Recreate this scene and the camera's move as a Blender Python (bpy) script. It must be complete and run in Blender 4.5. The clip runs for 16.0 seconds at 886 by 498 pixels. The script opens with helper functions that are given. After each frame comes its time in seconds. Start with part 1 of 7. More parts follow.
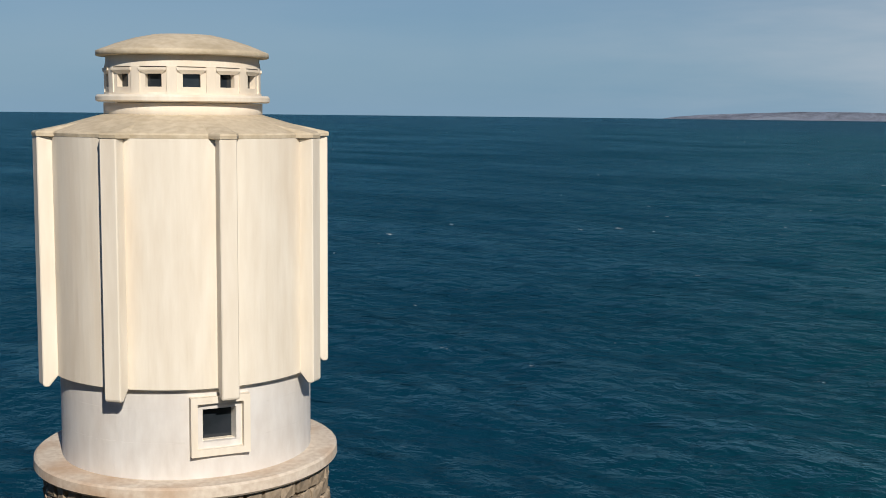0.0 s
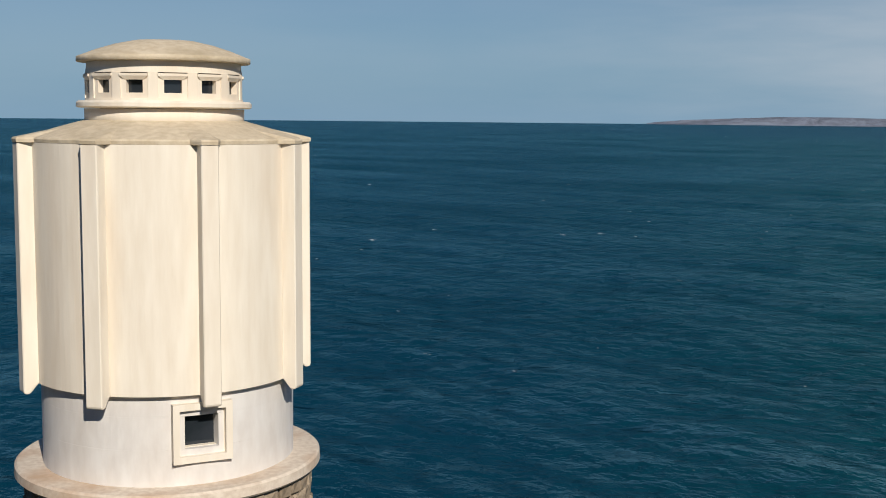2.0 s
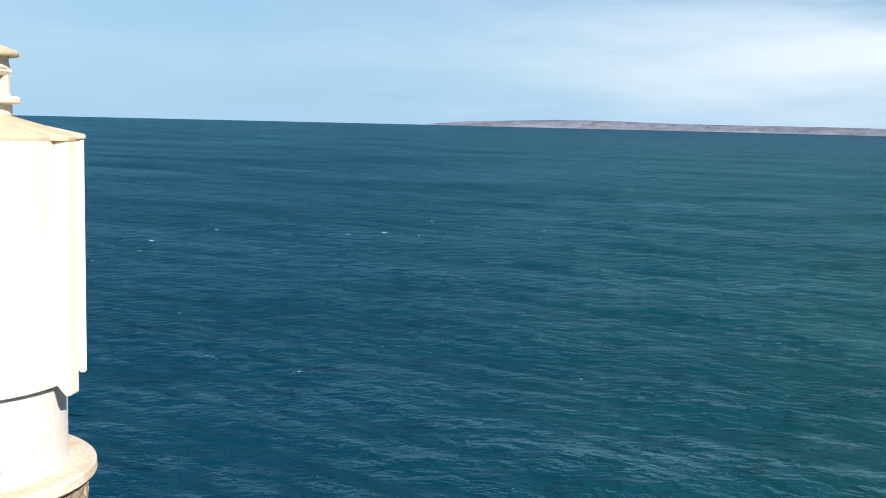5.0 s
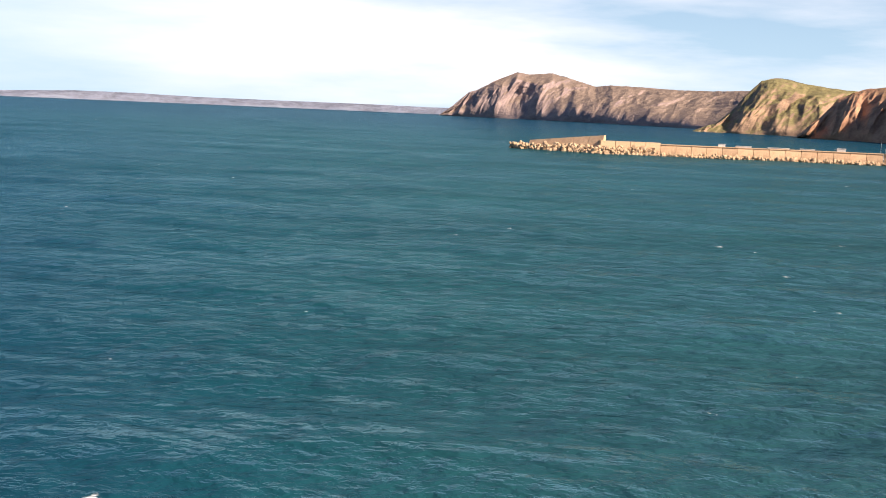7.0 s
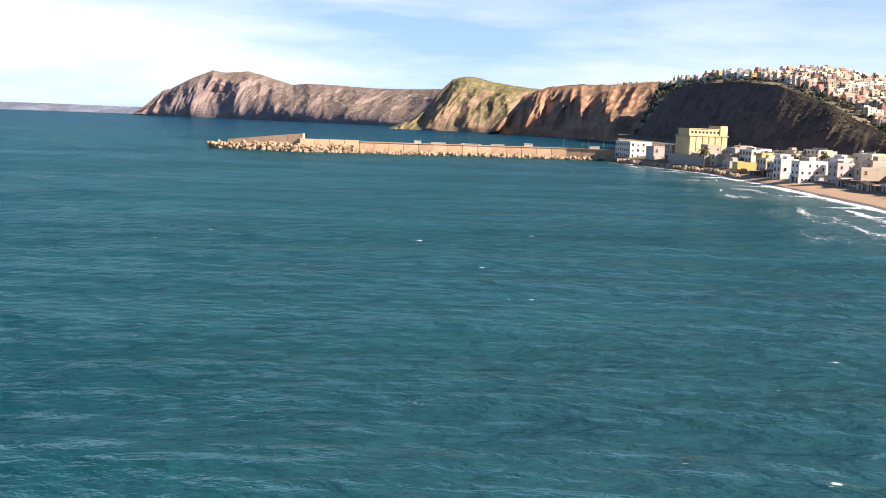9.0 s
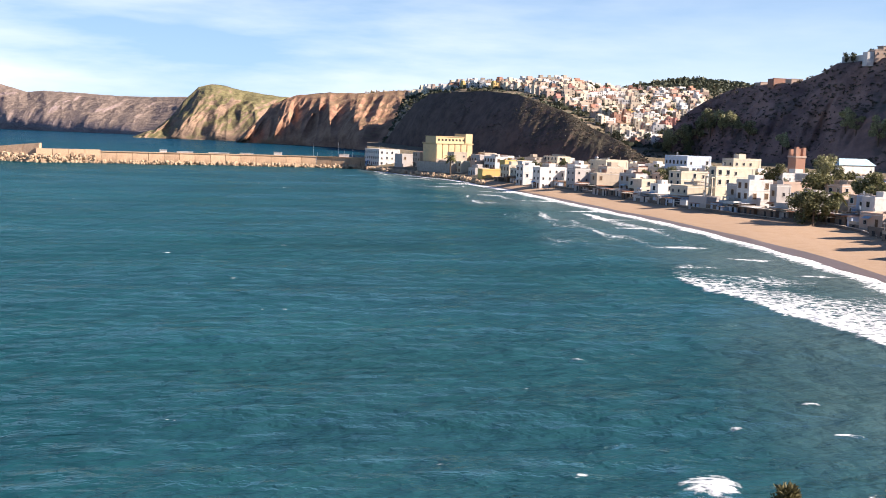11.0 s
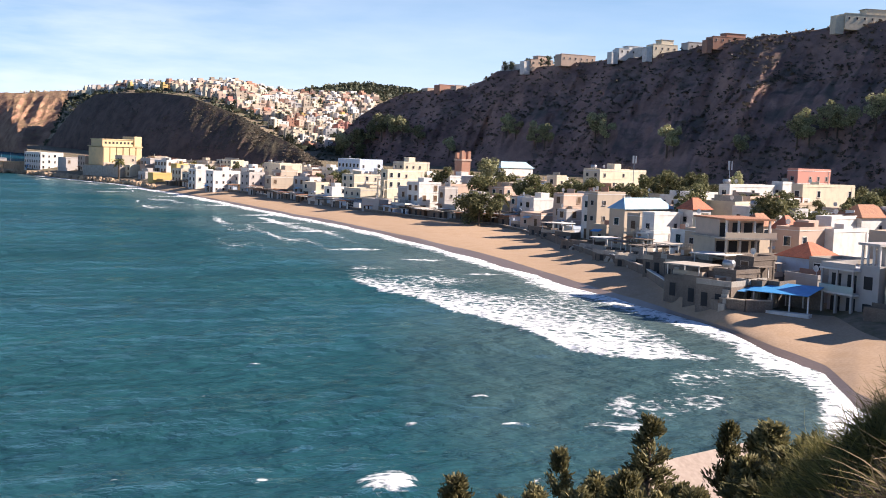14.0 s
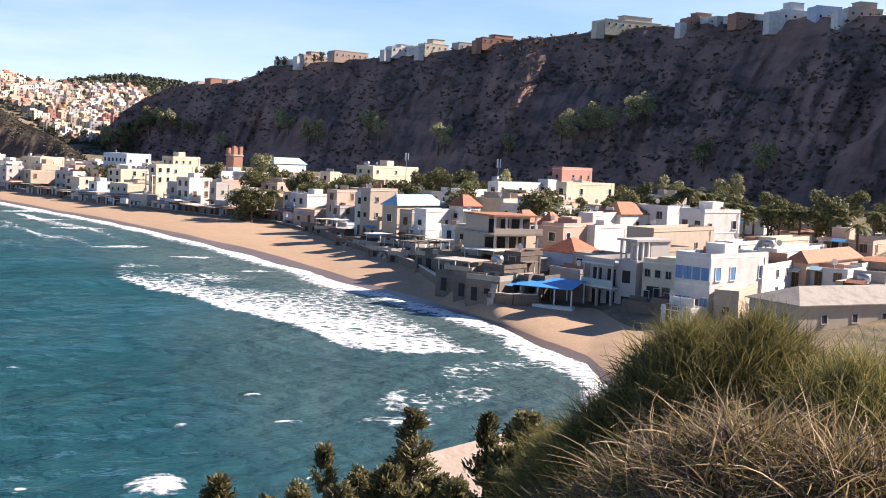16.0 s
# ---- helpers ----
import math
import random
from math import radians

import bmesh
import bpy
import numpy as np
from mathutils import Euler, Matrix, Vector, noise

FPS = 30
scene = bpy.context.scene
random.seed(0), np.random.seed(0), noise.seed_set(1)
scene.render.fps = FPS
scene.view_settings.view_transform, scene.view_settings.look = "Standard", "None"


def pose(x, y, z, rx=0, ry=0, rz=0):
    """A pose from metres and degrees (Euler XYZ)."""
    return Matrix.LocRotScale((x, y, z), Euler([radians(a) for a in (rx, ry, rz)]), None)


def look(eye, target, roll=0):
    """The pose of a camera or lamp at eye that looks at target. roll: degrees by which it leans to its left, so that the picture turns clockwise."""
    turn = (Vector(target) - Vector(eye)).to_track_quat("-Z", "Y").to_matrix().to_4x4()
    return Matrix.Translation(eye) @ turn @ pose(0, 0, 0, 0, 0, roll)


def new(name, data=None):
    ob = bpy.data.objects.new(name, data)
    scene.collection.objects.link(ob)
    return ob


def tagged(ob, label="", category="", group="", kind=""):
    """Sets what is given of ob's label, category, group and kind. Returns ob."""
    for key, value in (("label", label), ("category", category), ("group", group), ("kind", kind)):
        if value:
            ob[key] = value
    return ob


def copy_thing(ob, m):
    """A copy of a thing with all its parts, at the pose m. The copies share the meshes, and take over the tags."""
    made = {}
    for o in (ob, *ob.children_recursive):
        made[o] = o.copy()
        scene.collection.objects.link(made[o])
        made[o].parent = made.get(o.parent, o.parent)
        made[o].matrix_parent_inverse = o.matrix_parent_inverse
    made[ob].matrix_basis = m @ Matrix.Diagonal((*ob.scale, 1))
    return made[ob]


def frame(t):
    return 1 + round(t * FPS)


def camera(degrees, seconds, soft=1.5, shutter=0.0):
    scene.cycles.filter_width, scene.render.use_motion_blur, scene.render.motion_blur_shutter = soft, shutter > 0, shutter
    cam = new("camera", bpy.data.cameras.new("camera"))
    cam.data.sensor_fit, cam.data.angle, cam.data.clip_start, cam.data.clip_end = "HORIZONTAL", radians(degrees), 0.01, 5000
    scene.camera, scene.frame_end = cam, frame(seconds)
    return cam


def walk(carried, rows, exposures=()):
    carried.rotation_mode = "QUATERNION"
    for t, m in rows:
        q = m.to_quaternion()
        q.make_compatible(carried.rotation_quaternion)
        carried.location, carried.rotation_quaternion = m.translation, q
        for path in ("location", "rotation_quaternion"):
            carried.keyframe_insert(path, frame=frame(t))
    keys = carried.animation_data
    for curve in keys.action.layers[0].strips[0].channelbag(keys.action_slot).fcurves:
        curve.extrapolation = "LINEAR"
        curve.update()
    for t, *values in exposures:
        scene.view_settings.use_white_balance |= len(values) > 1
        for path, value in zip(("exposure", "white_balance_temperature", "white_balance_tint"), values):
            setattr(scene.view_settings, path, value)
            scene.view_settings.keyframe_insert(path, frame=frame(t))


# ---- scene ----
EYE = 22.0
SEA_R = 4000.0

cam = camera(41.5, 16.0, soft=0.95)
walk(cam, [
    (0, pose(0, 0, EYE, 83.20, -0.62, 0.00)),
    (0.5, pose(0, 0, EYE, 83.22, -0.54, -0.17)),
    (1, pose(0, 0, EYE, 83.52, -0.57, -0.59)),
    (1.5, pose(0, 0, EYE, 83.44, -0.49, -0.53)),
    (2, pose(0, 0, EYE, 83.48, -0.55, -0.87)),
    (2.5, pose(0, 0, EYE, 83.59, -0.53, -1.24)),
    (3, pose(0, 0, EYE, 83.90, -0.51, -1.71)),
    (3.2, pose(0, 0, EYE, 83.84, -0.54, -2.07)),
    (5.3, pose(0, 0, EYE, 83.45, -1.25, -14.18)),
    (5.5, pose(0, 0, EYE, 83.28, -1.12, -16.38)),
    (6, pose(0, 0, EYE, 83.20, -1.30, -23.35)),
    (6.5, pose(0, 0, EYE, 82.94, -2.28, -28.70)),
    (7, pose(0, 0, EYE, 83.12, -2.48, -34.17)),
    (7.5, pose(0, 0, EYE, 83.17, -2.04, -38.20)),
    (8, pose(0, 0, EYE, 83.18, -2.59, -42.39)),
    (8.5, pose(0, 0, EYE, 83.70, -2.11, -45.59)),
    (9, pose(0, 0, EYE, 83.62, -2.09, -48.79)),
    (9.2, pose(0, 0, EYE, 83.49, -1.82, -49.33)),
    (11.3, pose(0, 0, EYE, 84.32, -2.03, -62.89)),
    (11.5, pose(0, 0, EYE, 84.15, -2.01, -64.02)),
    (12, pose(0, 0, EYE, 84.64, -1.70, -67.59)),
    (12.5, pose(0, 0, EYE, 85.13, -1.78, -70.81)),
    (13, pose(0, -0.04, EYE, 85.05, -2.01, -73.79)),
    (13.5, pose(0.01, -0.06, EYE, 85.28, -2.29, -75.68)),
    (14, pose(0.01, -0.08, EYE, 85.18, -2.11, -76.81)),
    (14.5, pose(0.02, -0.10, EYE, 84.71, -2.28, -78.35)),
    (15, pose(0.03, -0.14, EYE, 84.54, -2.29, -81.87)),
    (15.5, pose(0.04, -0.19, EYE, 84.71, -2.25, -85.54)),
    (16, pose(0.05, -0.24, EYE, 85.47, -2.75, -87.83)),
], exposures=[(0, -0.18, 6300, 10), (3.2, -0.14, 6300, 10), (5.3, 0.86, 6400, 10), (6.2, 1.07, 6450, 12), (7.0, 1.14, 7400, 22), (8.0, 1.16, 7500, 24), (9, 1.16, 6750, 19), (11.5, 1.14, 6500, 20), (14.5, 1.15, 6500, 20), (16, 1.24, 6500, 20)])

# ---- sky, sun ----
SUN_AZ, SUN_EL = -158.5, 33.0
world = bpy.data.worlds.new("sky")
scene.world = world
world.use_nodes = True
wn, wl = world.node_tree.nodes, world.node_tree.links
wn.clear()
sky = wn.new("ShaderNodeTexSky")
sky.sky_type, sky.sun_disc = "NISHITA", False
sky.sun_elevation, sky.sun_rotation = radians(SUN_EL), radians(-SUN_AZ)
sky.air_density, sky.dust_density, sky.ozone_density = 1.0, 0.0, 4.0
bg = wn.new("ShaderNodeBackground")
bg.inputs["Strength"].default_value = 0.050
wo = wn.new("ShaderNodeOutputWorld")
# thin streaks of high cloud, thicker towards the horizon over the open sea
tc = wn.new("ShaderNodeTexCoord")
mp = wn.new("ShaderNodeMapping")
mp.inputs["Scale"].default_value = (1.5, 1.5, 9.0)
mp.inputs["Rotation"].default_value = (radians(3), radians(-4), 0)
cn = wn.new("ShaderNodeTexNoise")
cn.inputs["Scale"].default_value, cn.inputs["Detail"].default_value, cn.inputs["Roughness"].default_value = 1.3, 7, 0.55
cr = wn.new("ShaderNodeValToRGB")
cr.color_ramp.elements[0].position, cr.color_ramp.elements[1].position = 0.36, 0.62
sep = wn.new("ShaderNodeSeparateXYZ")
band = wn.new("ShaderNodeValToRGB")
be = band.color_ramp.elements
be[0].position, be[0].color = 0.0, (0.85, 0.85, 0.85, 1)
be[1].position, be[1].color = 0.30, (0.0, 0.0, 0.0, 1)
e = be.new(0.06); e.color = (0.95, 0.95, 0.95, 1)
e = be.new(0.15); e.color = (0.55, 0.55, 0.55, 1)
side = wn.new("ShaderNodeValToRGB")   # more cloud over the bay's mouth
for pos, val in ((0.02, 0.10), (0.22, 0.40), (0.55, 1.0), (0.86, 0.9), (0.97, 0.30)):
    s = side.color_ramp.elements.new(pos)
    s.color = (val, val, val, 1)
side.color_ramp.elements[0].color, side.color_ramp.elements[-1].color = (0.12, 0.12, 0.12, 1), (0.3, 0.3, 0.3, 1)
mul = wn.new("ShaderNodeMath"); mul.operation = "MULTIPLY"
mul2 = wn.new("ShaderNodeMath"); mul2.operation = "MULTIPLY"
mix = wn.new("ShaderNodeMixRGB")
mix.inputs["Color2"].default_value = (11.5, 12.4, 13.3, 1)
wl.new(tc.outputs["Generated"], mp.inputs["Vector"])
wl.new(mp.outputs["Vector"], cn.inputs["Vector"])
wl.new(cn.outputs["Fac"], cr.inputs["Fac"])
wl.new(tc.outputs["Generated"], sep.inputs["Vector"])
wl.new(sep.outputs["Z"], band.inputs["Fac"])
wl.new(sep.outputs["X"], side.inputs["Fac"])
wl.new(cr.outputs["Color"], mul.inputs[0])
wl.new(band.outputs["Color"], mul.inputs[1])
wl.new(mul.outputs["Value"], mul2.inputs[0])
wl.new(side.outputs["Color"], mul2.inputs[1])
wl.new(mul2.outputs["Value"], mix.inputs["Fac"])
# cool haze that pales the lowest part of the sky
haze = wn.new("ShaderNodeValToRGB")
haze.color_ramp.elements[0].position, haze.color_ramp.elements[0].color = 0.0, (0.9, 0.9, 0.9, 1)
haze.color_ramp.elements[1].position, haze.color_ramp.elements[1].color = 0.20, (0.0, 0.0, 0.0, 1)
low = wn.new("ShaderNodeMixRGB")
low.inputs["Color2"].default_value = (4.4, 7.6, 10.6, 1)
cool = wn.new("ShaderNodeMixRGB")
cool.blend_type, cool.inputs["Fac"].default_value, cool.inputs["Color2"].default_value = "MULTIPLY", 1.0, (0.86, 0.96, 1.10, 1)
wl.new(sep.outputs["Z"], haze.inputs["Fac"])
wl.new(haze.outputs["Color"], low.inputs["Fac"])
wl.new(sky.outputs["Color"], cool.inputs["Color1"])
wl.new(cool.outputs["Color"], low.inputs["Color1"])
wl.new(low.outputs["Color"], mix.inputs["Color1"])
wl.new(mix.outputs["Color"], bg.inputs["Color"])
wl.new(bg.outputs["Background"], wo.inputs["Surface"])

sun = new("sun", bpy.data.lights.new("sun", "SUN"))
sun.data.energy, sun.data.angle, sun.data.color = 5.0, radians(0.53), (1.0, 0.90, 0.76)
a, el = radians(SUN_AZ), radians(SUN_EL)
to_sun = Vector((-math.sin(a) * math.cos(el), math.cos(a) * math.cos(el), math.sin(el)))
sun.matrix_world = look(to_sun * 300, (0, 0, 0))


# ---- materials ----
def surface(name, c1, c2, scale=1.0, rough=0.8, bump=0.2, dirt=None, dirt_amt=0.35, vary=0.0, metal=0.0, spec=0.3,
            stretch=(1, 1, 1), space="Object"):
    """A two-colour grain, larger stains over it, and a fine relief."""
    m = bpy.data.materials.new(name)
    m.use_nodes = True
    n, l = m.node_tree.nodes, m.node_tree.links
    b = n["Principled BSDF"]
    b.inputs["Roughness"].default_value, b.inputs["Metallic"].default_value = rough, metal
    b.inputs["Specular IOR Level"].default_value = spec
    t = n.new("ShaderNodeTexCoord")
    mapn = n.new("ShaderNodeMapping")
    mapn.inputs["Scale"].default_value = stretch
    if space == "World":
        g = n.new("ShaderNodeNewGeometry")
        l.new(g.outputs["Position"], mapn.inputs["Vector"])
    else:
        l.new(t.outputs["Object"], mapn.inputs["Vector"])
    fine = n.new("ShaderNodeTexNoise")
    fine.inputs["Scale"].default_value, fine.inputs["Detail"].default_value = 6 * scale, 6
    big = n.new("ShaderNodeTexNoise")
    big.inputs["Scale"].default_value, big.inputs["Detail"].default_value = 0.7 * scale, 4
    l.new(mapn.outputs["Vector"], fine.inputs["Vector"])
    l.new(mapn.outputs["Vector"], big.inputs["Vector"])
    r1 = n.new("ShaderNodeValToRGB")
    r1.color_ramp.elements[0].position, r1.color_ramp.elements[1].position = 0.32, 0.68
    r1.color_ramp.elements[0].color, r1.color_ramp.elements[1].color = (*c1, 1), (*c2, 1)
    l.new(fine.outputs["Fac"], r1.inputs["Fac"])
    out = r1.outputs["Color"]
    d = dirt or tuple(0.6 * v for v in c1)
    r2 = n.new("ShaderNodeValToRGB")
    r2.color_ramp.elements[0].position, r2.color_ramp.elements[1].position = 0.45, 0.75
    r2.color_ramp.elements[0].color, r2.color_ramp.elements[1].color = (0, 0, 0, 1), (dirt_amt,) * 3 + (1,)
    l.new(big.outputs["Fac"], r2.inputs["Fac"])
    mx = n.new("ShaderNodeMixRGB")
    mx.inputs["Color2"].default_value = (*d, 1)
    l.new(r2.outputs["Color"], mx.inputs["Fac"])
    l.new(out, mx.inputs["Color1"])
    out = mx.outputs["Color"]
    if vary:
        oi = n.new("ShaderNodeObjectInfo")
        mr = n.new("ShaderNodeMapRange")
        mr.inputs["To Min"].default_value, mr.inputs["To Max"].default_value = 1 - vary, 1 + vary * 0.6
        hs = n.new("ShaderNodeHueSaturation")
        l.new(oi.outputs["Random"], mr.inputs["Value"])
        l.new(mr.outputs["Result"], hs.inputs["Value"])
        l.new(out, hs.inputs["Color"])
        out = hs.outputs["Color"]
    l.new(out, b.inputs["Base Color"])
    if bump:
        bp = n.new("ShaderNodeBump")
        bp.inputs["Strength"].default_value, bp.inputs["Distance"].default_value = bump, 0.05 / scale
        l.new(fine.outputs["Fac"], bp.inputs["Height"])
        l.new(bp.outputs["Normal"], b.inputs["Normal"])
    return m


def paint(name, c, vary=0.08, dirt=(0.36, 0.30, 0.24), amt=0.38):
    return surface(name, tuple(v * 0.93 for v in c), c, 1.0, 0.85, 0.12, dirt, amt, vary)


WHITE = paint("white_render", (0.72, 0.70, 0.655))
CREAM = paint("cream_render", (0.68, 0.60, 0.45))
GREY = paint("grey_render", (0.48, 0.45, 0.42))
BEIGE = paint("beige_render", (0.52, 0.43, 0.33))
SILO = paint("silo_ochre_render", (0.66, 0.50, 0.28))
YELLOW = paint("yellow_render", (0.66, 0.46, 0.16))
PINK = paint("pink_render", (0.62, 0.28, 0.22))
SALMON = paint("salmon_render", (0.55, 0.41, 0.32))
BRICKY = paint("bare_brick_wall", (0.42, 0.22, 0.15))
BLUEW = paint("pale_blue_render", (0.52, 0.62, 0.74))
CONCRETE = surface("concrete", (0.33, 0.30, 0.26), (0.45, 0.41, 0.35), 1.0, 0.9, 0.3, (0.16, 0.14, 0.12), 0.5, 0.08)
STAINED = surface("stained_concrete", (0.13, 0.105, 0.085), (0.25, 0.205, 0.165), 1.0, 0.95, 0.4, (0.10, 0.08, 0.07), 0.6, 0.15)
ROOFTOP = surface("flat_roof_screed", (0.42, 0.37, 0.31), (0.55, 0.49, 0.42), 0.8, 0.9, 0.2, (0.25, 0.22, 0.18), 0.5, 0.1)
TILE = surface("red_roof_tile", (0.42, 0.12, 0.06), (0.58, 0.20, 0.11), 2.0, 0.75, 0.4, (0.2, 0.08, 0.05), 0.5, 0.1)
TILE_OLD = surface("brown_roof_tile", (0.32, 0.14, 0.08), (0.46, 0.24, 0.14), 2.0, 0.8, 0.4, (0.16, 0.09, 0.06), 0.5, 0.1)
BLUE_SHEET = surface("blue_sheet_roof", (0.05, 0.26, 0.55), (0.07, 0.33, 0.66), 1.0, 0.45, 0.1, (0.04, 0.16, 0.35), 0.4)
PALE_SHEET = surface("pale_blue_sheet", (0.30, 0.48, 0.58), (0.38, 0.56, 0.66), 1.0, 0.5, 0.1, (0.2, 0.3, 0.36), 0.4)
DARK = surface("dark_opening", (0.02, 0.02, 0.022), (0.03, 0.03, 0.032), 1.0, 0.7, 0.0)
GLASS = surface("window_glass", (0.018, 0.024, 0.03), (0.03, 0.036, 0.045), 0.5, 0.08, 0.0, spec=0.5)
BLUE_WOOD = surface("blue_painted_wood", (0.10, 0.22, 0.42), (0.13, 0.27, 0.48), 2.0, 0.6, 0.1)
BROWN_WOOD = surface("brown_wood", (0.10, 0.06, 0.035), (0.16, 0.10, 0.06), 2.0, 0.7, 0.2)
STEEL = surface("galvanised_steel", (0.40, 0.41, 0.42), (0.5, 0.51, 0.52), 2.0, 0.45, 0.05, metal=0.8)
TOWER = surface("tower_cream_paint", (0.75, 0.68, 0.57), (0.82, 0.76, 0.655), 1.0, 0.8, 0.15, (0.60, 0.44, 0.29), 0.55, stretch=(1, 1, 0.16))
LEDGE = surface("ledge_stained_paint", (0.58, 0.49, 0.40), (0.72, 0.64, 0.54), 1.6, 0.85, 0.25, (0.46, 0.29, 0.17), 0.75)
TOWER_WHITE = surface("tower_white_paint", (0.66, 0.635, 0.61), (0.74, 0.725, 0.705), 0.9, 0.8, 0.12, (0.55, 0.44, 0.33), 0.3, stretch=(1, 1, 0.4))
TOWER_ROOF = surface("tower_roof_render", (0.54, 0.45, 0.32), (0.66, 0.57, 0.43), 1.4, 0.9, 0.35, (0.30, 0.24, 0.15), 0.55)
STONE = surface("tower_stone", (0.30, 0.24, 0.17), (0.44, 0.36, 0.27), 2.0, 0.9, 0.6, (0.16, 0.12, 0.09), 0.5, 0.25)
ROCK = surface("breakwater_rock", (0.34, 0.23, 0.14), (0.54, 0.40, 0.26), 0.5, 0.9, 0.5, (0.16, 0.12, 0.09), 0.5, 0.3)
QUAY = surface("quay_stone", (0.42, 0.28, 0.175), (0.58, 0.41, 0.27), 0.4, 0.9, 0.3, (0.22, 0.14, 0.09), 0.6, 0.15)
BARK = surface("bark", (0.09, 0.065, 0.045), (0.16, 0.12, 0.085), 3.0, 0.9, 0.5)


def leafy(name, c1, c2, trans=0.15):
    """Foliage that differs from clump to clump."""
    m = bpy.data.materials.new(name)
    m.use_nodes = True
    n, l = m.node_tree.nodes, m.node_tree.links
    b = n["Principled BSDF"]
    b.inputs["Roughness"].default_value = 0.65
    b.inputs["Specular IOR Level"].default_value = 0.2
    g = n.new("ShaderNodeNewGeometry")
    r = n.new("ShaderNodeValToRGB")
    r.color_ramp.elements[0].color, r.color_ramp.elements[1].color = (*c1, 1), (*c2, 1)
    l.new(g.outputs["Random Per Island"], r.inputs["Fac"])
    oi = n.new("ShaderNodeObjectInfo")
    mr = n.new("ShaderNodeMapRange")
    mr.inputs["To Min"].default_value, mr.inputs["To Max"].default_value = 0.75, 1.25
    hs = n.new("ShaderNodeHueSaturation")
    l.new(oi.outputs["Random"], mr.inputs["Value"])
    l.new(mr.outputs["Result"], hs.inputs["Value"])
    l.new(r.outputs["Color"], hs.inputs["Color"])
    l.new(hs.outputs["Color"], b.inputs["Base Color"])
    tr = n.new("ShaderNodeBsdfTranslucent")
    l.new(hs.outputs["Color"], tr.inputs["Color"])
    ms = n.new("ShaderNodeMixShader")
    ms.inputs["Fac"].default_value = trans
    l.new(b.outputs["BSDF"], ms.inputs[1])
    l.new(tr.outputs["BSDF"], ms.inputs[2])
    l.new(ms.outputs["Shader"], n["Material Output"].inputs["Surface"])
    return m


LEAF = leafy("broad_leaves", (0.06, 0.07, 0.028), (0.28, 0.27, 0.13), 0.25)
LEAF_PALE = leafy("pale_eucalyptus_leaves", (0.20, 0.21, 0.10), (0.50, 0.48, 0.27), 0.25)
PALM = leafy("palm_fronds", (0.05, 0.06, 0.022), (0.21, 0.20, 0.08), 0.25)
CONIFER = leafy("juniper_sprays", (0.06, 0.064, 0.03), (0.32, 0.28, 0.13), 0.3)
SCRUB = leafy("hill_scrub", (0.07, 0.058, 0.042), (0.17, 0.135, 0.10))
SCRUB_FAR = leafy("far_scrub", (0.07, 0.08, 0.05), (0.16, 0.17, 0.11))
GRASS = leafy("green_stems", (0.10, 0.10, 0.028), (0.38, 0.33, 0.12), 0.35)
STRAW = leafy("dry_straw", (0.15, 0.10, 0.05), (0.58, 0.44, 0.25), 0.25)
DEAD = leafy("bare_twigs", (0.07, 0.05, 0.038), (0.19, 0.145, 0.11), 0.0)


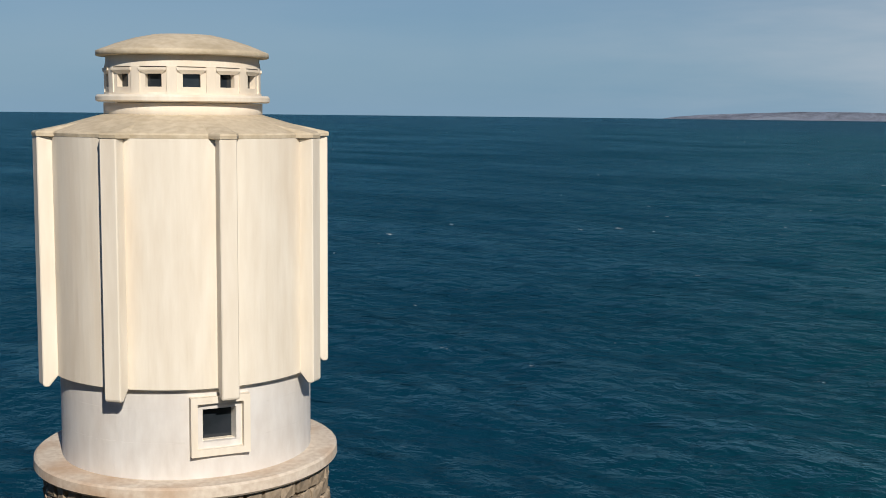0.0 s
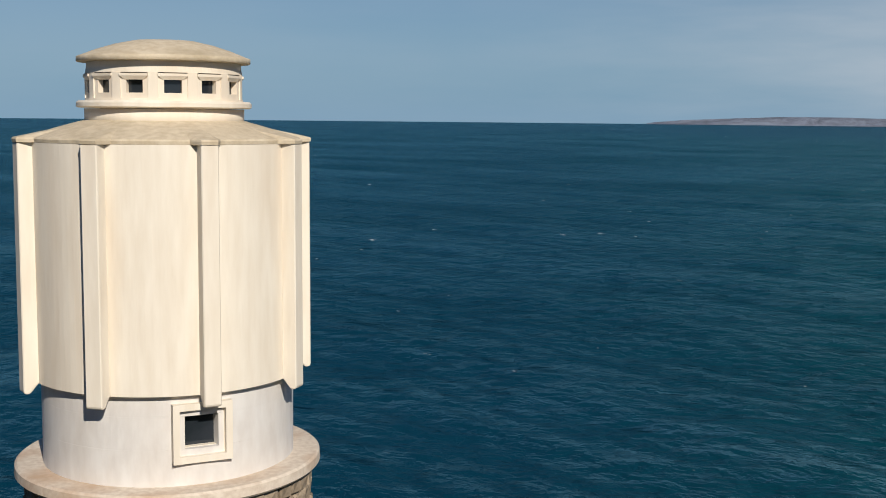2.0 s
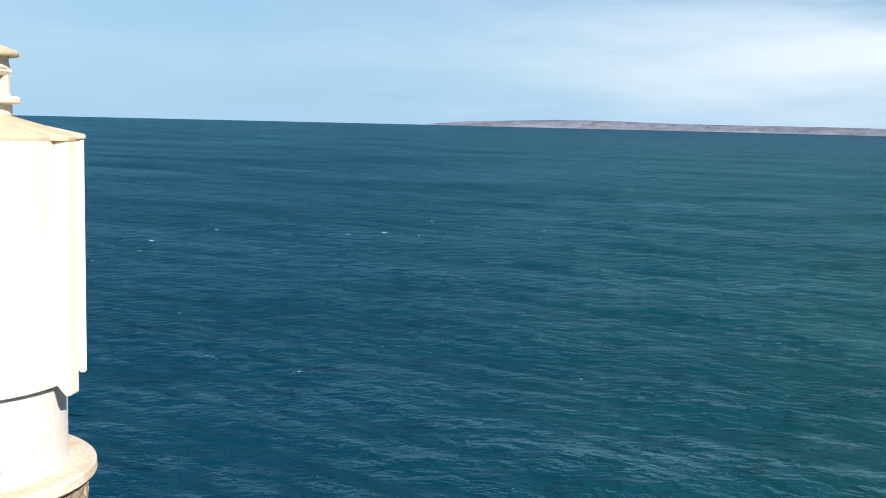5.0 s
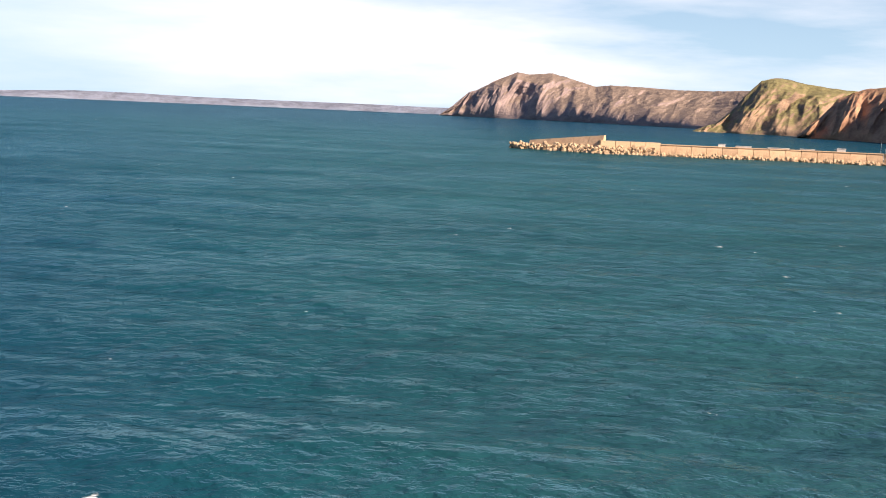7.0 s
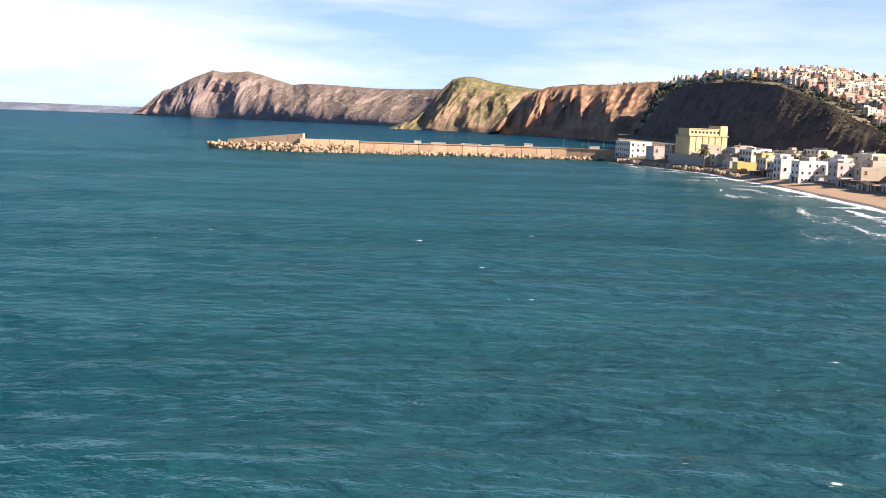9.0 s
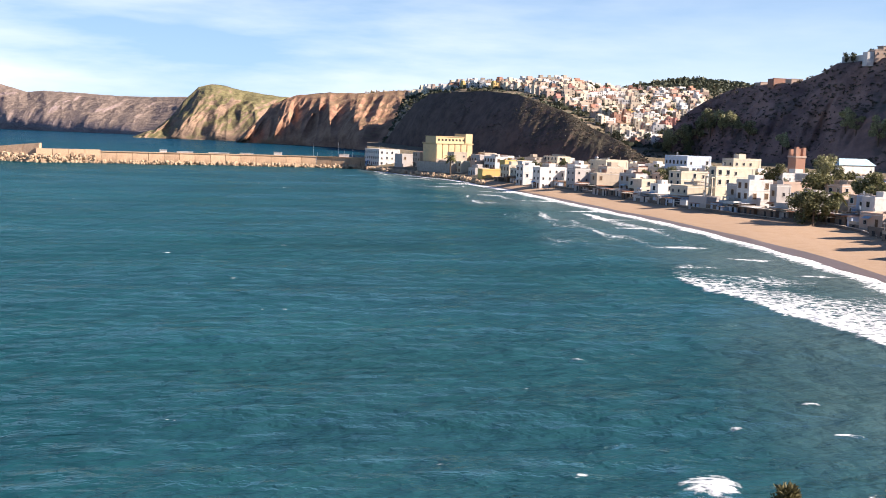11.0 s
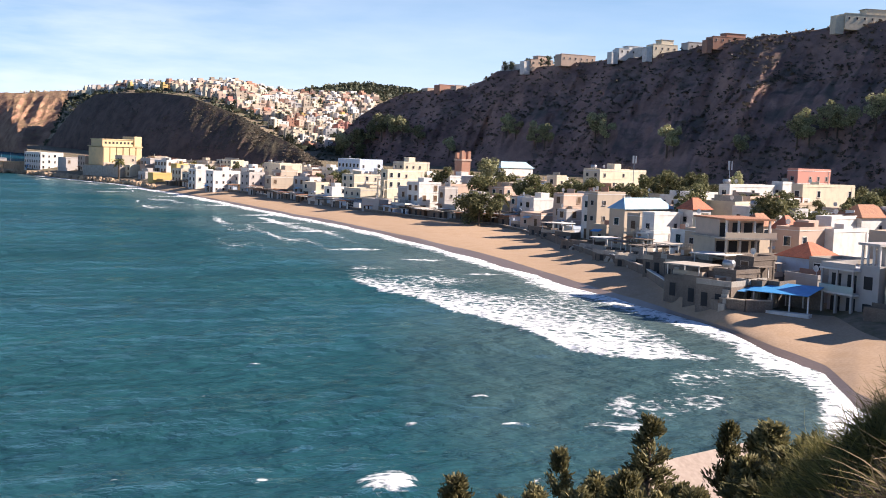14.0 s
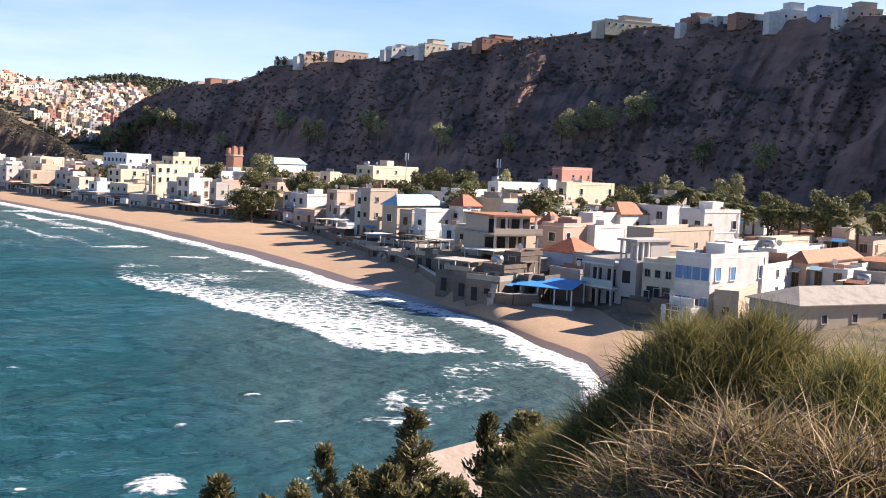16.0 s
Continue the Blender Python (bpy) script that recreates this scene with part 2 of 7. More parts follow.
def hillside(name, rock1, rock2, green, scale=0.03, bare=0.5, spots=0.35):
    """Steep ground shows banded rock, gentle ground grass and scrub."""
    m = bpy.data.materials.new(name)
    m.use_nodes = True
    n, l = m.node_tree.nodes, m.node_tree.links
    b = n["Principled BSDF"]
    b.inputs["Roughness"].default_value = 0.95
    b.inputs["Specular IOR Level"].default_value = 0.1
    g = n.new("ShaderNodeNewGeometry")
    mapn = n.new("ShaderNodeMapping")
    mapn.inputs["Scale"].default_value = (scale, scale, scale * 2.2)
    l.new(g.outputs["Position"], mapn.inputs["Vector"])
    nz = n.new("ShaderNodeTexNoise")
    nz.inputs["Scale"].default_value, nz.inputs["Detail"].default_value, nz.inputs["Roughness"].default_value = 2.0, 9, 0.65
    l.new(mapn.outputs["Vector"], nz.inputs["Vector"])
    r = n.new("ShaderNodeValToRGB")
    r.color_ramp.elements[0].position, r.color_ramp.elements[1].position = 0.34, 0.66
    r.color_ramp.elements[0].color, r.color_ramp.elements[1].color = (*rock1, 1), (*rock2, 1)
    l.new(nz.outputs["Fac"], r.inputs["Fac"])
    n2 = n.new("ShaderNodeTexNoise")
    n2.inputs["Scale"].default_value, n2.inputs["Detail"].default_value, n2.inputs["Roughness"].default_value = 7.0, 8, 0.7
    l.new(mapn.outputs["Vector"], n2.inputs["Vector"])
    s = n.new("ShaderNodeSeparateXYZ")
    l.new(g.outputs["Normal"], s.inputs["Vector"])
    add = n.new("ShaderNodeMath"); add.operation = "MULTIPLY_ADD"
    add.inputs[1].default_value = spots * 2
    l.new(n2.outputs["Fac"], add.inputs[0])
    l.new(s.outputs["Z"], add.inputs[2])
    mr = n.new("ShaderNodeMapRange")
    mr.inputs["From Min"].default_value, mr.inputs["From Max"].default_value = bare + spots, bare + spots + 0.25
    l.new(add.outputs["Value"], mr.inputs["Value"])
    mx = n.new("ShaderNodeMixRGB")
    gr = n.new("ShaderNodeValToRGB")
    gr.color_ramp.elements[0].color, gr.color_ramp.elements[1].color = (*[v * 0.55 for v in green], 1), (*green, 1)
    gr.color_ramp.elements[0].position, gr.color_ramp.elements[1].position = 0.35, 0.6
    l.new(n2.outputs["Fac"], gr.inputs["Fac"])
    l.new(mr.outputs["Result"], mx.inputs["Fac"])
    l.new(r.outputs["Color"], mx.inputs["Color1"])
    l.new(gr.outputs["Color"], mx.inputs["Color2"])
    l.new(mx.outputs["Color"], b.inputs["Base Color"])
    bp = n.new("ShaderNodeBump")
    bp.inputs["Strength"].default_value, bp.inputs["Distance"].default_value = 0.7, 0.06 / scale
    l.new(n2.outputs["Fac"], bp.inputs["Height"])
    l.new(bp.outputs["Normal"], b.inputs["Normal"])
    return m


# the blue haze of the distance is painted into this coast's colours
HAZY = hillside("haze_painted_coast", (0.19, 0.225, 0.30), (0.23, 0.26, 0.33), (0.21, 0.24, 0.31), 0.003)
CAPE_M = hillside("cape_rock", (0.19, 0.15, 0.15), (0.32, 0.25, 0.235), (0.27, 0.21, 0.17), 0.008, 0.7)
GREENHILL = hillside("grassy_cliff", (0.14, 0.10, 0.078), (0.36, 0.25, 0.17), (0.23, 0.205, 0.10), 0.012, 0.66)
REDCLIFF = hillside("ochre_cliff", (0.20, 0.11, 0.078), (0.44, 0.265, 0.17), (0.25, 0.19, 0.10), 0.015, 0.86)
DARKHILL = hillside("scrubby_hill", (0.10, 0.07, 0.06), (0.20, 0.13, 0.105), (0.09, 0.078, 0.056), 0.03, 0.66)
BIGHILL = hillside("ravined_hillside", (0.16, 0.108, 0.10), (0.42, 0.265, 0.21), (0.165, 0.135, 0.105), 0.017, 0.7)
TOWNGROUND = hillside("town_ground", (0.22, 0.17, 0.12), (0.34, 0.26, 0.19), (0.10, 0.11, 0.05), 0.04, 0.9)
EARTH = hillside("cliff_top_earth", (0.14, 0.10, 0.07), (0.26, 0.19, 0.13), (0.10, 0.10, 0.04), 0.8, 0.6)


# ---- building blocks ----
def P(az, d, z=0.0):
    """A place from its bearing (degrees, to the left of north), distance and height."""
    r = radians(az)
    return Vector((-math.sin(r) * d, math.cos(r) * d, z))


def finish(name, bm, material, smooth=False):
    me = bpy.data.meshes.new(name)
    bmesh.ops.recalc_face_normals(bm, faces=bm.faces)
    bm.to_mesh(me)
    bm.free()
    me.materials.append(material)
    if smooth:
        me.polygons.foreach_set("use_smooth", [True] * len(me.polygons))
    return me


def part(name, bm, material, parent, label="", smooth=False):
    ob = new(name, finish(name, bm, material, smooth))
    ob.parent = parent
    return tagged(ob, label)


def share(name, me, parent, m, label=""):
    ob = new(name, me)
    ob.parent = parent
    ob.matrix_basis = m
    return tagged(ob, label)


def thing(name, m, label, category, group="", kind=""):
    ob = new(name)
    ob.matrix_basis = m
    ob.empty_display_size = 0.3
    return tagged(ob, label, category, group, kind)


def sheet(name, verts, faces, material, smooth=True):
    me = bpy.data.meshes.new(name)
    me.from_pydata(verts, [], faces)
    me.materials.append(material)
    if smooth:
        me.polygons.foreach_set("use_smooth", [True] * len(me.polygons))
    return new(name, me)


def box(bm, x0, x1, y0, y1, z0, z1, bevel=0.0):
    v = [bm.verts.new(c) for c in ((x0, y0, z0), (x1, y0, z0), (x1, y1, z0), (x0, y1, z0),
                                   (x0, y0, z1), (x1, y0, z1), (x1, y1, z1), (x0, y1, z1))]
    fs = [bm.faces.new([v[i] for i in f]) for f in ((0, 3, 2, 1), (4, 5, 6, 7), (0, 1, 5, 4), (1, 2, 6, 5), (2, 3, 7, 6), (3, 0, 4, 7))]
    if bevel:
        bmesh.ops.bevel(bm, geom=list({e for f in fs for e in f.edges}), offset=bevel, segments=1, affect="EDGES")
    return bm


def tube(bm, p, q, r0, r1, n=6):
    """A tapered rod between two points."""
    p, q = Vector(p), Vector(q)
    turn = (q - p).to_track_quat("Z", "Y").to_matrix()
    a = [bm.verts.new(p + turn @ Vector((math.cos(6.2832 * i / n) * r0, math.sin(6.2832 * i / n) * r0, 0))) for i in range(n)]
    b = [bm.verts.new(q + turn @ Vector((math.cos(6.2832 * i / n) * r1, math.sin(6.2832 * i / n) * r1, 0))) for i in range(n)]
    for i in range(n):
        bm.faces.new((a[i], a[(i + 1) % n], b[(i + 1) % n], b[i]))
    bm.faces.new(a[::-1]), bm.faces.new(b)
    return bm


def lathe(bm, profile, n=96, a0=0.0, a1=360.0):
    """Turns a closed outline of (radius, z) about the z axis, whole or in part."""
    full = abs(a1 - a0 - 360) < 1e-6
    cols = n if full else n + 1
    rings = []
    for i in range(cols):
        c, s = math.cos(radians(a0 + (a1 - a0) * i / n)), math.sin(radians(a0 + (a1 - a0) * i / n))
        rings.append([bm.verts.new((r * s, -r * c, z)) for r, z in profile])
    k = len(profile)
    for i in range(n):
        p, q = rings[i], rings[(i + 1) % cols]
        for j in range(k):
            bm.faces.new((p[j], q[j], q[(j + 1) % k], p[(j + 1) % k]))
    if not full:
        bm.faces.new(rings[0]), bm.faces.new(rings[-1][::-1])
    return bm


def lerp_list(x, pts, k):
    xs = [p[0] for p in pts]
    return np.interp(-x, [-v for v in xs], [p[k] for p in pts])


# ---- sea ----
SHORE = [(-57.5, 690), (-60, 620), (-62, 578), (-63.1, 528), (-67.2, 412), (-69.7, 362), (-72.5, 320), (-74.5, 291), (-76.5, 264), (-78.6, 240), (-80.6, 219),
         (-83.4, 195), (-86, 179), (-88.5, 167), (-90.8, 155), (-93.1, 139), (-95.5, 127), (-96.9, 113), (-100, 99), (-106, 82), (-114, 60), (-125, 45)]
HOUSES = [(-57.5, 700), (-60, 630), (-62, 588), (-63.1, 540), (-67.2, 475), (-69.7, 417), (-72.2, 378), (-74.8, 349), (-77.5, 330), (-80.2, 316), (-81.6, 287),
          (-83.5, 248), (-85.2, 225), (-86.6, 210), (-88.6, 172), (-90.9, 160), (-92.8, 162), (-95.8, 162), (-97, 149), (-98.9, 137), (-106, 110), (-114, 85), (-125, 65)]


def shore(az):
    return float(lerp_list(az, SHORE, 1))


def house_line(az):
    return float(lerp_list(az, HOUSES, 1))


def water_material():
    m = bpy.data.materials.new("sea_water")
    m.use_nodes = True
    n, l = m.node_tree.nodes, m.node_tree.links
    g = n.new("ShaderNodeNewGeometry")
    att = n.new("ShaderNodeAttribute"); att.attribute_name = "silt"
    foam = n.new("ShaderNodeAttribute"); foam.attribute_name = "foam"
    far = n.new("ShaderNodeAttribute"); far.attribute_name = "deep"

    def noise_tex(scale, detail, stretch, rot, rough=0.6):
        turn = n.new("ShaderNodeMapping")
        turn.inputs["Rotation"].default_value = (0, 0, radians(-rot))
        mapn = n.new("ShaderNodeMapping")
        mapn.inputs["Scale"].default_value = stretch
        l.new(g.outputs["Position"], turn.inputs["Vector"])
        l.new(turn.outputs["Vector"], mapn.inputs["Vector"])
        t = n.new("ShaderNodeTexNoise")
        t.inputs["Scale"].default_value, t.inputs["Detail"].default_value, t.inputs["Roughness"].default_value = scale, detail, rough
        l.new(mapn.outputs["Vector"], t.inputs["Vector"])
        return t.outputs["Fac"]

    def ramp(fac, p0, p1, c0=(0, 0, 0), c1=(1, 1, 1)):
        r = n.new("ShaderNodeValToRGB")
        r.color_ramp.elements[0].position, r.color_ramp.elements[1].position = p0, p1
        r.color_ramp.elements[0].color, r.color_ramp.elements[1].color = (*c0, 1), (*c1, 1)
        l.new(fac, r.inputs["Fac"])
        return r.outputs["Color"]

    def blend(fac, c1, c2, kind="MIX"):
        x = n.new("ShaderNodeMixRGB")
        x.blend_type = kind
        for s, v in (("Fac", fac), ("Color1", c1), ("Color2", c2)):
            if isinstance(v, (tuple, float)):
                x.inputs[s].default_value = (*v, 1) if isinstance(v, tuple) else v
            else:
                l.new(v, x.inputs[s])
        return x.outputs["Color"]

    patches = noise_tex(0.02, 4, (1, 1, 1), 0)
    body = ramp(patches, 0.35, 0.7, (0.003, 0.045, 0.057), (0.005, 0.063, 0.075))
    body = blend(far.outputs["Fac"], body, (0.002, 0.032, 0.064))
    body = blend(att.outputs["Fac"], body, (0.080, 0.116, 0.116))
    # foam: torn lace where the swell breaks, flecks of it out at sea
    lace = noise_tex(0.9, 10, (1, 0.7, 1), 20, 0.78)
    lift = n.new("ShaderNodeMath"); lift.operation = "ADD"
    # a net of thin bubbles' rims between the holes of the lace
    cells = n.new("ShaderNodeTexVoronoi")
    cells.feature = "DISTANCE_TO_EDGE"
    cells.inputs["Scale"].default_value = 0.55
    warp = n.new("ShaderNodeMixRGB")
    warp.blend_type, warp.inputs["Fac"].default_value = "ADD", 1.0
    wn2 = n.new("ShaderNodeTexNoise")
    wn2.inputs["Scale"].default_value, wn2.inputs["Detail"].default_value = 0.35, 4
    wsc = n.new("ShaderNodeVectorMath"); wsc.operation = "SCALE"; wsc.inputs["Scale"].default_value = 4.0
    l.new(g.outputs["Position"], wn2.inputs["Vector"])
    l.new(wn2.outputs["Color"], wsc.inputs[0])
    l.new(g.outputs["Position"], warp.inputs["Color1"])
    l.new(wsc.outputs["Vector"], warp.inputs["Color2"])
    l.new(warp.outputs["Color"], cells.inputs["Vector"])
    net = n.new("ShaderNodeMapRange")
    net.inputs["From Min"].default_value, net.inputs["From Max"].default_value = 0.0, 0.30
    net.inputs["To Min"].default_value, net.inputs["To Max"].default_value = 0.09, -0.09
    l.new(cells.outputs["Distance"], net.inputs["Value"])
    torn = n.new("ShaderNodeMath"); torn.operation = "ADD"
    l.new(lace, torn.inputs[0]); l.new(net.outputs["Result"], torn.inputs[1])
    l.new(torn.outputs["Value"], lift.inputs[0]); l.new(foam.outputs["Fac"], lift.inputs[1])
    white = ramp(lift.outputs["Value"], 0.82, 1.12)
    caps = ramp(noise_tex(0.30, 5, (1.0, 0.6, 1), 40, 0.60), 0.712, 0.745)
    white = blend(1.0, white, caps, "LIGHTEN")
    col = blend(white, body, (0.80, 0.82, 0.82))
    rr = n.new("ShaderNodeMapRange")
    rr.inputs["To Min"].default_value, rr.inputs["To Max"].default_value = 0.42, 0.0
    l.new(white, rr.inputs["Value"])
    chop = noise_tex(0.36, 5, (1, 0.75, 1), 40, 0.55)
    swell = noise_tex(0.075, 3, (1, 0.5, 1), 58, 0.5)
    h = n.new("ShaderNodeMath"); h.operation = "MULTIPLY_ADD"
    h.inputs[1].default_value = 1.9
    l.new(swell, h.inputs[0]); l.new(chop, h.inputs[2])
    bp = n.new("ShaderNodeBump")
    bp.inputs["Strength"].default_value, bp.inputs["Distance"].default_value = 1.0, 1.5
    l.new(h.outputs["Value"], bp.inputs["Height"])
    # light scattered back out of the water, and the gloss of its ruffled skin
    body_light = n.new("ShaderNodeBsdfDiffuse")
    gloss = n.new("ShaderNodeBsdfGlossy")
    gloss.inputs["Roughness"].default_value = 0.12
    gloss.inputs["Color"].default_value = (0.55, 0.92, 1.0, 1)
    fres = n.new("ShaderNodeFresnel")
    fres.inputs["IOR"].default_value = 1.33
    share_of = n.new("ShaderNodeMath"); share_of.operation = "MULTIPLY"
    both = n.new("ShaderNodeMixShader")
    l.new(col, body_light.inputs["Color"])
    soft_bump = n.new("ShaderNodeBump")
    soft_bump.inputs["Strength"].default_value, soft_bump.inputs["Distance"].default_value = 0.8, 1.5
    l.new(h.outputs["Value"], soft_bump.inputs["Height"])
    l.new(soft_bump.outputs["Normal"], body_light.inputs["Normal"])
    for node in (gloss, fres):
        l.new(bp.outputs["Normal"], node.inputs["Normal"])
    l.new(fres.outputs["Fac"], share_of.inputs[0])
    # gusts ruffle some stretches of the water more than others
    gust = n.new("ShaderNodeMapRange")
    gust.inputs["From Min"].default_value, gust.inputs["From Max"].default_value = 0.36, 0.66
    gust.inputs["To Min"].default_value, gust.inputs["To Max"].default_value = 0.72, 1.45
    l.new(noise_tex(0.022, 4, (1, 0.35, 1), 50, 0.6), gust.inputs["Value"])
    ruffled = n.new("ShaderNodeMath"); ruffled.operation = "MULTIPLY"
    l.new(rr.outputs["Result"], ruffled.inputs[0]); l.new(gust.outputs["Result"], ruffled.inputs[1])
    l.new(ruffled.outputs["Value"], share_of.inputs[1])
    l.new(share_of.outputs["Value"], both.inputs["Fac"])
    l.new(body_light.outputs["BSDF"], both.inputs[1])
    l.new(gloss.outputs["BSDF"], both.inputs[2])
    l.new(both.outputs["Shader"], n["Material Output"].inputs["Surface"])
    return m


# where the swell breaks: bearing, near and far edge
BREAKER = [(-72.0, 192, 195), (-72.6, 192, 197), (-74.7, 178, 194), (-76.3, 166, 191), (-78.5, 156, 186), (-80.7, 147, 183), (-82.2, 136, 180), (-83.6, 130, 176), (-85.2, 127, 170), (-87.2, 126, 150), (-89.2, 126, 138), (-91, 129, 133)]
FLECKS = [(-71.0, 140, 0.96, 0.42), (-68.0, 118, 0.72, 0.36), (-79.05, 102.5, 0.96, 0.54), (-80.9, 94, 1.32, 0.6), (-70.3, 85, 0.9, 0.42), (-75.8, 93, 0.6, 0.6), (-73.5, 213, 4.2, 0.96), (-74.5, 205, 1.8, 0.6), (-70.6, 300, 7.2, 2.4), (-69, 330, 8.4, 3.0), (-74.7, 75.0, 1.8, 3.4),
           (-75.1, 74.2, 1.5, 2.4), (-72.7, 252, 6.0, 2.4), (-66, 415, 8.4, 3.6), (-64, 470, 10.8, 3.6), (-68, 365, 7.2, 3.0), (-62, 540, 10.8, 4.2), (-60, 585, 9.6, 4.2), (-76, 232, 4.8, 1.8), (-61, 500, 8.4, 3.0), (-79, 209, 3.6, 1.5)]

LACE = [(-83.6, 97, -88.8, 98, 3.4, 0.38), (-84.4, 103, -92.4, 109, 7.0, 0.36), (-87.6, 117, -93.4, 124, 7.5, 0.35), (-79.8, 146, -84.5, 139, 2.5, 0.32)]


def off_shore(az, r):
    """Distance to the waterline, square to it."""
    run = (shore(az + 0.6) - shore(az - 0.6)) / (radians(1.2) * max(shore(az), 60))
    return (shore(az) - r) / math.sqrt(1 + run * run)


def foam_at(az, r, x, y):
    f = 0.0
    if -99 < az < -57.6:
        o = off_shore(az, r) + 2.2 * noise.noise((x * 0.06, y * 0.06, 0)) + 1.2 * noise.noise((x * 0.25, y * 0.25, 3))
        wash = 2.5
        if o > -6:
            f = max(f, 0.50 - max(0.0, o - wash) * 0.09)
        # broken lines of low surf along the beach
        if 0 < o < 56:
            k = math.sin(o * 0.45 + 3.0 * noise.noise((x * 0.018, y * 0.018, 7)))
            gap = min(1.0, max(0.0, 0.85 + 1.3 * noise.noise((x * 0.022, y * 0.022, 21))))
            f = max(f, (0.62 if az > -69 else 0.46 if az > -76 else 0.28 if az > -87 else 0.18) * max(0, k) ** 0.8 * (1 - o / 56) ** 0.5 * gap)
    if -93 < az < -71.5:
        lo, hi = lerp_list(az, BREAKER, 1), lerp_list(az, BREAKER, 2)
        lo += 7 * noise.noise((x * 0.05, y * 0.05, 5)) + 2.5 * noise.noise((x * 0.2, y * 0.2, 6))
        hi += 6 * noise.noise((x * 0.05, y * 0.05, 9))
        ends = min(1.0, (az + 93) / 1.5, (-71.5 - az) / 1.2)
        if lo < r < hi:
            u = (r - lo) / (hi - lo)
            f = max(f, (0.50 - 0.22 * u) * min(1.0, (r - lo) / 2.5 + 0.35) * ends)
        elif r >= hi and az > -86:
            f = max(f, (0.24 - (r - hi) * 0.006 + 0.24 * noise.noise((x * 0.07, y * 0.07, 13))) * ends)
    # torn sheets of old foam drifting inside the breaker
    for a0, r0, a1, r1, half, strength in LACE:
        if a1 < az < a0:
            u = (a0 - az) / (a0 - a1)
            off = abs(r - (r0 + (r1 - r0) * u) - 3.5 * noise.noise((x * 0.08, y * 0.08, 31))) / half
            if off < 1:
                ends = min(1.0, 5 * u, 5 * (1 - u))
                f = max(f, strength * (1 - off * off) ** 0.6 * ends * (0.85 + 0.5 * noise.noise((x * 0.11, y * 0.11, 17))))
    for fa, fr, fl, fw in FLECKS:
        u, v = radians(az - fa) * r / fl, (r - fr + 0.25 * radians(az - fa) * r) / fw
        q = u * u + v * v
        if q < 1.6:
            f = max(f, 0.50 * (1 - q / 1.6) ** 0.6)
    return max(0.0, f)


def build_sea():
    rings = np.concatenate([[0.0, 20.0, 40.0], np.geomspace(60, SEA_R, 430)])
    azs = np.concatenate([np.linspace(40, -112, 640), np.linspace(-114, -316, 60)])
    na = len(azs)
    verts, foam, silt, deep = [], [], [], []
    for r in rings:
        amp = 1.0 if r < 700 else max(0.0, 1 - (r - 700) / 900)
        for az in azs:
            q = P(az, r)
            x, y = q.x, q.y
            z = 0.0
            f = s = 0.0
            if r > 50 and amp > 0 and az > -113:
                u = 0.80 * x + 0.60 * y
                w = -0.60 * x + 0.80 * y
                z = 0.22 * math.sin(u * 0.21 + 2.2 * noise.noise((u * 0.012, w * 0.03, 1)))
                z += 0.30 * noise.noise((u * 0.16, w * 0.06, 4)) + (0.14 * noise.noise((u * 0.45, w * 0.2, 8)) if r < 320 else 0)
                z *= amp
                if r < 720:
                    f = foam_at(az, r, x, y)
                    z += 0.45 * f
                    if az < -57:
                        o = off_shore(az, r)
                        s = min(1.0, max(0.0, 1 - o / 60 + 0.4 * noise.noise((x * 0.02, y * 0.02, 2))))
                        z *= min(1.0, max(0.15, o / 30))
                    if az < -25:      # the shallow bay is paler than the open sea
                        s = max(s, min(0.12, (-25 - az) * 0.004) + min(0.36, max(0.0, (-76 - az) * 0.03)) * (1.0 + 0.4 * noise.noise((x * 0.012, y * 0.012, 5))))
                    if r < 200:
                        s = max(s, min(0.12, (200 - r) / 500) * min(1.0, max(0.0, (-50 - az) / 30)))
            verts.append((x, y, z)), foam.append(f), silt.append(s)
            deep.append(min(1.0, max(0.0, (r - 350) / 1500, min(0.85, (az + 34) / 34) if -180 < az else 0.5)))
    faces = []
    for i in range(len(rings) - 1):
        for j in range(na):
            k = (j + 1) % na
            faces.append((i * na + j, i * na + k, (i + 1) * na + k, (i + 1) * na + j))
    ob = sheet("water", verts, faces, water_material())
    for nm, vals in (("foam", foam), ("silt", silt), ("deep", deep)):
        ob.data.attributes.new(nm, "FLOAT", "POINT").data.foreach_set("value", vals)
    return tagged(ob, "choppy teal sea with whitecaps and surf along the beach", "sea", kind="structure")


build_sea()


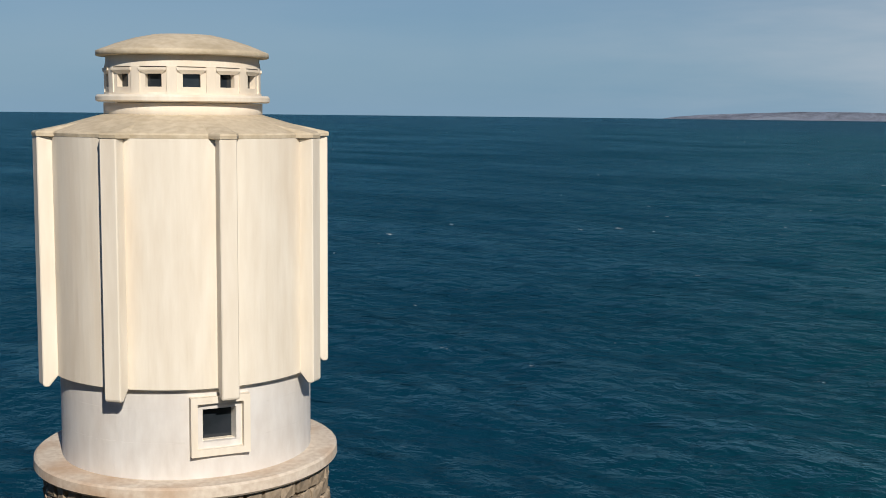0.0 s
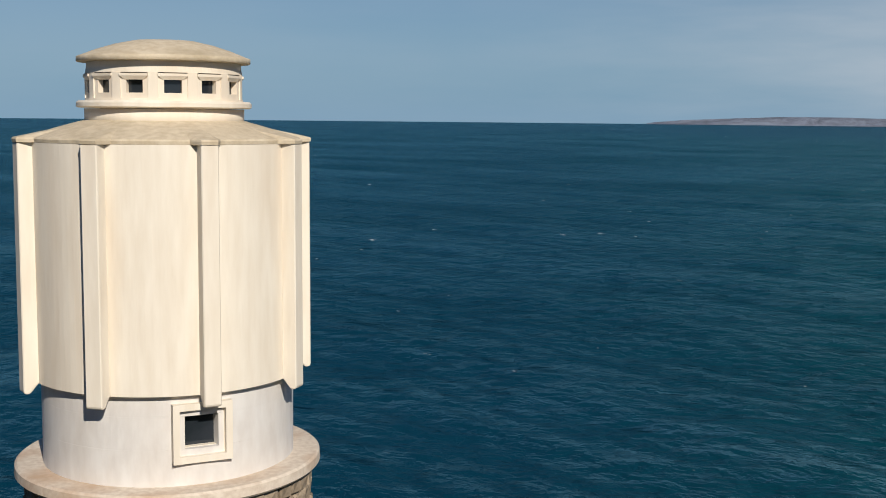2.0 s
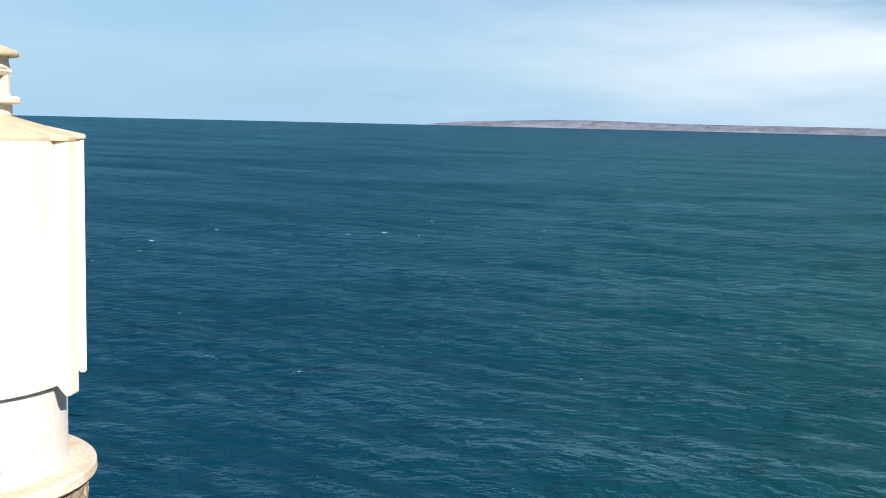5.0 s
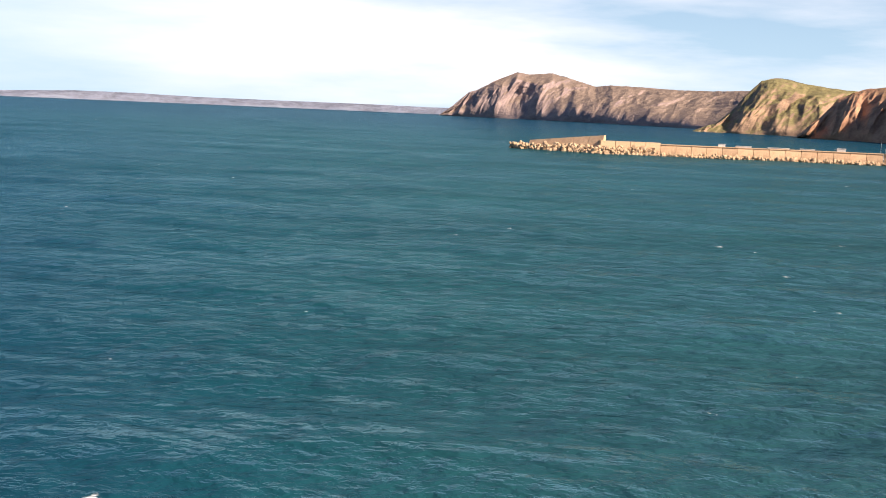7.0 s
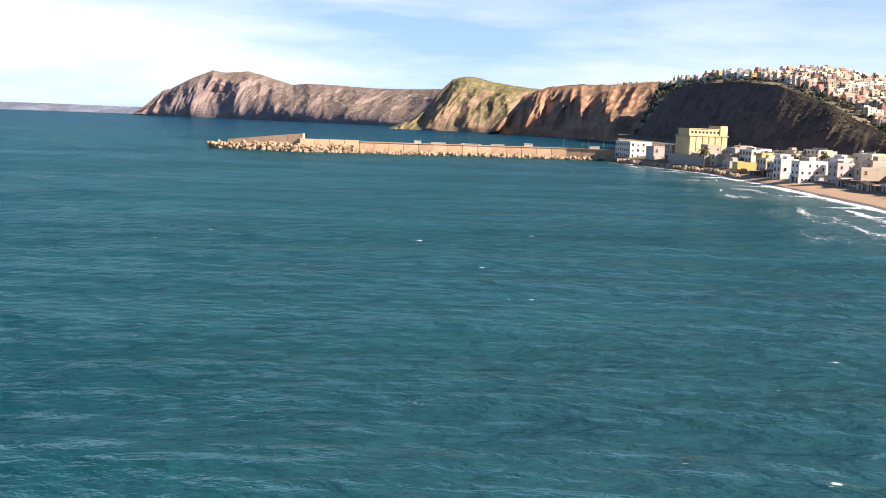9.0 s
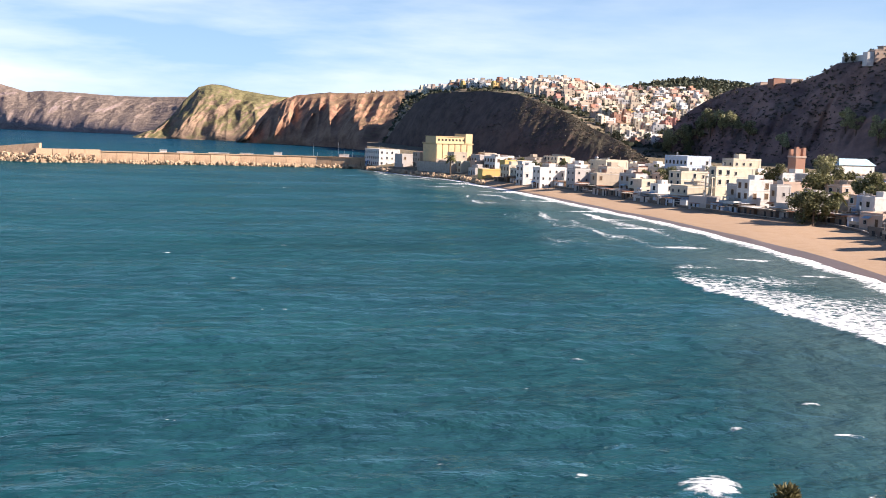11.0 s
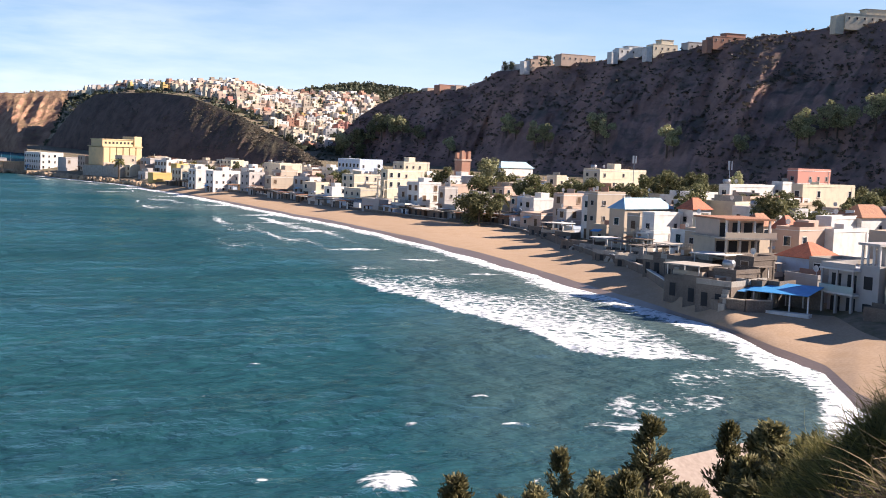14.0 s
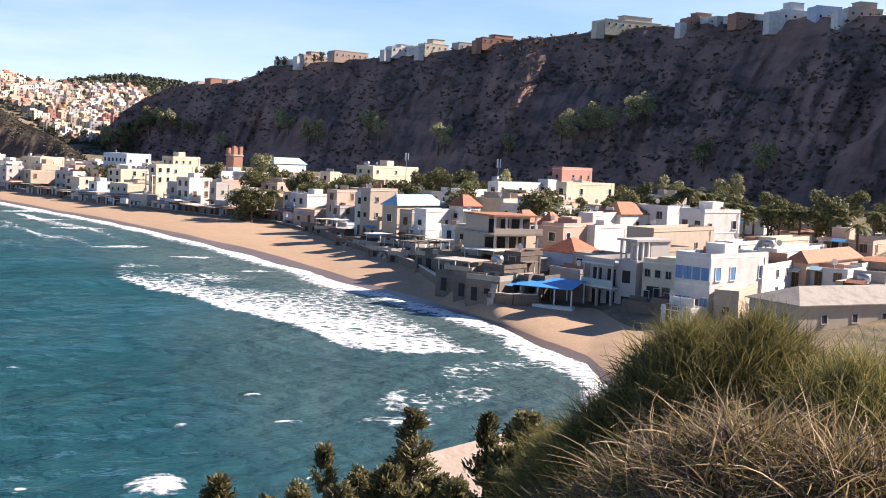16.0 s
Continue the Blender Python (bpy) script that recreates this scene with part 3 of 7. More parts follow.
# ---- land ----
def hill(name, material, ridge, foot, label, rough=6.0, gully=8.0, power=0.8, nu=260, nv=60, back=0.35, drop=0.25, freq=0.012, seed=0.0, ribs=0.0, rib_run=100.0):
    """A slope from its foot up to its skyline and on over the top; both lines are (bearing, distance, height)."""
    a0, a1 = ridge[0][0], ridge[-1][0]
    reach = sum(p[1] for p in foot) / len(foot)
    verts, faces = [], []
    for i in range(nu + 1):
        az = a0 + (a1 - a0) * i / nu
        fd, fz = lerp_list(az, foot, 1), lerp_list(az, foot, 2)
        rd, rz = lerp_list(az, ridge, 1), lerp_list(az, ridge, 2)
        for j in range(nv + 1):
            v = j / nv * (1 + back)
            if v <= 1:
                d, z = fd + (rd - fd) * v, fz + (rz - fz) * v ** power
                k = math.sin(math.pi * min(1, v * 1.02)) ** 0.7 if v < 0.98 else 0
            else:
                d, z = rd + (rd - fd) * (v - 1) * 3, rz - (rz - fz) * (v - 1) / back * drop
                k = 0.3
            q = P(az, d)
            t = az * reach * 0.01745
            g = noise.fractal((t * freq * 2.0 + d * freq * 0.8 + seed, d * freq * 0.5 - t * freq * 0.4, seed), 0.9, 2.0, 4)
            b = noise.fractal((q.x * freq + seed, q.y * freq, z * freq), 0.9, 2.1, 5)
            rib = 1 - 2.4 * abs(noise.noise((t / rib_run + 0.5 * v + seed, 0.7 * v, seed))) - 0.8 * abs(noise.noise((t / rib_run * 3.1 + 0.9 * v, 1.5 * v, seed + 4)))
            d2 = d + k * gully * g - k * ribs * rib
            z2 = z + k * rough * b + (rz - fz) * 0.012 * noise.noise((t * freq * 6, seed, 0)) * (1 if v > 0.8 else 0)
            q = P(az, d2, max(z2, fz - 1 if v > 0 else fz))
            verts.append(q)
    for i in range(nu):
        for j in range(nv):
            k = i * (nv + 1) + j
            faces.append((k, k + 1, k + nv + 2, k + nv + 1))
    ob = sheet(name, verts, faces, material)
    return tagged(ob, label, "hill", kind="structure")


def sky_line(rows):
    """(bearing, distance, elevation in degrees) to (bearing, distance, height)."""
    return [(a, d, EYE + d * math.tan(radians(e))) for a, d, e in rows]


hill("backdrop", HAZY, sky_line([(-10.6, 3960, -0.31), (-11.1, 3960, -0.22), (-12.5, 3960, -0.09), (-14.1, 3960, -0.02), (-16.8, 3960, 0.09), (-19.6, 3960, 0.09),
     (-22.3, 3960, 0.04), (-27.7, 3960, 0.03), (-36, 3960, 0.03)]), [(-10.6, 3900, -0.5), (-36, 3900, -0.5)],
     "low coast far across the bay with haze painted into its colour", 4, 20, 0.7, 200, 12, 0.02, 0.1, 0.004)
CAPE = hill("hill_cape", CAPE_M, sky_line([(-34.0, 3500, -0.33), (-34.6, 3500, 0.1), (-35.4, 3500, 0.83), (-35.8, 3500, 0.95), (-36.8, 3520, 1.5), (-37.7, 3540, 1.88), (-38.3, 3550, 1.80),
     (-39.4, 3550, 1.90), (-40.2, 3500, 1.69), (-41.5, 3450, 1.34), (-42.2, 3400, 1.43), (-43.7, 3350, 1.40), (-45.3, 3300, 1.33), (-47, 3200, 1.34), (-48.4, 3100, 1.41), (-50, 3000, 1.4)]),
     [(-34.0, 3480, -1), (-38.3, 3300, -1), (-41.8, 3050, -1), (-45.1, 2800, -1), (-47.5, 2650, -1), (-50, 2550, -1)],
     "bare brown headland with dark ravines above the sea", 5, 22, 0.62, 520, 80, 0.1, 0.2, 0.012, 3, 48, 95)
hill("hill_meadow", GREENHILL, sky_line([(-46.2, 2150, -0.55), (-47.2, 2180, -0.2), (-48.0, 2210, 0.5), (-48.5, 2230, 1.20), (-49.2, 2260, 1.91), (-49.8, 2280, 2.07), (-50.4, 2300, 2.03), (-51.2, 2300, 1.84),
     (-52.3, 2300, 1.69), (-53.3, 2300, 1.59), (-56, 2300, 1.5)]), [(-46.2, 2120, -1), (-51.2, 2060, -1), (-56, 2000, -1)],
     "steep grassy hill with a dark rock crown by the sea", 7, 26, 0.75, 320, 60, 0.1, 0.2, 0.013, 11, 38, 75)
hill("hill_ochre", REDCLIFF, sky_line([(-51.0, 1880, -0.6), (-51.6, 1880, 0.0), (-52.0, 1890, 0.37), (-52.7, 1900, 1.22), (-53.8, 1910, 1.69), (-55.4, 1910, 1.88), (-56.5, 1900, 1.89), (-57.3, 1890, 1.95),
     (-58.7, 1850, 2.1), (-61, 1800, 2.2), (-66, 1800, 2.4)]), [(-51.0, 1870, -1), (-53.7, 1800, -1), (-55.8, 1660, -1), (-56.9, 1500, -1), (-61, 1400, -1), (-66, 1400, -1)],
     "ochre rock cliff with terraces rising from the water", 5, 16, 0.7, 420, 70, 0.1, 0.1, 0.018, 19, 40, 42)
TOWN_RIDGE = sky_line([(-58.0, 1500, -0.6), (-59.2, 1480, 1.9), (-60.3, 1450, 2.2), (-61.6, 1420, 2.42), (-63.5, 1400, 2.56), (-65.7, 1400, 2.76), (-67, 1400, 2.76), (-68.4, 1420, 2.5), (-69.7, 1450, 2.4),
     (-72, 1500, 2.5), (-78, 1500, 2.4)])
TOWN_FOOT = [(-58.0, 1250, 4), (-60, 1200, 20), (-62, 1000, 30), (-64, 850, 14), (-68, 780, 9), (-72, 760, 9), (-78, 760, 9)]
TOWNHILL = hill("hill_town", TOWNGROUND, TOWN_RIDGE, TOWN_FOOT, "built-up hillside of earth, walls and trees", 5, 15, 0.95, 200, 50, 0.1, 0.1, 0.01, 23)
WOOD_RIDGE = sky_line([(-67, 1900, 2.2), (-69.3, 1900, 2.5), (-70.6, 1900, 2.78), (-72, 1880, 3.02), (-73.3, 1850, 3.06), (-74.7, 1800, 2.9), (-76, 1780, 2.8), (-79, 1780, 2.6)])
WOOD_FOOT = [(-67, 1520, 60), (-79, 1520, 60)]
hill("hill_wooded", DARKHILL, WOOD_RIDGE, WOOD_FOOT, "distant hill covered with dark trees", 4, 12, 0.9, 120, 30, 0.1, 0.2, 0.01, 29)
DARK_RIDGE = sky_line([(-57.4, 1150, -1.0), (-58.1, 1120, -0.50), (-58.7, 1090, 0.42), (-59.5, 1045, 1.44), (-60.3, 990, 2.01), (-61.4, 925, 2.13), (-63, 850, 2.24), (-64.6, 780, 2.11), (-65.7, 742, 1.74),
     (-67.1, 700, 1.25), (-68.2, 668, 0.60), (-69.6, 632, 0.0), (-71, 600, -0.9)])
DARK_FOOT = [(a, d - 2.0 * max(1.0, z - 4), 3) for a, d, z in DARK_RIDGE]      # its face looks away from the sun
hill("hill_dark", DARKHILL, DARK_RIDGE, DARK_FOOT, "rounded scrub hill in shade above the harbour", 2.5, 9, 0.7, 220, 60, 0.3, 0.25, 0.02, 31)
BIG_RIDGE = sky_line([(-70.6, 860, -0.7), (-71.6, 850, 0.3), (-72.6, 840, 1.42), (-73.4, 830, 1.99), (-74.7, 812, 2.65), (-76.1, 790, 2.88), (-77.7, 765, 3.05), (-78.6, 745, 3.42), (-79.3, 728, 3.9),
     (-80.6, 700, 4.08), (-83.2, 670, 4.45), (-85.8, 640, 4.75), (-88.3, 620, 5.2), (-91.2, 600, 5.75), (-94.8, 580, 6.30), (-97.4, 560, 6.6), (-100.1, 535, 6.8), (-105, 490, 7.2), (-112, 430, 7.5), (-128, 330, 7.6)])
BIG_FOOT = [(a, d - 1.5 * max(1.0, z - 9), 9) for a, d, z in BIG_RIDGE]      # steep enough to stand in its own shade
BIG = hill("hill_ridge", BIGHILL, BIG_RIDGE, BIG_FOOT, "long ravined hillside of brown earth and scrub in shade", 5, 17, 1.0, 520, 110, 0.25, 0.05, 0.022, 41)


def build_land():
    """The beach, the ground of the sea-front town and the slope behind it, in one sheet."""
    verts, faces = [], []
    rows = [(0, -9, -0.9), (0, -4, -0.25), (0, 0, 0.02), (0.14, 0, 0.42), (0.25, 0, 0.7), (0.5, 0, 1.15), (0.75, 0, 1.6), (1, 0, 2.1), (1, 4, 2.4), (1, 30, 4.0), (1, 60, 6.0), (1, 120, 10.0), (1, 200, 11.5), (1, 450, 13.0)]
    na = 300
    for i in range(na + 1):
        az = -57.3 - (128 - 57.3) * i / na
        s, h = shore(az), house_line(az)
        for f, off, z in rows:
            d = s + (h - s) * f + off
            q = P(az, d)
            w = 0.22 * noise.noise((q.x * 0.05, q.y * 0.05, 0)) if 0 <= f and off == 0 and f > 0 else 0
            verts.append((q.x, q.y, z + w))
    k = len(rows)
    for i in range(na):
        for j in range(k - 1):
            faces.append((i * k + j, i * k + j + 1, (i + 1) * k + j + 1, (i + 1) * k + j))
    return verts, faces, k


SAND = surface("beach_sand", (0.38, 0.26, 0.165), (0.47, 0.33, 0.215), 0.5, 0.95, 0.15, (0.36, 0.23, 0.12), 0.5, space="World")
WETSAND = surface("wet_sand", (0.16, 0.11, 0.075), (0.22, 0.155, 0.105), 0.5, 0.35, 0.05, (0.14, 0.10, 0.07), 0.4, spec=0.5, space="World")
lv, lf, lk = build_land()
beach = sheet("ground", lv, lf, SAND)
beach.data.materials.append(WETSAND)
beach.data.materials.append(TOWNGROUND)
for fi, poly in enumerate(beach.data.polygons):
    j = fi % (lk - 1)
    poly.material_index = 1 if j < 3 else 0 if j < 7 else 2
tagged(beach, "curved strip of golden sand below a sea-front town", "beach", kind="structure")


def build_cliff():
    """The headland under the camera: a flat top that falls to the sea."""
    verts, faces = [], []
    rows = [(0.0, 20.35), (2.0, 20.3), (4.5, 20.1), (7, 19.0), (11, 16.5), (16, 13.5), (22, 11.0), (27, 9.0), (31, 4.0), (36, -1.5)]
    na = 120
    for i in range(na):
        az = 60 - 360 * i / na
        for d, z in rows:
            back = max(0.0, math.cos(radians(az + 215)))
            dd, zz = d * (1 + 5 * back), z if d < 3 else z + (14.0 - z * 0.3) * back
            q = P(az, dd)
            k = 0.5 if d > 5 else 0.12
            verts.append((q.x + k * 1.5 * noise.noise((q.x * 0.2, q.y * 0.2, 1)), q.y, zz + k * noise.noise((q.x * 0.4, q.y * 0.4, 5))))
    k = len(rows)
    for i in range(na):
        p = (i + 1) % na
        for j in range(k - 1):
            faces.append((i * k + j, i * k + j + 1, p * k + j + 1, p * k + j))
    return tagged(sheet("ground_cliff", verts, faces, EARTH), "dry earth headland above the sea", "cliff", kind="structure")


build_cliff()


# ---- lighthouse ----
def lighthouse():
    top = P(12.4, 20.0, EYE)
    root = thing("lighthouse", Matrix.Translation(top) @ pose(0, 0, 0, 0, 0, 12.4), "cream-painted round lighthouse with vertical fins on a stone tower", "lighthouse")
    fin_angles = [-69.5 + 42.3 * k for k in range(8)]
    n = 120
    # cap
    bm = bmesh.new()
    lathe(bm, [(0.001, 1.185), (0.25, 1.18), (0.50, 1.165), (0.80, 1.10), (1.10, 1.005), (1.30, 0.925), (1.385, 0.892), (1.395, 0.885), (1.397, 0.815), (1.385, 0.806), (1.26, 0.80), (0.001, 0.80)], n)
    part("cap", bm, TOWER_ROOF, root, "weathered domed cap", True)
    # lantern wall: a lower ring, piers between the windows, an upper ring
    bm = bmesh.new()
    lathe(bm, [(1.262, 0.62), (1.245, 0.70), (1.235, 0.80), (1.05, 0.80), (1.05, 0.62)], n)
    lathe(bm, [(1.27, 0.17), (1.27, 0.22), (1.05, 0.22), (1.05, 0.17)], n)
    step, half = 360 / 13, 10.2
    for i in range(13):
        c = 5.7 + step * (i + 0.5)
        lathe(bm, [(1.268, 0.22), (1.268, 0.62), (1.05, 0.62), (1.05, 0.22)], 6, c - (step / 2 - half), c + (step / 2 - half))
    part("lantern_wall", bm, TOWER, root)
    for i in range(13):
        c = 5.7 + step * i
        m = pose(0, 0, 0, 0, 0, c)
        w = share("window", lantern_frame, root, m)
        share("hood", lantern_hood, w, Matrix.Identity(4))
        share("pane", lantern_pane, w, Matrix.Identity(4), "dark glass pane")
    bm = bmesh.new()
    lathe(bm, [(1.0, 0.06), (1.37, 0.07), (1.41, 0.09), (1.41, 0.15), (1.38, 0.185), (1.0, 0.185)], n)
    part("cornice", bm, TOWER, root)
    bm = bmesh.new()
    lathe(bm, [(1.0, -0.20), (1.285, -0.20), (1.285, 0.058), (1.0, 0.058)], n)
    part("lantern_base", bm, TOWER, root, "", True)
    # sloping shoulder and the drum below it
    bm = bmesh.new()
    lathe(bm, [(1.0, -0.10), (1.31, -0.13), (1.75, -0.255), (2.20, -0.395), (2.218, -0.42), (2.21, -0.47), (2.0, -0.50), (1.0, -0.5)], n)
    for v in bm.verts:      # its eaves reach out over the fins
        if math.hypot(v.co.x, v.co.y) > 2.1:
            a = math.degrees(math.atan2(v.co.x, -v.co.y))
            off = min(abs((a - f + 180) % 360 - 180) for f in fin_angles)
            k = 1 + 0.106 * min(1.0, max(0.0, (6.0 - off) / 2.0))
            v.co.x, v.co.y = v.co.x * k, v.co.y * k
    part("shoulder", bm, TOWER_ROOF, root, "stained sloping shoulder")
    bm = bmesh.new()
    lathe(bm, [(2.205, -4.27), (2.205, -0.47), (1.9, -0.52), (1.9, -4.27)], n)
    part("drum", bm, TOWER, root, "", False)
    for f in fin_angles:
        share("fin", fin_mesh, root, pose(0, 0, 0, 0, 0, f))
    # white wall under the drum, with a window opening
    bm = bmesh.new()
    lathe(bm, [(2.07, -5.78), (2.07, -5.14), (1.75, -5.14), (1.75, -5.78)], n)
    lathe(bm, [(2.07, -5.139), (2.07, -4.621), (1.75, -4.621), (1.75, -5.139)], 110, 13.1 + 7.3, 13.1 + 352.7)
    lathe(bm, [(2.07, -4.62), (2.07, -4.2), (1.75, -4.2), (1.75, -4.62)], n)
    part("lower_wall", bm, TOWER_WHITE, root, "white lower wall")
    w = share("window", low_window, root, pose(0, 0, 0, 0, 0, 13.1), "deep square window with a stepped frame")
    share("middle_frame", low_mid, w, Matrix.Identity(4))
    share("inner_frame", low_in, w, Matrix.Identity(4))
    share("pane", low_pane, w, Matrix.Identity(4), "dark glass pane")
    bm = bmesh.new()
    lathe(bm, [(1.6, -5.72), (2.48, -5.71), (2.52, -5.74), (2.53, -5.88), (2.49, -5.92), (1.6, -5.92)], n)
    part("ledge", bm, LEDGE, root, "projecting round ledge with rusty stains")
    bm = bmesh.new()
    lathe(bm, [(2.22, -14.0), (2.22, -5.92), (1.5, -5.92), (1.5, -14.0)], 64)
    core = part("tower_wall", bm, STONE, root, "rough masonry tower wall")
    return root, core


def ring(bm, x, z0, z1, t, y0, y1):
    """A rectangular frame of one piece: half-width x, from z0 to z1, with bars t wide."""
    loops = []
    for k, y in ((0, y0), (t, y0), (t, y1), (0, y1)):
        loops.append([bm.verts.new((sx * (x - k), y, zz)) for sx, zz in ((-1, z0 + k), (1, z0 + k), (1, z1 - k), (-1, z1 - k))])
    for p in range(4):
        a, b = loops[p], loops[(p + 1) % 4]
        for i in range(4):
            bm.faces.new((a[i], a[(i + 1) % 4], b[(i + 1) % 4], b[i]))


def lantern_window():
    """A frame sunk between two piers, a hood over its head, and the pane."""
    bm = bmesh.new()
    ring(bm, 0.225, 0.215, 0.60, 0.09, -1.228, -1.03)
    f = finish("window", bm, TOWER)
    bm = bmesh.new()
    prof = [(0.235, 0.605), (0.23, 0.565), (0.15, 0.505)]
    a = [bm.verts.new((x, y, z)) for x, z in prof for y in (-1.272 if z > 0.55 else -1.232, -1.10)]
    b = [bm.verts.new((-v.co.x, v.co.y, v.co.z)) for v in a]
    for p, q in ((0, 2), (2, 4), (4, 0)):
        bm.faces.new((a[p], a[q], b[q], b[p])), bm.faces.new((a[p + 1], b[p + 1], b[q + 1], a[q + 1]))
        bm.faces.new((a[p], a[p + 1], a[q + 1], a[q])), bm.faces.new((b[p], b[q], b[q + 1], b[p + 1]))
    hd = finish("hood", bm, TOWER)
    bm = bmesh.new()
    box(bm, -0.136, 0.136, -1.13, -1.11, 0.304, 0.511)
    return f, hd, finish("pane", bm, GLASS)


def lower_window():
    out = []
    for nm, h, t, y0, y1 in (("window", 0.465, 0.105, -2.15, -1.9), ("middle_frame", 0.36, 0.06, -2.04, -1.85), ("inner_frame", 0.30, 0.05, -1.96, -1.8)):
        bm = bmesh.new()
        ring(bm, h, -4.88 - h, -4.88 + h, t, y0, y1)
        out.append(finish(nm, bm, TOWER))
    bm = bmesh.new()
    box(bm, -0.26, 0.26, -1.86, -1.84, -5.14, -4.62)
    return (*out, finish("pane", bm, GLASS))


def fin():
    """A flat rib, its foot cut off at a slant below the drum."""
    bm = bmesh.new()
    out = [(-2.19, -0.462), (-2.43, -0.462), (-2.44, -4.40), (-2.41, -4.43), (-2.34, -4.43), (-2.19, -4.26)]
    a = [bm.verts.new((-0.135, y, z)) for y, z in out]
    b = [bm.verts.new((0.135, y, z)) for y, z in out]
    k = len(out)
    for i in range(k):
        bm.faces.new((a[i], a[(i + 1) % k], b[(i + 1) % k], b[i]))
    bm.faces.new(a), bm.faces.new(b[::-1])
    bmesh.ops.bevel(bm, geom=bm.edges[:], offset=0.015, segments=1, affect="EDGES")
    return finish("fin", bm, TOWER)


lantern_frame, lantern_hood, lantern_pane = lantern_window()
low_window, low_mid, low_in, low_pane = lower_window()
fin_mesh = fin()
LIGHTHOUSE, TOWER_CORE = lighthouse()


def tower_stones():
    """Rough courses of masonry under the ledge."""
    r = random.Random(9)
    kinds = []
    for k in range(6):
        bm = bmesh.new()
        w, h = r.uniform(0.13, 0.17), r.uniform(0.125, 0.145)
        box(bm, -w, w, -0.16, 0.1, -h, h, 0.03)
        for v in bm.verts:
            v.co += Vector((r.uniform(-0.02, 0.02), r.uniform(-0.035, 0.03), r.uniform(-0.015, 0.015)))
        kinds.append(finish("stone", bm, STONE))
    for row in range(6):
        z = -6.08 - 0.30 * row
        for i in range(44):
            a = 360 / 44 * (i + 0.5 * (row % 2)) + r.uniform(-0.5, 0.5)
            m = pose(0, 0, 0, 0, 0, a) @ Matrix.Translation((0, -2.2 - r.uniform(0, 0.03), z))
            share("stone", r.choice(kinds), TOWER_CORE, m)


tower_stones()


# ---- houses ----
def ground_z(az, d):
    return float(np.interp(d - house_line(az), [-60, 0, 4, 30, 60, 120, 200, 450], [0.2, 2.1, 2.4, 4.0, 6.0, 10.0, 11.5, 13.0]))


def window_mesh(w, h, pane_mat, trim_mat):
    """A raised surround with a sill, and a pane set behind it; faces -y, foot at the origin."""
    bm = bmesh.new()
    t = 0.09
    box(bm, -w / 2 - t, -w / 2, -0.07, 0.05, 0, h)
    box(bm, w / 2, w / 2 + t, -0.07, 0.05, 0, h)
    box(bm, -w / 2 - t, w / 2 + t, -0.07, 0.05, h, h + t)
    box(bm, -w / 2 - t - 0.05, w / 2 + t + 0.05, -0.16, 0.05, -t, 0)
    f = finish("window", bm, trim_mat)
    bm = bmesh.new()
    box(bm, -w / 2, -0.02, -0.035, 0.03, 0, h)
    box(bm, 0.02, w / 2, -0.035, 0.03, 0, h)
    return f, finish("pane", bm, pane_mat)


WIN = {k: window_mesh(w, h, p, t) for k, (w, h, p, t) in {
    "plain": (1.0, 1.2, GLASS, WHITE), "small": (0.7, 0.8, DARK, GREY), "wide": (1.6, 1.3, GLASS, WHITE),
    "blue": (0.95, 1.35, BLUE_WOOD, WHITE), "brown": (1.0, 1.3, BROWN_WOOD, BEIGE), "door": (1.0, 2.1, BROWN_WOOD, BEIGE)}.items()}


def put_window(kind, root, m):
    f, p = WIN[kind]
    w = share("door" if kind == "door" else "window", f, root, m @ Matrix.Scale(1.0 if kind == "door" else 1.2, 4))
    share("pane", p, w, Matrix.Identity(4))


def hip_roof(bm, x0, x1, y0, y1, z, rise, over=0.35):
    """Four slopes up to a short ridge, with a thickness at the eaves."""
    x0, x1, y0, y1 = x0 - over, x1 + over, y0 - over, y1 + over
    w, d = x1 - x0, y1 - y0
    k = min(w, d) / 2 * 0.96
    low = [(x0, y0, z - 0.12), (x1, y0, z - 0.12), (x1, y1, z - 0.12), (x0, y1, z - 0.12)]
    b = [bm.verts.new(c) for c in low]
    e = [bm.verts.new((x, y, z)) for x, y, _ in low]
    r = [bm.verts.new((x0 + k, y0 + k, z + rise)), bm.verts.new((x1 - k, y1 - k, z + rise))]
    if w >= d:
        r[0].co, r[1].co = (x0 + k, (y0 + y1) / 2, z + rise), (x1 - k, (y0 + y1) / 2, z + rise)
        fs = ((e[0], e[1], r[1], r[0]), (e[1], e[2], r[1]), (e[2], e[3], r[0], r[1]), (e[3], e[0], r[0]))
    else:
        r[0].co, r[1].co = ((x0 + x1) / 2, y0 + k, z + rise), ((x0 + x1) / 2, y1 - k, z + rise)
        fs = ((e[0], e[1], r[0]), (e[1], e[2], r[1], r[0]), (e[2], e[3], r[1]), (e[3], e[0], r[0], r[1]))
    for f in fs:
        bm.faces.new(f)
    for i in range(4):
        bm.faces.new((b[i], b[(i + 1) % 4], e[(i + 1) % 4], e[i]))
    bm.faces.new(b[::-1])


hrand = random.Random(7)


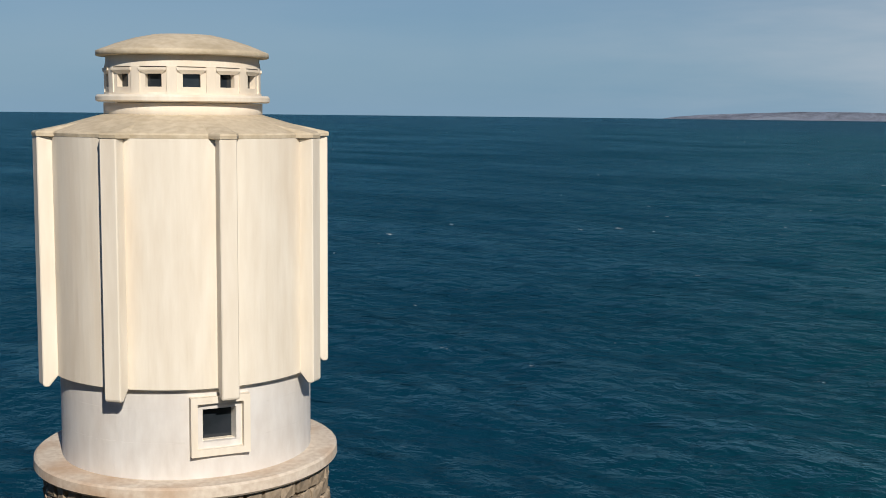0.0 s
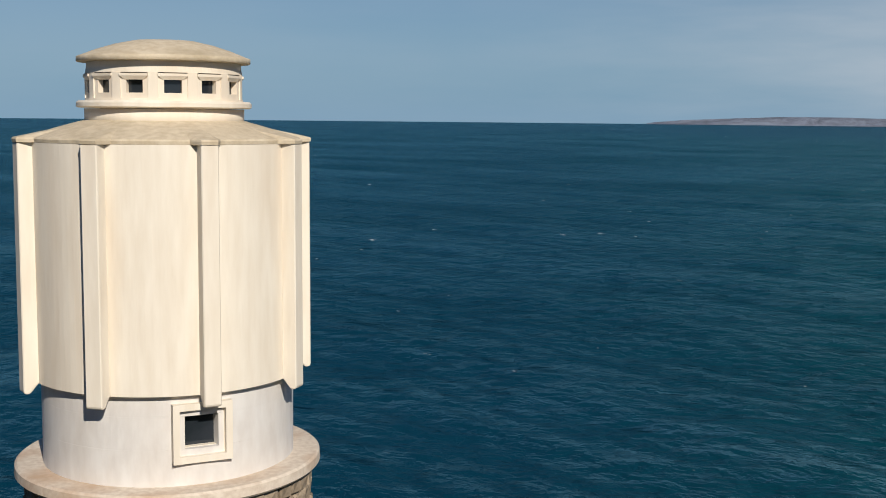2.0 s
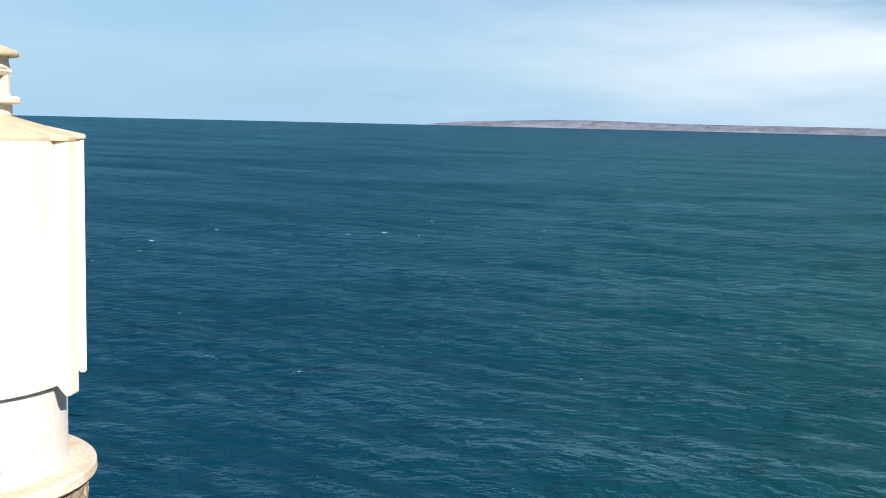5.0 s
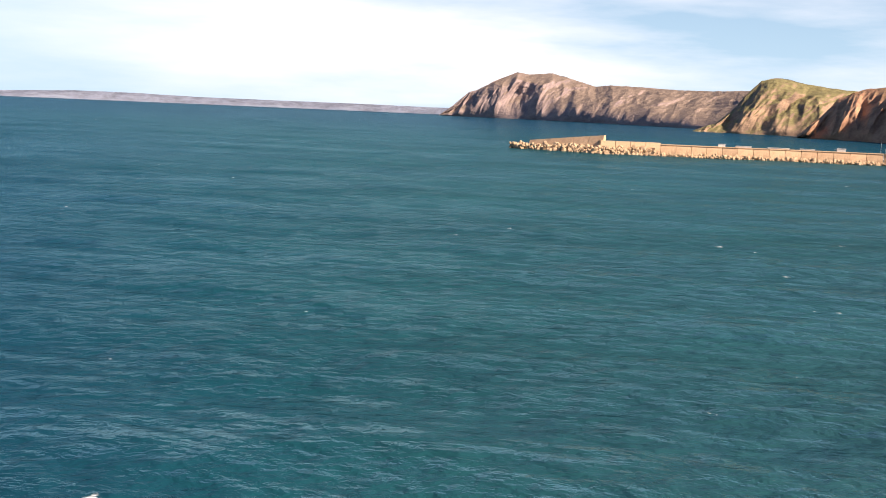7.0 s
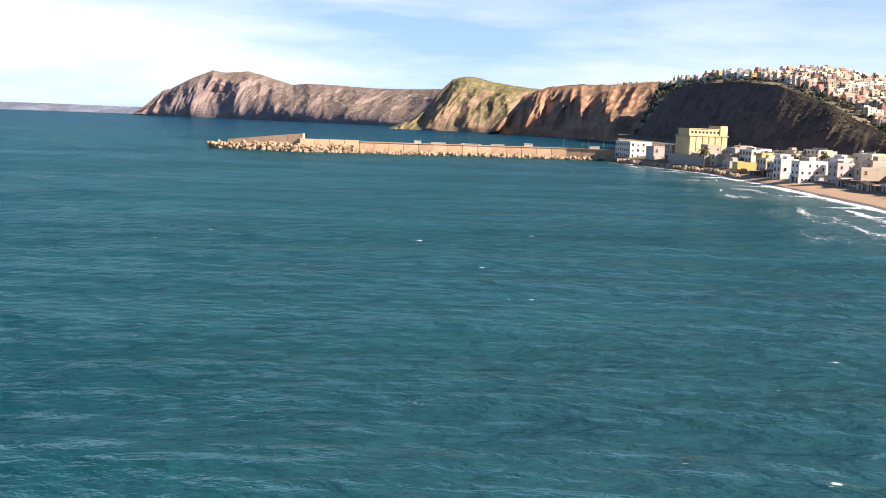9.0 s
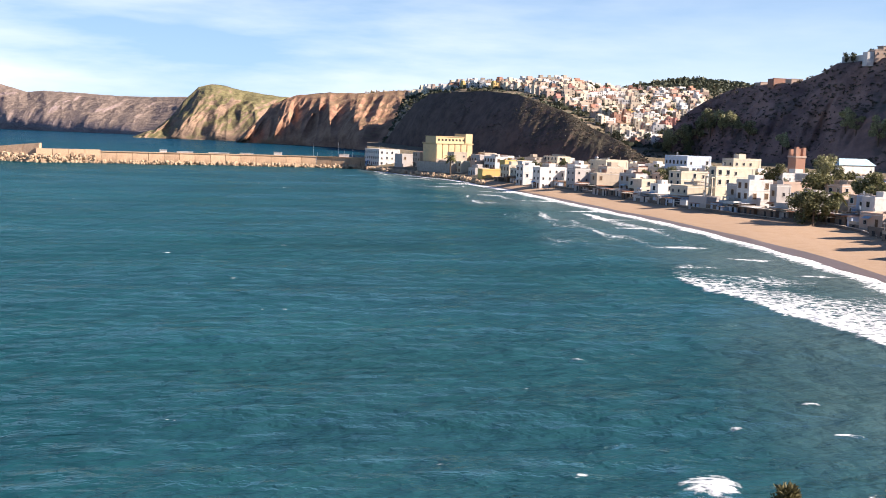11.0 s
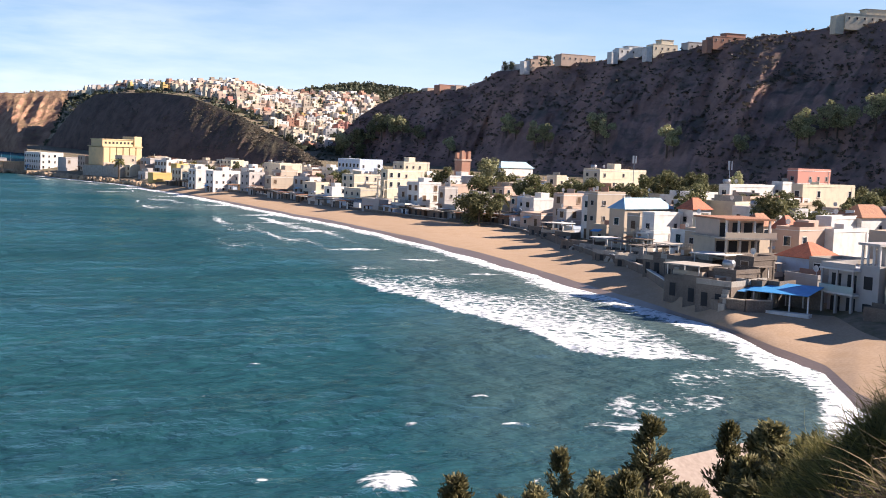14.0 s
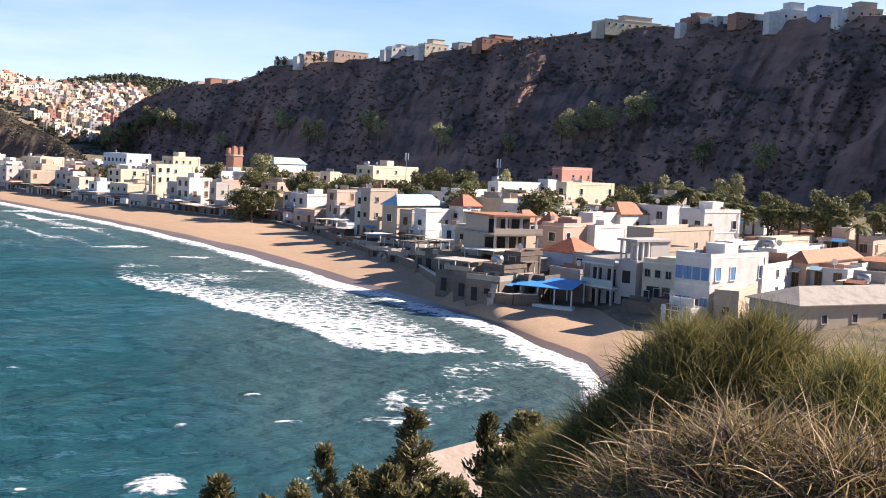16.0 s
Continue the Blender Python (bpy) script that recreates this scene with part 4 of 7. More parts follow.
def house(az, d, turn, wf, ds, top, wall, label="flat-roofed house", roof=None, balcony=False, shutters=None, cols=None, side=None, plain=False, tank=False, blank=False):
    """A house whose nearest corner stands at (az, d): its sea front faces the bearing turn, its sunny flank lies to the right of that."""
    base = min(ground_z(az, d), ground_z(az, d + ds)) - 0.3
    h = max(1.6, top - base)
    root = thing("house", Matrix.Translation(P(az, d, base)) @ pose(0, 0, 0, 0, 0, turn - 173 + hrand.uniform(-3, 3)), label, "house", "houses along the bay")
    rise = min(2.2, h * 0.3) if roof else 0
    hw = h - rise
    bm = bmesh.new()
    box(bm, -wf, 0, 0, ds, -0.6, hw - (0 if roof else 0.55))
    if not roof:     # parapet round the flat roof
        t = 0.2
        box(bm, -wf, 0, 0, t, hw - 0.55, hw)
        box(bm, -wf, 0, ds - t, ds, hw - 0.55, hw - 0.003)
        box(bm, -wf, -wf + t, t, ds - t, hw - 0.55, hw - 0.002)
        box(bm, -t, 0, t, ds - t, hw - 0.55, hw - 0.002)
    part("wall", bm, wall, root)
    if side:
        bm = bmesh.new()
        box(bm, 0.0, 0.06, 0.05, ds - 0.05, -0.4, hw - 0.6)
        part("flank_wall", bm, side, root, "white-painted flank")
    bm = bmesh.new()
    if roof:
        hip_roof(bm, -wf, 0, 0, ds, hw + 0.12, rise)
        part("roof", bm, roof, root, "tiled hip roof" if roof in (TILE, TILE_OLD) else "sheet roof")
    else:
        box(bm, -wf + 0.22, -0.22, 0.22, ds - 0.22, hw - 0.55, hw - 0.47)
        part("roof", bm, ROOFTOP, root)
        bm = bmesh.new()
        box(bm, -wf - 0.08, 0.08, -0.08, ds + 0.08, hw - 0.62, hw - 0.50)
        part("cornice", bm, wall if plain else WHITE, root)
    storeys = max(1, round((hw - 0.4) / 3.2))
    sh = (hw - 0.5) / storeys
    if hw > 2.4 and not blank:
        kind = "blue" if shutters else hrand.choice(("plain", "plain", "brown", "small"))
        nf = cols or max(1, int(wf / 2.6))
        ns = max(1, min(5, int(ds / 3.2)))
        for s in range(storeys):
            z = s * sh + 0.95
            for i in range(nf):
                x = -wf + wf * (i + 0.5) / nf
                if s == 0 and i == nf // 2 and not plain:
                    put_window("door", root, pose(x, -0.001, 0.25))
                elif not plain or hrand.random() < 0.6:
                    put_window(kind, root, pose(x, -0.001, z))
            for i in range(ns):
                if hrand.random() < (0.35 if plain else 0.62):
                    put_window(kind if hrand.random() < 0.7 else "small", root, pose(0.065 if side else 0.001, ds * (i + 0.5) / ns, z, 0, 0, 90))
        for s in range(1, storeys):      # a plain band between the storeys
            if not plain and hrand.random() < 0.7:
                bm = bmesh.new()
                box(bm, -wf - 0.05, 0.07, -0.05, ds + 0.05, s * sh + 0.22, s * sh + 0.36)
                part("string_course", bm, hrand.choice((wall, WHITE)), root)
        if wf > 4.2 and hrand.random() < 0.5:
            bm = bmesh.new()
            gx = -wf + hrand.uniform(0.5, 1.0)
            box(bm, gx, gx + min(2.6, wf * 0.4), -0.04, 0.02, 0.3, 2.6)
            part("garage_door", bm, hrand.choice((DARK, BROWN_WOOD, BLUE_WOOD)), root)
        if hrand.random() < 0.35:
            bm = bmesh.new()
            ax = -wf * hrand.uniform(0.55, 0.8)
            p = [(ax - 1.2, -0.02, 2.9), (ax + 1.2, -0.02, 2.9), (ax + 1.2, -1.3, 2.45), (ax - 1.2, -1.3, 2.45)]
            lo = [bm.verts.new(q) for q in p]
            hi = [bm.verts.new((x, y, z + 0.05)) for x, y, z in p]
            bm.faces.new(lo[::-1]), bm.faces.new(hi)
            for i in range(4):
                bm.faces.new((lo[i], lo[(i + 1) % 4], hi[(i + 1) % 4], hi[i]))
            part("awning", bm, hrand.choice((BLUE_SHEET, WHITE, TILE_OLD, PALE_SHEET)), root)
        bm = bmesh.new()
        tube(bm, (0.09, ds * 0.93, 0), (0.09, ds * 0.93, hw - 0.7), 0.06, 0.06, 5)
        part("drainpipe", bm, hrand.choice((WHITE, CONCRETE, STEEL)), root)
        if balcony:
            for s in range(1, storeys):
                z = s * sh
                bm = bmesh.new()
                box(bm, -wf + 0.1, -0.1, -1.5, 0.02, z - 0.1, z + 0.1)
                b = part("balcony", bm, wall, root)
                bm = bmesh.new()
                box(bm, -wf + 0.1, -0.1, -1.5, -1.42, z + 0.1, z + 0.28)
                box(bm, -wf + 0.1, -0.1, -1.5, -1.42, z + 0.95, z + 1.05)
                n = max(3, int(wf / 0.5))
                for i in range(n + 1):
                    x = -wf + 0.13 + (wf - 0.28) * i / n
                    box(bm, x - 0.03, x + 0.03, -1.49, -1.43, z + 0.28, z + 0.95)
                part("railing", bm, wall, b)
            for i in (0.14, wf - 0.14):
                bm = bmesh.new()
                box(bm, -i - 0.14, -i + 0.14, -1.46, -1.18, -0.5, (storeys - 1) * sh - 0.1)
                part("column", bm, wall, root)
    if not roof and not plain and wf > 3.5 and ds > 4.5 and hrand.random() < 0.4:
        bm = bmesh.new()
        bx, by, bw = -wf + hrand.uniform(0.4, 0.8), ds * hrand.uniform(0.35, 0.55), min(wf * 0.55, 3.0)
        box(bm, bx, bx + bw, by, by + min(ds * 0.4, 3.2), hw - 0.5, hw + hrand.uniform(0.9, 1.7))
        part("roof_room", bm, wall, root)
    if not roof and hrand.random() < 0.6:
        bm = bmesh.new()
        y = ds * hrand.uniform(0.3, 0.7)
        box(bm, -wf + 0.21, -0.21 - wf * hrand.uniform(0, 0.4), y, y + 0.18, hw - 0.47, hw + hrand.uniform(0.3, 1.2))
        part("roof_wall", bm, hrand.choice((wall, CONCRETE, BRICKY)), root)
    if not roof and hrand.random() < 0.55:
        bm = bmesh.new()
        x, y = -wf * hrand.uniform(0.2, 0.7), ds * hrand.uniform(0.1, 0.3)
        rings = []
        for rr2, dy in ((0.02, 0.12), (0.25, 0.08), (0.48, 0.0)):
            rings.append([bm.verts.new((x + rr2 * math.cos(0.5236 * i), y + dy, hw + 0.75 + rr2 * math.sin(0.5236 * i))) for i in range(12)])
        for p, q in zip(rings, rings[1:]):
            for i in range(12):
                bm.faces.new((p[i], p[(i + 1) % 12], q[(i + 1) % 12], q[i]))
        tube(bm, (x, y + 0.1, hw - 0.47), (x, y + 0.1, hw + 0.75), 0.03, 0.03, 5)
        part("satellite_dish", bm, WHITE, root)
    if tank or (not roof and hrand.random() < 0.07):
        bm = bmesh.new()
        r = 0.55
        tube(bm, (-wf * 0.5 - 0.9, 1.0, hw + 0.65), (-wf * 0.5 + 0.6, 1.0, hw + 0.65), r, r, 14)
        tk = part("water_tank", bm, STEEL, root, "galvanised round water tank", True)
        bm = bmesh.new()
        box(bm, -wf * 0.5 - 0.7, -wf * 0.5 - 0.6, 0.6, 1.4, hw - 0.48, hw + 0.3)
        box(bm, -wf * 0.5 + 0.3, -wf * 0.5 + 0.4, 0.6, 1.4, hw - 0.48, hw + 0.3)
        part("stand", bm, STEEL, tk)
    return root


house(-101.08, 150, 40, 5.2, 13.6, 11.4, WHITE, shutters=BLUE_WOOD, cols=4, side=WHITE, label="white and pale blue two-storey house with blue shutters")
house(-100.30, 144, 40, 4.4, 3.3, 5.1, WHITE, plain=True, label="low white garden wall building before a blue house")
house(-102.5, 147, 58, 3.0, 20.0, 7.3, BEIGE, plain=True, label="low weathered beige outbuilding with a dark cornice")
house(-99.39, 158, 40, 5.1, 3.2, 9.6, CREAM, cols=3, label="cream rendered house with a pale roof edge")
house(-98.30, 180, 46, 4.7, 19.4, 12.7, BEIGE, plain=True, label="large unpainted beige block with flat roof")
house(-100.63, 206, 36, 5.3, 10.7, 15.1, WHITE, cols=2, label="plain white two-storey box house")
house(-102.04, 186, 46, 3.0, 15.8, 11.0, WHITE, plain=True, label="low white house with a bright flat roof")
house(-103.99, 194, 46, 3.0, 13.1, 11.6, CREAM, plain=True, label="small cream roof house beside palms")
house(-104.08, 182, 48, 3.0, 22.0, 10.6, WHITE, plain=True, tank=True, label="long low white house with a shiny roof tank")
house(-105.46, 172, 48, 3.0, 22.0, 11.0, SALMON, roof=TILE_OLD, label="salmon house under a brown tile roof")
house(-103.51, 160, 50, 3.0, 22.0, 9.7, WHITE, label="white flat-roofed house with dark doors")
house(-95.34, 216, 48, 3.0, 16.3, 13.0, WHITE, label="white villa with small square windows")
house(-96.66, 224, 42, 6.8, 11.3, 14.8, WHITE, roof=TILE_OLD, label="white villa wing under a broad brown tile roof")
house(-95.48, 204, 46, 3.0, 11.2, 11.4, WHITE, plain=True, label="low white house below a tiled villa")
house(-93.95, 198, 46, 4.3, 10.1, 11.7, SALMON, label="pale salmon house with a worn flat roof")
house(-94.59, 180, 44, 6.2, 6.9, 10.2, BLUEW, roof=TILE, label="pale blue house with an orange-red tile roof")
house(-91.96, 171, 44, 3.0, 5.2, 8.6, STAINED, plain=True, label="bare stained concrete store between beach houses")
house(-91.19, 166, 44, 3.9, 5.4, 7.0, STAINED, plain=True, label="bare stained concrete terrace building")
house(-91.99, 214, 44, 3.3, 5.6, 12.8, BEIGE, roof=TILE_OLD, label="beige house with a small brown pyramid roof")
house(-93.37, 208, 44, 3.0, 4.0, 12.9, SALMON, roof=TILE, label="salmon house with a red pyramid roof")
house(-93.71, 300, 46, 3.0, 14.3, 20.8, PINK, label="pink rendered house with white edges and flat roof")
house(-93.97, 286, 48, 3.0, 22.0, 17.2, CREAM, plain=True, label="low cream house beside a pink one")
house(-93.06, 296, 46, 3.0, 6.2, 17.5, WHITE, label="white stair house beside a pink one")
house(-90.65, 280, 50, 3.0, 19.1, 16.6, WHITE, label="white villa with small dark windows")
house(-92.36, 268, 48, 3.0, 18.9, 14.1, WHITE, plain=True, label="white garden house among palms")
house(-89.00, 234, 44, 3.8, 5.3, 14.4, WHITE, roof=TILE, label="small white house with a pyramid red tile roof")
house(-85.77, 243, 48, 4.1, 15.5, 13.5, BEIGE, roof=PALE_SHEET, label="beige house under a pale blue sheet roof")
house(-87.20, 229, 44, 3.1, 8.2, 11.6, WHITE, balcony=True, label="white two-storey house with corner balcony")
house(-87.21, 228, 44, 3.2, 5.0, 8.1, WHITE, label="low white house front above a terrace")
house(-86.51, 235, 44, 3.4, 3.3, 11.0, BEIGE, balcony=True, label="beige house with open balcony")
house(-84.43, 260, 46, 3.0, 8.7, 14.2, BEIGE, label="tall narrow beige house with flat roof")
house(-84.16, 263, 42, 3.1, 3.3, 13.1, WHITE, label="white narrow house with a roof terrace")
house(-84.94, 253, 44, 3.8, 4.7, 7.4, BEIGE, plain=True, label="low beige house with a blank flank")
house(-88.77, 204, 40, 4.0, 3.2, 10.0, WHITE, label="pale shaded house near the beach")
house(-89.34, 200, 44, 3.0, 5.5, 10.6, BEIGE, balcony=True, label="weathered beige house with a sea balcony")
house(-89.58, 222, 44, 3.0, 3.7, 11.7, CREAM, plain=True, label="small cream house behind the terraces")
house(-81.35, 316, 44, 4.5, 8.4, 10.2, WHITE, label="grey-white terrace house with a bright roof")
house(-80.96, 324, 42, 3.7, 3.6, 10.1, BLUEW, balcony=True, label="pale blue narrow house with balcony")
house(-79.70, 343, 46, 3.4, 7.3, 7.8, CREAM, label="beige house beside palm trees")
house(-82.80, 286, 44, 3.4, 7.2, 12.7, SALMON, label="salmon house with a roof terrace")
house(-82.97, 283, 44, 3.3, 5.0, 9.0, GREY, balcony=True, label="grey weathered beach house with balcony")
house(-83.34, 275, 44, 3.3, 5.6, 5.4, BLUEW, plain=True, label="small pale blue beach house")
house(-74.16, 374, 48, 3.2, 16.2, 15.3, CREAM, cols=1, balcony=True, label="cream four-storey house with sea balconies")
house(-75.72, 354, 44, 5.8, 8.6, 12.2, WHITE, label="white three-storey house at the beach")
house(-76.99, 352, 44, 3.0, 5.2, 11.2, GREY, label="grey-brown house beside palm trees")
house(-77.21, 392, 48, 8.5, 22.0, 13.7, WHITE, label="long white apartment building with roof rooms")
house(-77.09, 376, 48, 3.0, 19.4, 11.3, SALMON, plain=True, label="long salmon wall house behind palms")
house(-79.68, 425, 50, 4.0, 16.7, 18.7, WHITE, plain=True, roof=PALE_SHEET, label="white hall with a low sheet roof")
house(-82.42, 372, 50, 4.2, 4.8, 15.5, CREAM, label="pale yellow house among trees")
house(-84.49, 352, 50, 6.5, 22.1, 18.2, CREAM, label="long cream house with roof terraces")
house(-75.23, 358, 50, 5.1, 5.4, 10.7, GREY, balcony=True, label="grey house with shaded balconies")
house(-75.05, 352, 50, 6.5, 6.7, 5.7, WHITE, plain=True, label="low white beach cafe")
house(-77.57, 335, 50, 5.1, 4.0, 6.6, GREY, plain=True, label="low grey beach wall building")
house(-71.48, 398, 50, 4.0, 6.7, 8.4, WHITE, label="white stepped beach house")
house(-70.65, 402, 50, 4.0, 4.1, 5.4, WHITE, plain=True, label="low white beach hut")
house(-70.38, 432, 50, 9.3, 5.5, 10.6, GREY, label="grey house with a bright side wall", side=WHITE)
house(-72.54, 410, 50, 6.8, 11.6, 12.6, CREAM, label="cream house with balconies")
house(-73.32, 395, 50, 6.5, 5.4, 9.4, BEIGE, balcony=True, label="beige three-storey house near the beach")
house(-72.78, 480, 50, 14.6, 12.1, 17.2, BLUEW, cols=6, label="long white and blue hotel building")
house(-68.63, 520, 50, 7.0, 15.4, 13.8, CREAM, label="cream hall with a painted front")
house(-69.00, 470, 50, 6.3, 8.2, 12.0, BEIGE, label="beige flat-roofed house near the beach")
house(-67.88, 650, 50, 9.4, 4.7, 20.2, YELLOW, label="yellow apartment block with white balconies")
house(-67.46, 500, 50, 5.5, 6.7, 11.6, WHITE, label="white flat-roofed house near the beach")
house(-74.93, 440, 50, 6.3, 12.8, 17.3, CREAM, label="cream house with a roof room")
house(-73.78, 362, 50, 8.0, 5.6, 6.3, GREY, plain=True, label="grey wall building on the beach")
house(-72.83, 372, 50, 6.2, 3.5, 4.4, WHITE, plain=True, label="low white shed near the beach")
house(-62.97, 548, 50, 4.7, 14.9, 7.1, YELLOW, plain=True, blank=True, label="low yellow-walled yard at the end of the beach")
house(-64.05, 566, 50, 4.7, 14.3, 11.2, YELLOW, plain=True, blank=True, label="tall blank yellow wall of a warehouse")
house(-61.9, 604, 50, 6.0, 14.0, 9.0, CREAM, plain=True, label="low cream store before the silo")
house(-62.6, 598, 50, 5.0, 14.0, 9.8, SALMON, plain=True, label="salmon harbour house before the silo")
house(-60.7, 640, 50, 6.0, 14.0, 9.4, BEIGE, plain=True, label="low beige harbour house on the quay")
house(-64.9, 562, 50, 6.0, 8.0, 11.2, WHITE, plain=True, label="white house behind the yellow yard")
house(-57.90, 700, 50, 19.2, 13.9, 12.6, WHITE, label="white stepped house on the quay")
house(-65.78, 485, 50, 5.3, 13.4, 10.4, WHITE, label="white house above the beach")
house(-67.48, 470, 50, 5.9, 7.6, 10.7, GREY, label="grey-white house above the beach")
house(-64.95, 505, 50, 5.7, 8.5, 10.4, WHITE, label="white flat-roofed house near the beach")
house(-68.93, 500, 50, 7.5, 11.8, 14.0, CREAM, plain=True, label="cream hall behind the sea front")
house(-68.53, 455, 50, 4.6, 11.2, 9.8, BEIGE, label="beige house above the beach")
house(-70.19, 440, 50, 6.3, 8.6, 9.7, GREY, label="grey house above the beach")
house(-59.02, 672, 50, 9.2, 8.0, 10.7, GREY, plain=True, label="small grey harbour shed")
house(-59.87, 660, 50, 9.0, 5.9, 12.1, SALMON, plain=True, label="small harbour house near the beach")
house(-62.82, 600, 50, 8.8, 7.1, 12.8, GREY, plain=True, label="grey harbour house near the beach")
house(-63.58, 590, 50, 10.5, 7.6, 12.3, WHITE, label="white harbour house near the beach")
house(-65.49, 600, 50, 10.0, 6.4, 12.4, BEIGE, label="beige house behind the yellow warehouse")
house(-66.59, 585, 50, 12.5, 7.8, 13.6, CREAM, label="cream house behind the sea front")
house(-61.43, 606, 50, 39.4, 15.6, 7.7, CONCRETE, plain=True, label="dark quay wall and store", blank=True)
house(-61.55, 620, 50, 7.9, 7.8, 13.5, BEIGE, plain=True, label="low beige store beside the silo")

house(-98.6, 168, 40, 5.0, 8.0, 10.6, BEIGE, plain=True, label="beige stair house between two beach houses")
house(-96.0, 172, 40, 6.0, 7.0, 8.8, CONCRETE, plain=True, label="bare concrete store behind the beach cafe")
house(-94.9, 170, 40, 6.0, 6.0, 6.6, GREY, plain=True, label="low grey kitchen house behind the beach cafe")
house(-100.4, 156, 40, 6.0, 8.0, 10.0, CREAM, plain=True, label="cream back house beside a blue one")
house(-99.6, 150, 40, 4.0, 5.0, 5.2, STAINED, plain=True, label="dark walled yard between two beach houses")
house(-98.4, 153, 40, 4.5, 4.0, 4.4, STAINED, plain=True, label="low dark yard wall above the sand")
house(-107.3, 172, 50, 8.0, 9.0, 9.0, WHITE, label="low white house with a walled roof")
house(-109.2, 160, 50, 7.0, 10.0, 8.2, BEIGE, plain=True, label="low beige house above the road")
house(-108.3, 205, 50, 9.0, 9.0, 11.5, SALMON, label="salmon rendered house with flat roof")
house(-103.4, 236, 50, 8.0, 8.0, 12.6, WHITE, plain=True, label="white house among the palm trees")
house(-105.6, 225, 50, 7.0, 9.0, 11.6, CREAM, roof=TILE_OLD, label="cream house with a brown tile roof")

house(-106.5, 205, 50, 9.0, 11.0, 8.6, CREAM, label="low cream house with a wide flat roof")
house(-107.9, 188, 50, 9.0, 10.0, 8.0, WHITE, plain=True, label="low white store with a flat roof")
house(-110.0, 190, 50, 9.0, 11.0, 8.8, SALMON, roof=TILE_OLD, label="salmon house under a brown tile roof")
house(-106.2, 250, 50, 10.0, 10.0, 11.8, BEIGE, label="beige house beside the palm trees")
house(-108.0, 238, 50, 9.0, 10.0, 11.0, WHITE, label="white house below the wooded slope")
house(-109.6, 224, 50, 10.0, 9.0, 10.4, GREY, plain=True, label="grey block house below the slope")


def infill():
    """Plainer houses of the rows behind, wherever a plot is free."""
    taken = [o.matrix_basis.translation.copy() for o in scene.collection.objects if o.get("category") == "house"]
    looks = ((WHITE, "white"), (WHITE, "white"), (CREAM, "cream"), (BEIGE, "beige"), (GREY, "grey"), (SALMON, "salmon"))
    done = tries = 0
    while done < 105 and tries < 9000:
        tries += 1
        az = hrand.uniform(-109, -62.5)
        d = house_line(az) + 8 + hrand.random() ** 1.5 * (110 if az > -92 else 120)
        if (az < -83 and d < house_line(az) + 45) or (az < -90 and d < 228):
            continue
        if any((P(az, d, 0) - Vector((t.x, t.y, 0))).length < 9.5 for t in taken):
            continue
        wall, word = hrand.choice(looks)
        wf, ds, h = hrand.uniform(5, 10), hrand.uniform(6, 11), hrand.choice((3.2, 3.6, 4.2, 5.8, 6.4))
        if EYE - ground_z(az, d) - h < math.tan(radians(1.3)) * d:
            h = 3.4
        house(az, d, 48 + hrand.uniform(-6, 6), wf, ds, ground_z(az, d) + h, wall, f"{word} rendered house with a flat roof behind the sea front", plain=hrand.random() < 0.4)
        taken.append(P(az, d, 0))
        done += 1


infill()


def open_house():
    """An unfinished concrete house: slabs and columns with shaded floors between."""
    az, d = -92.7, 188
    base = ground_z(az, d) - 0.3
    root = thing("house", Matrix.Translation(P(az, d, base)) @ pose(0, 0, 0, 0, 0, -58), "unfinished concrete house with open terraces and columns", "house", "houses along the bay")
    w, dd = 8.6, 9.0
    for i, z in enumerate((3.6, 6.6, 9.5)):
        bm = bmesh.new()
        box(bm, -w - 0.5 + i * 0.3, 0.5, -1.6 + i * 0.7, dd, z, z + 0.28)
        part("slab", bm, CONCRETE if i < 2 else TILE_OLD, root)
        bm = bmesh.new()
        box(bm, -w + i * 0.2, -0.3, 2.6 if i < 2 else 1.8, dd - 0.2, z - 2.65, z)
        part("wall", bm, (CONCRETE, BEIGE, SALMON)[i], root)
        for x in (-w + 0.2 + i * 0.3, -w * 0.66, -w * 0.33, -0.1):
            bm = bmesh.new()
            box(bm, x - 0.15, x + 0.15, -0.9 + i * 0.6, -0.6 + i * 0.6, z - 2.72, z)
            part("column", bm, WHITE if i == 2 else CONCRETE, root)
        if i < 2:
            bm = bmesh.new()
            box(bm, -w - 0.4 + i * 0.3, 0.4, -1.55 + i * 0.7, -1.43 + i * 0.7, z + 0.28, z + 1.1)
            part("parapet", bm, BEIGE, root)
        for x in (-w * 0.86, -w * 0.60, -w * 0.36, -w * 0.13):
            bm = bmesh.new()
            box(bm, x - 0.75, x + 0.75, (2.56 if i < 2 else 1.76), (2.62 if i < 2 else 1.82), z - 2.6, z - 0.45)
            part("doorway", bm, DARK, root)


open_house()


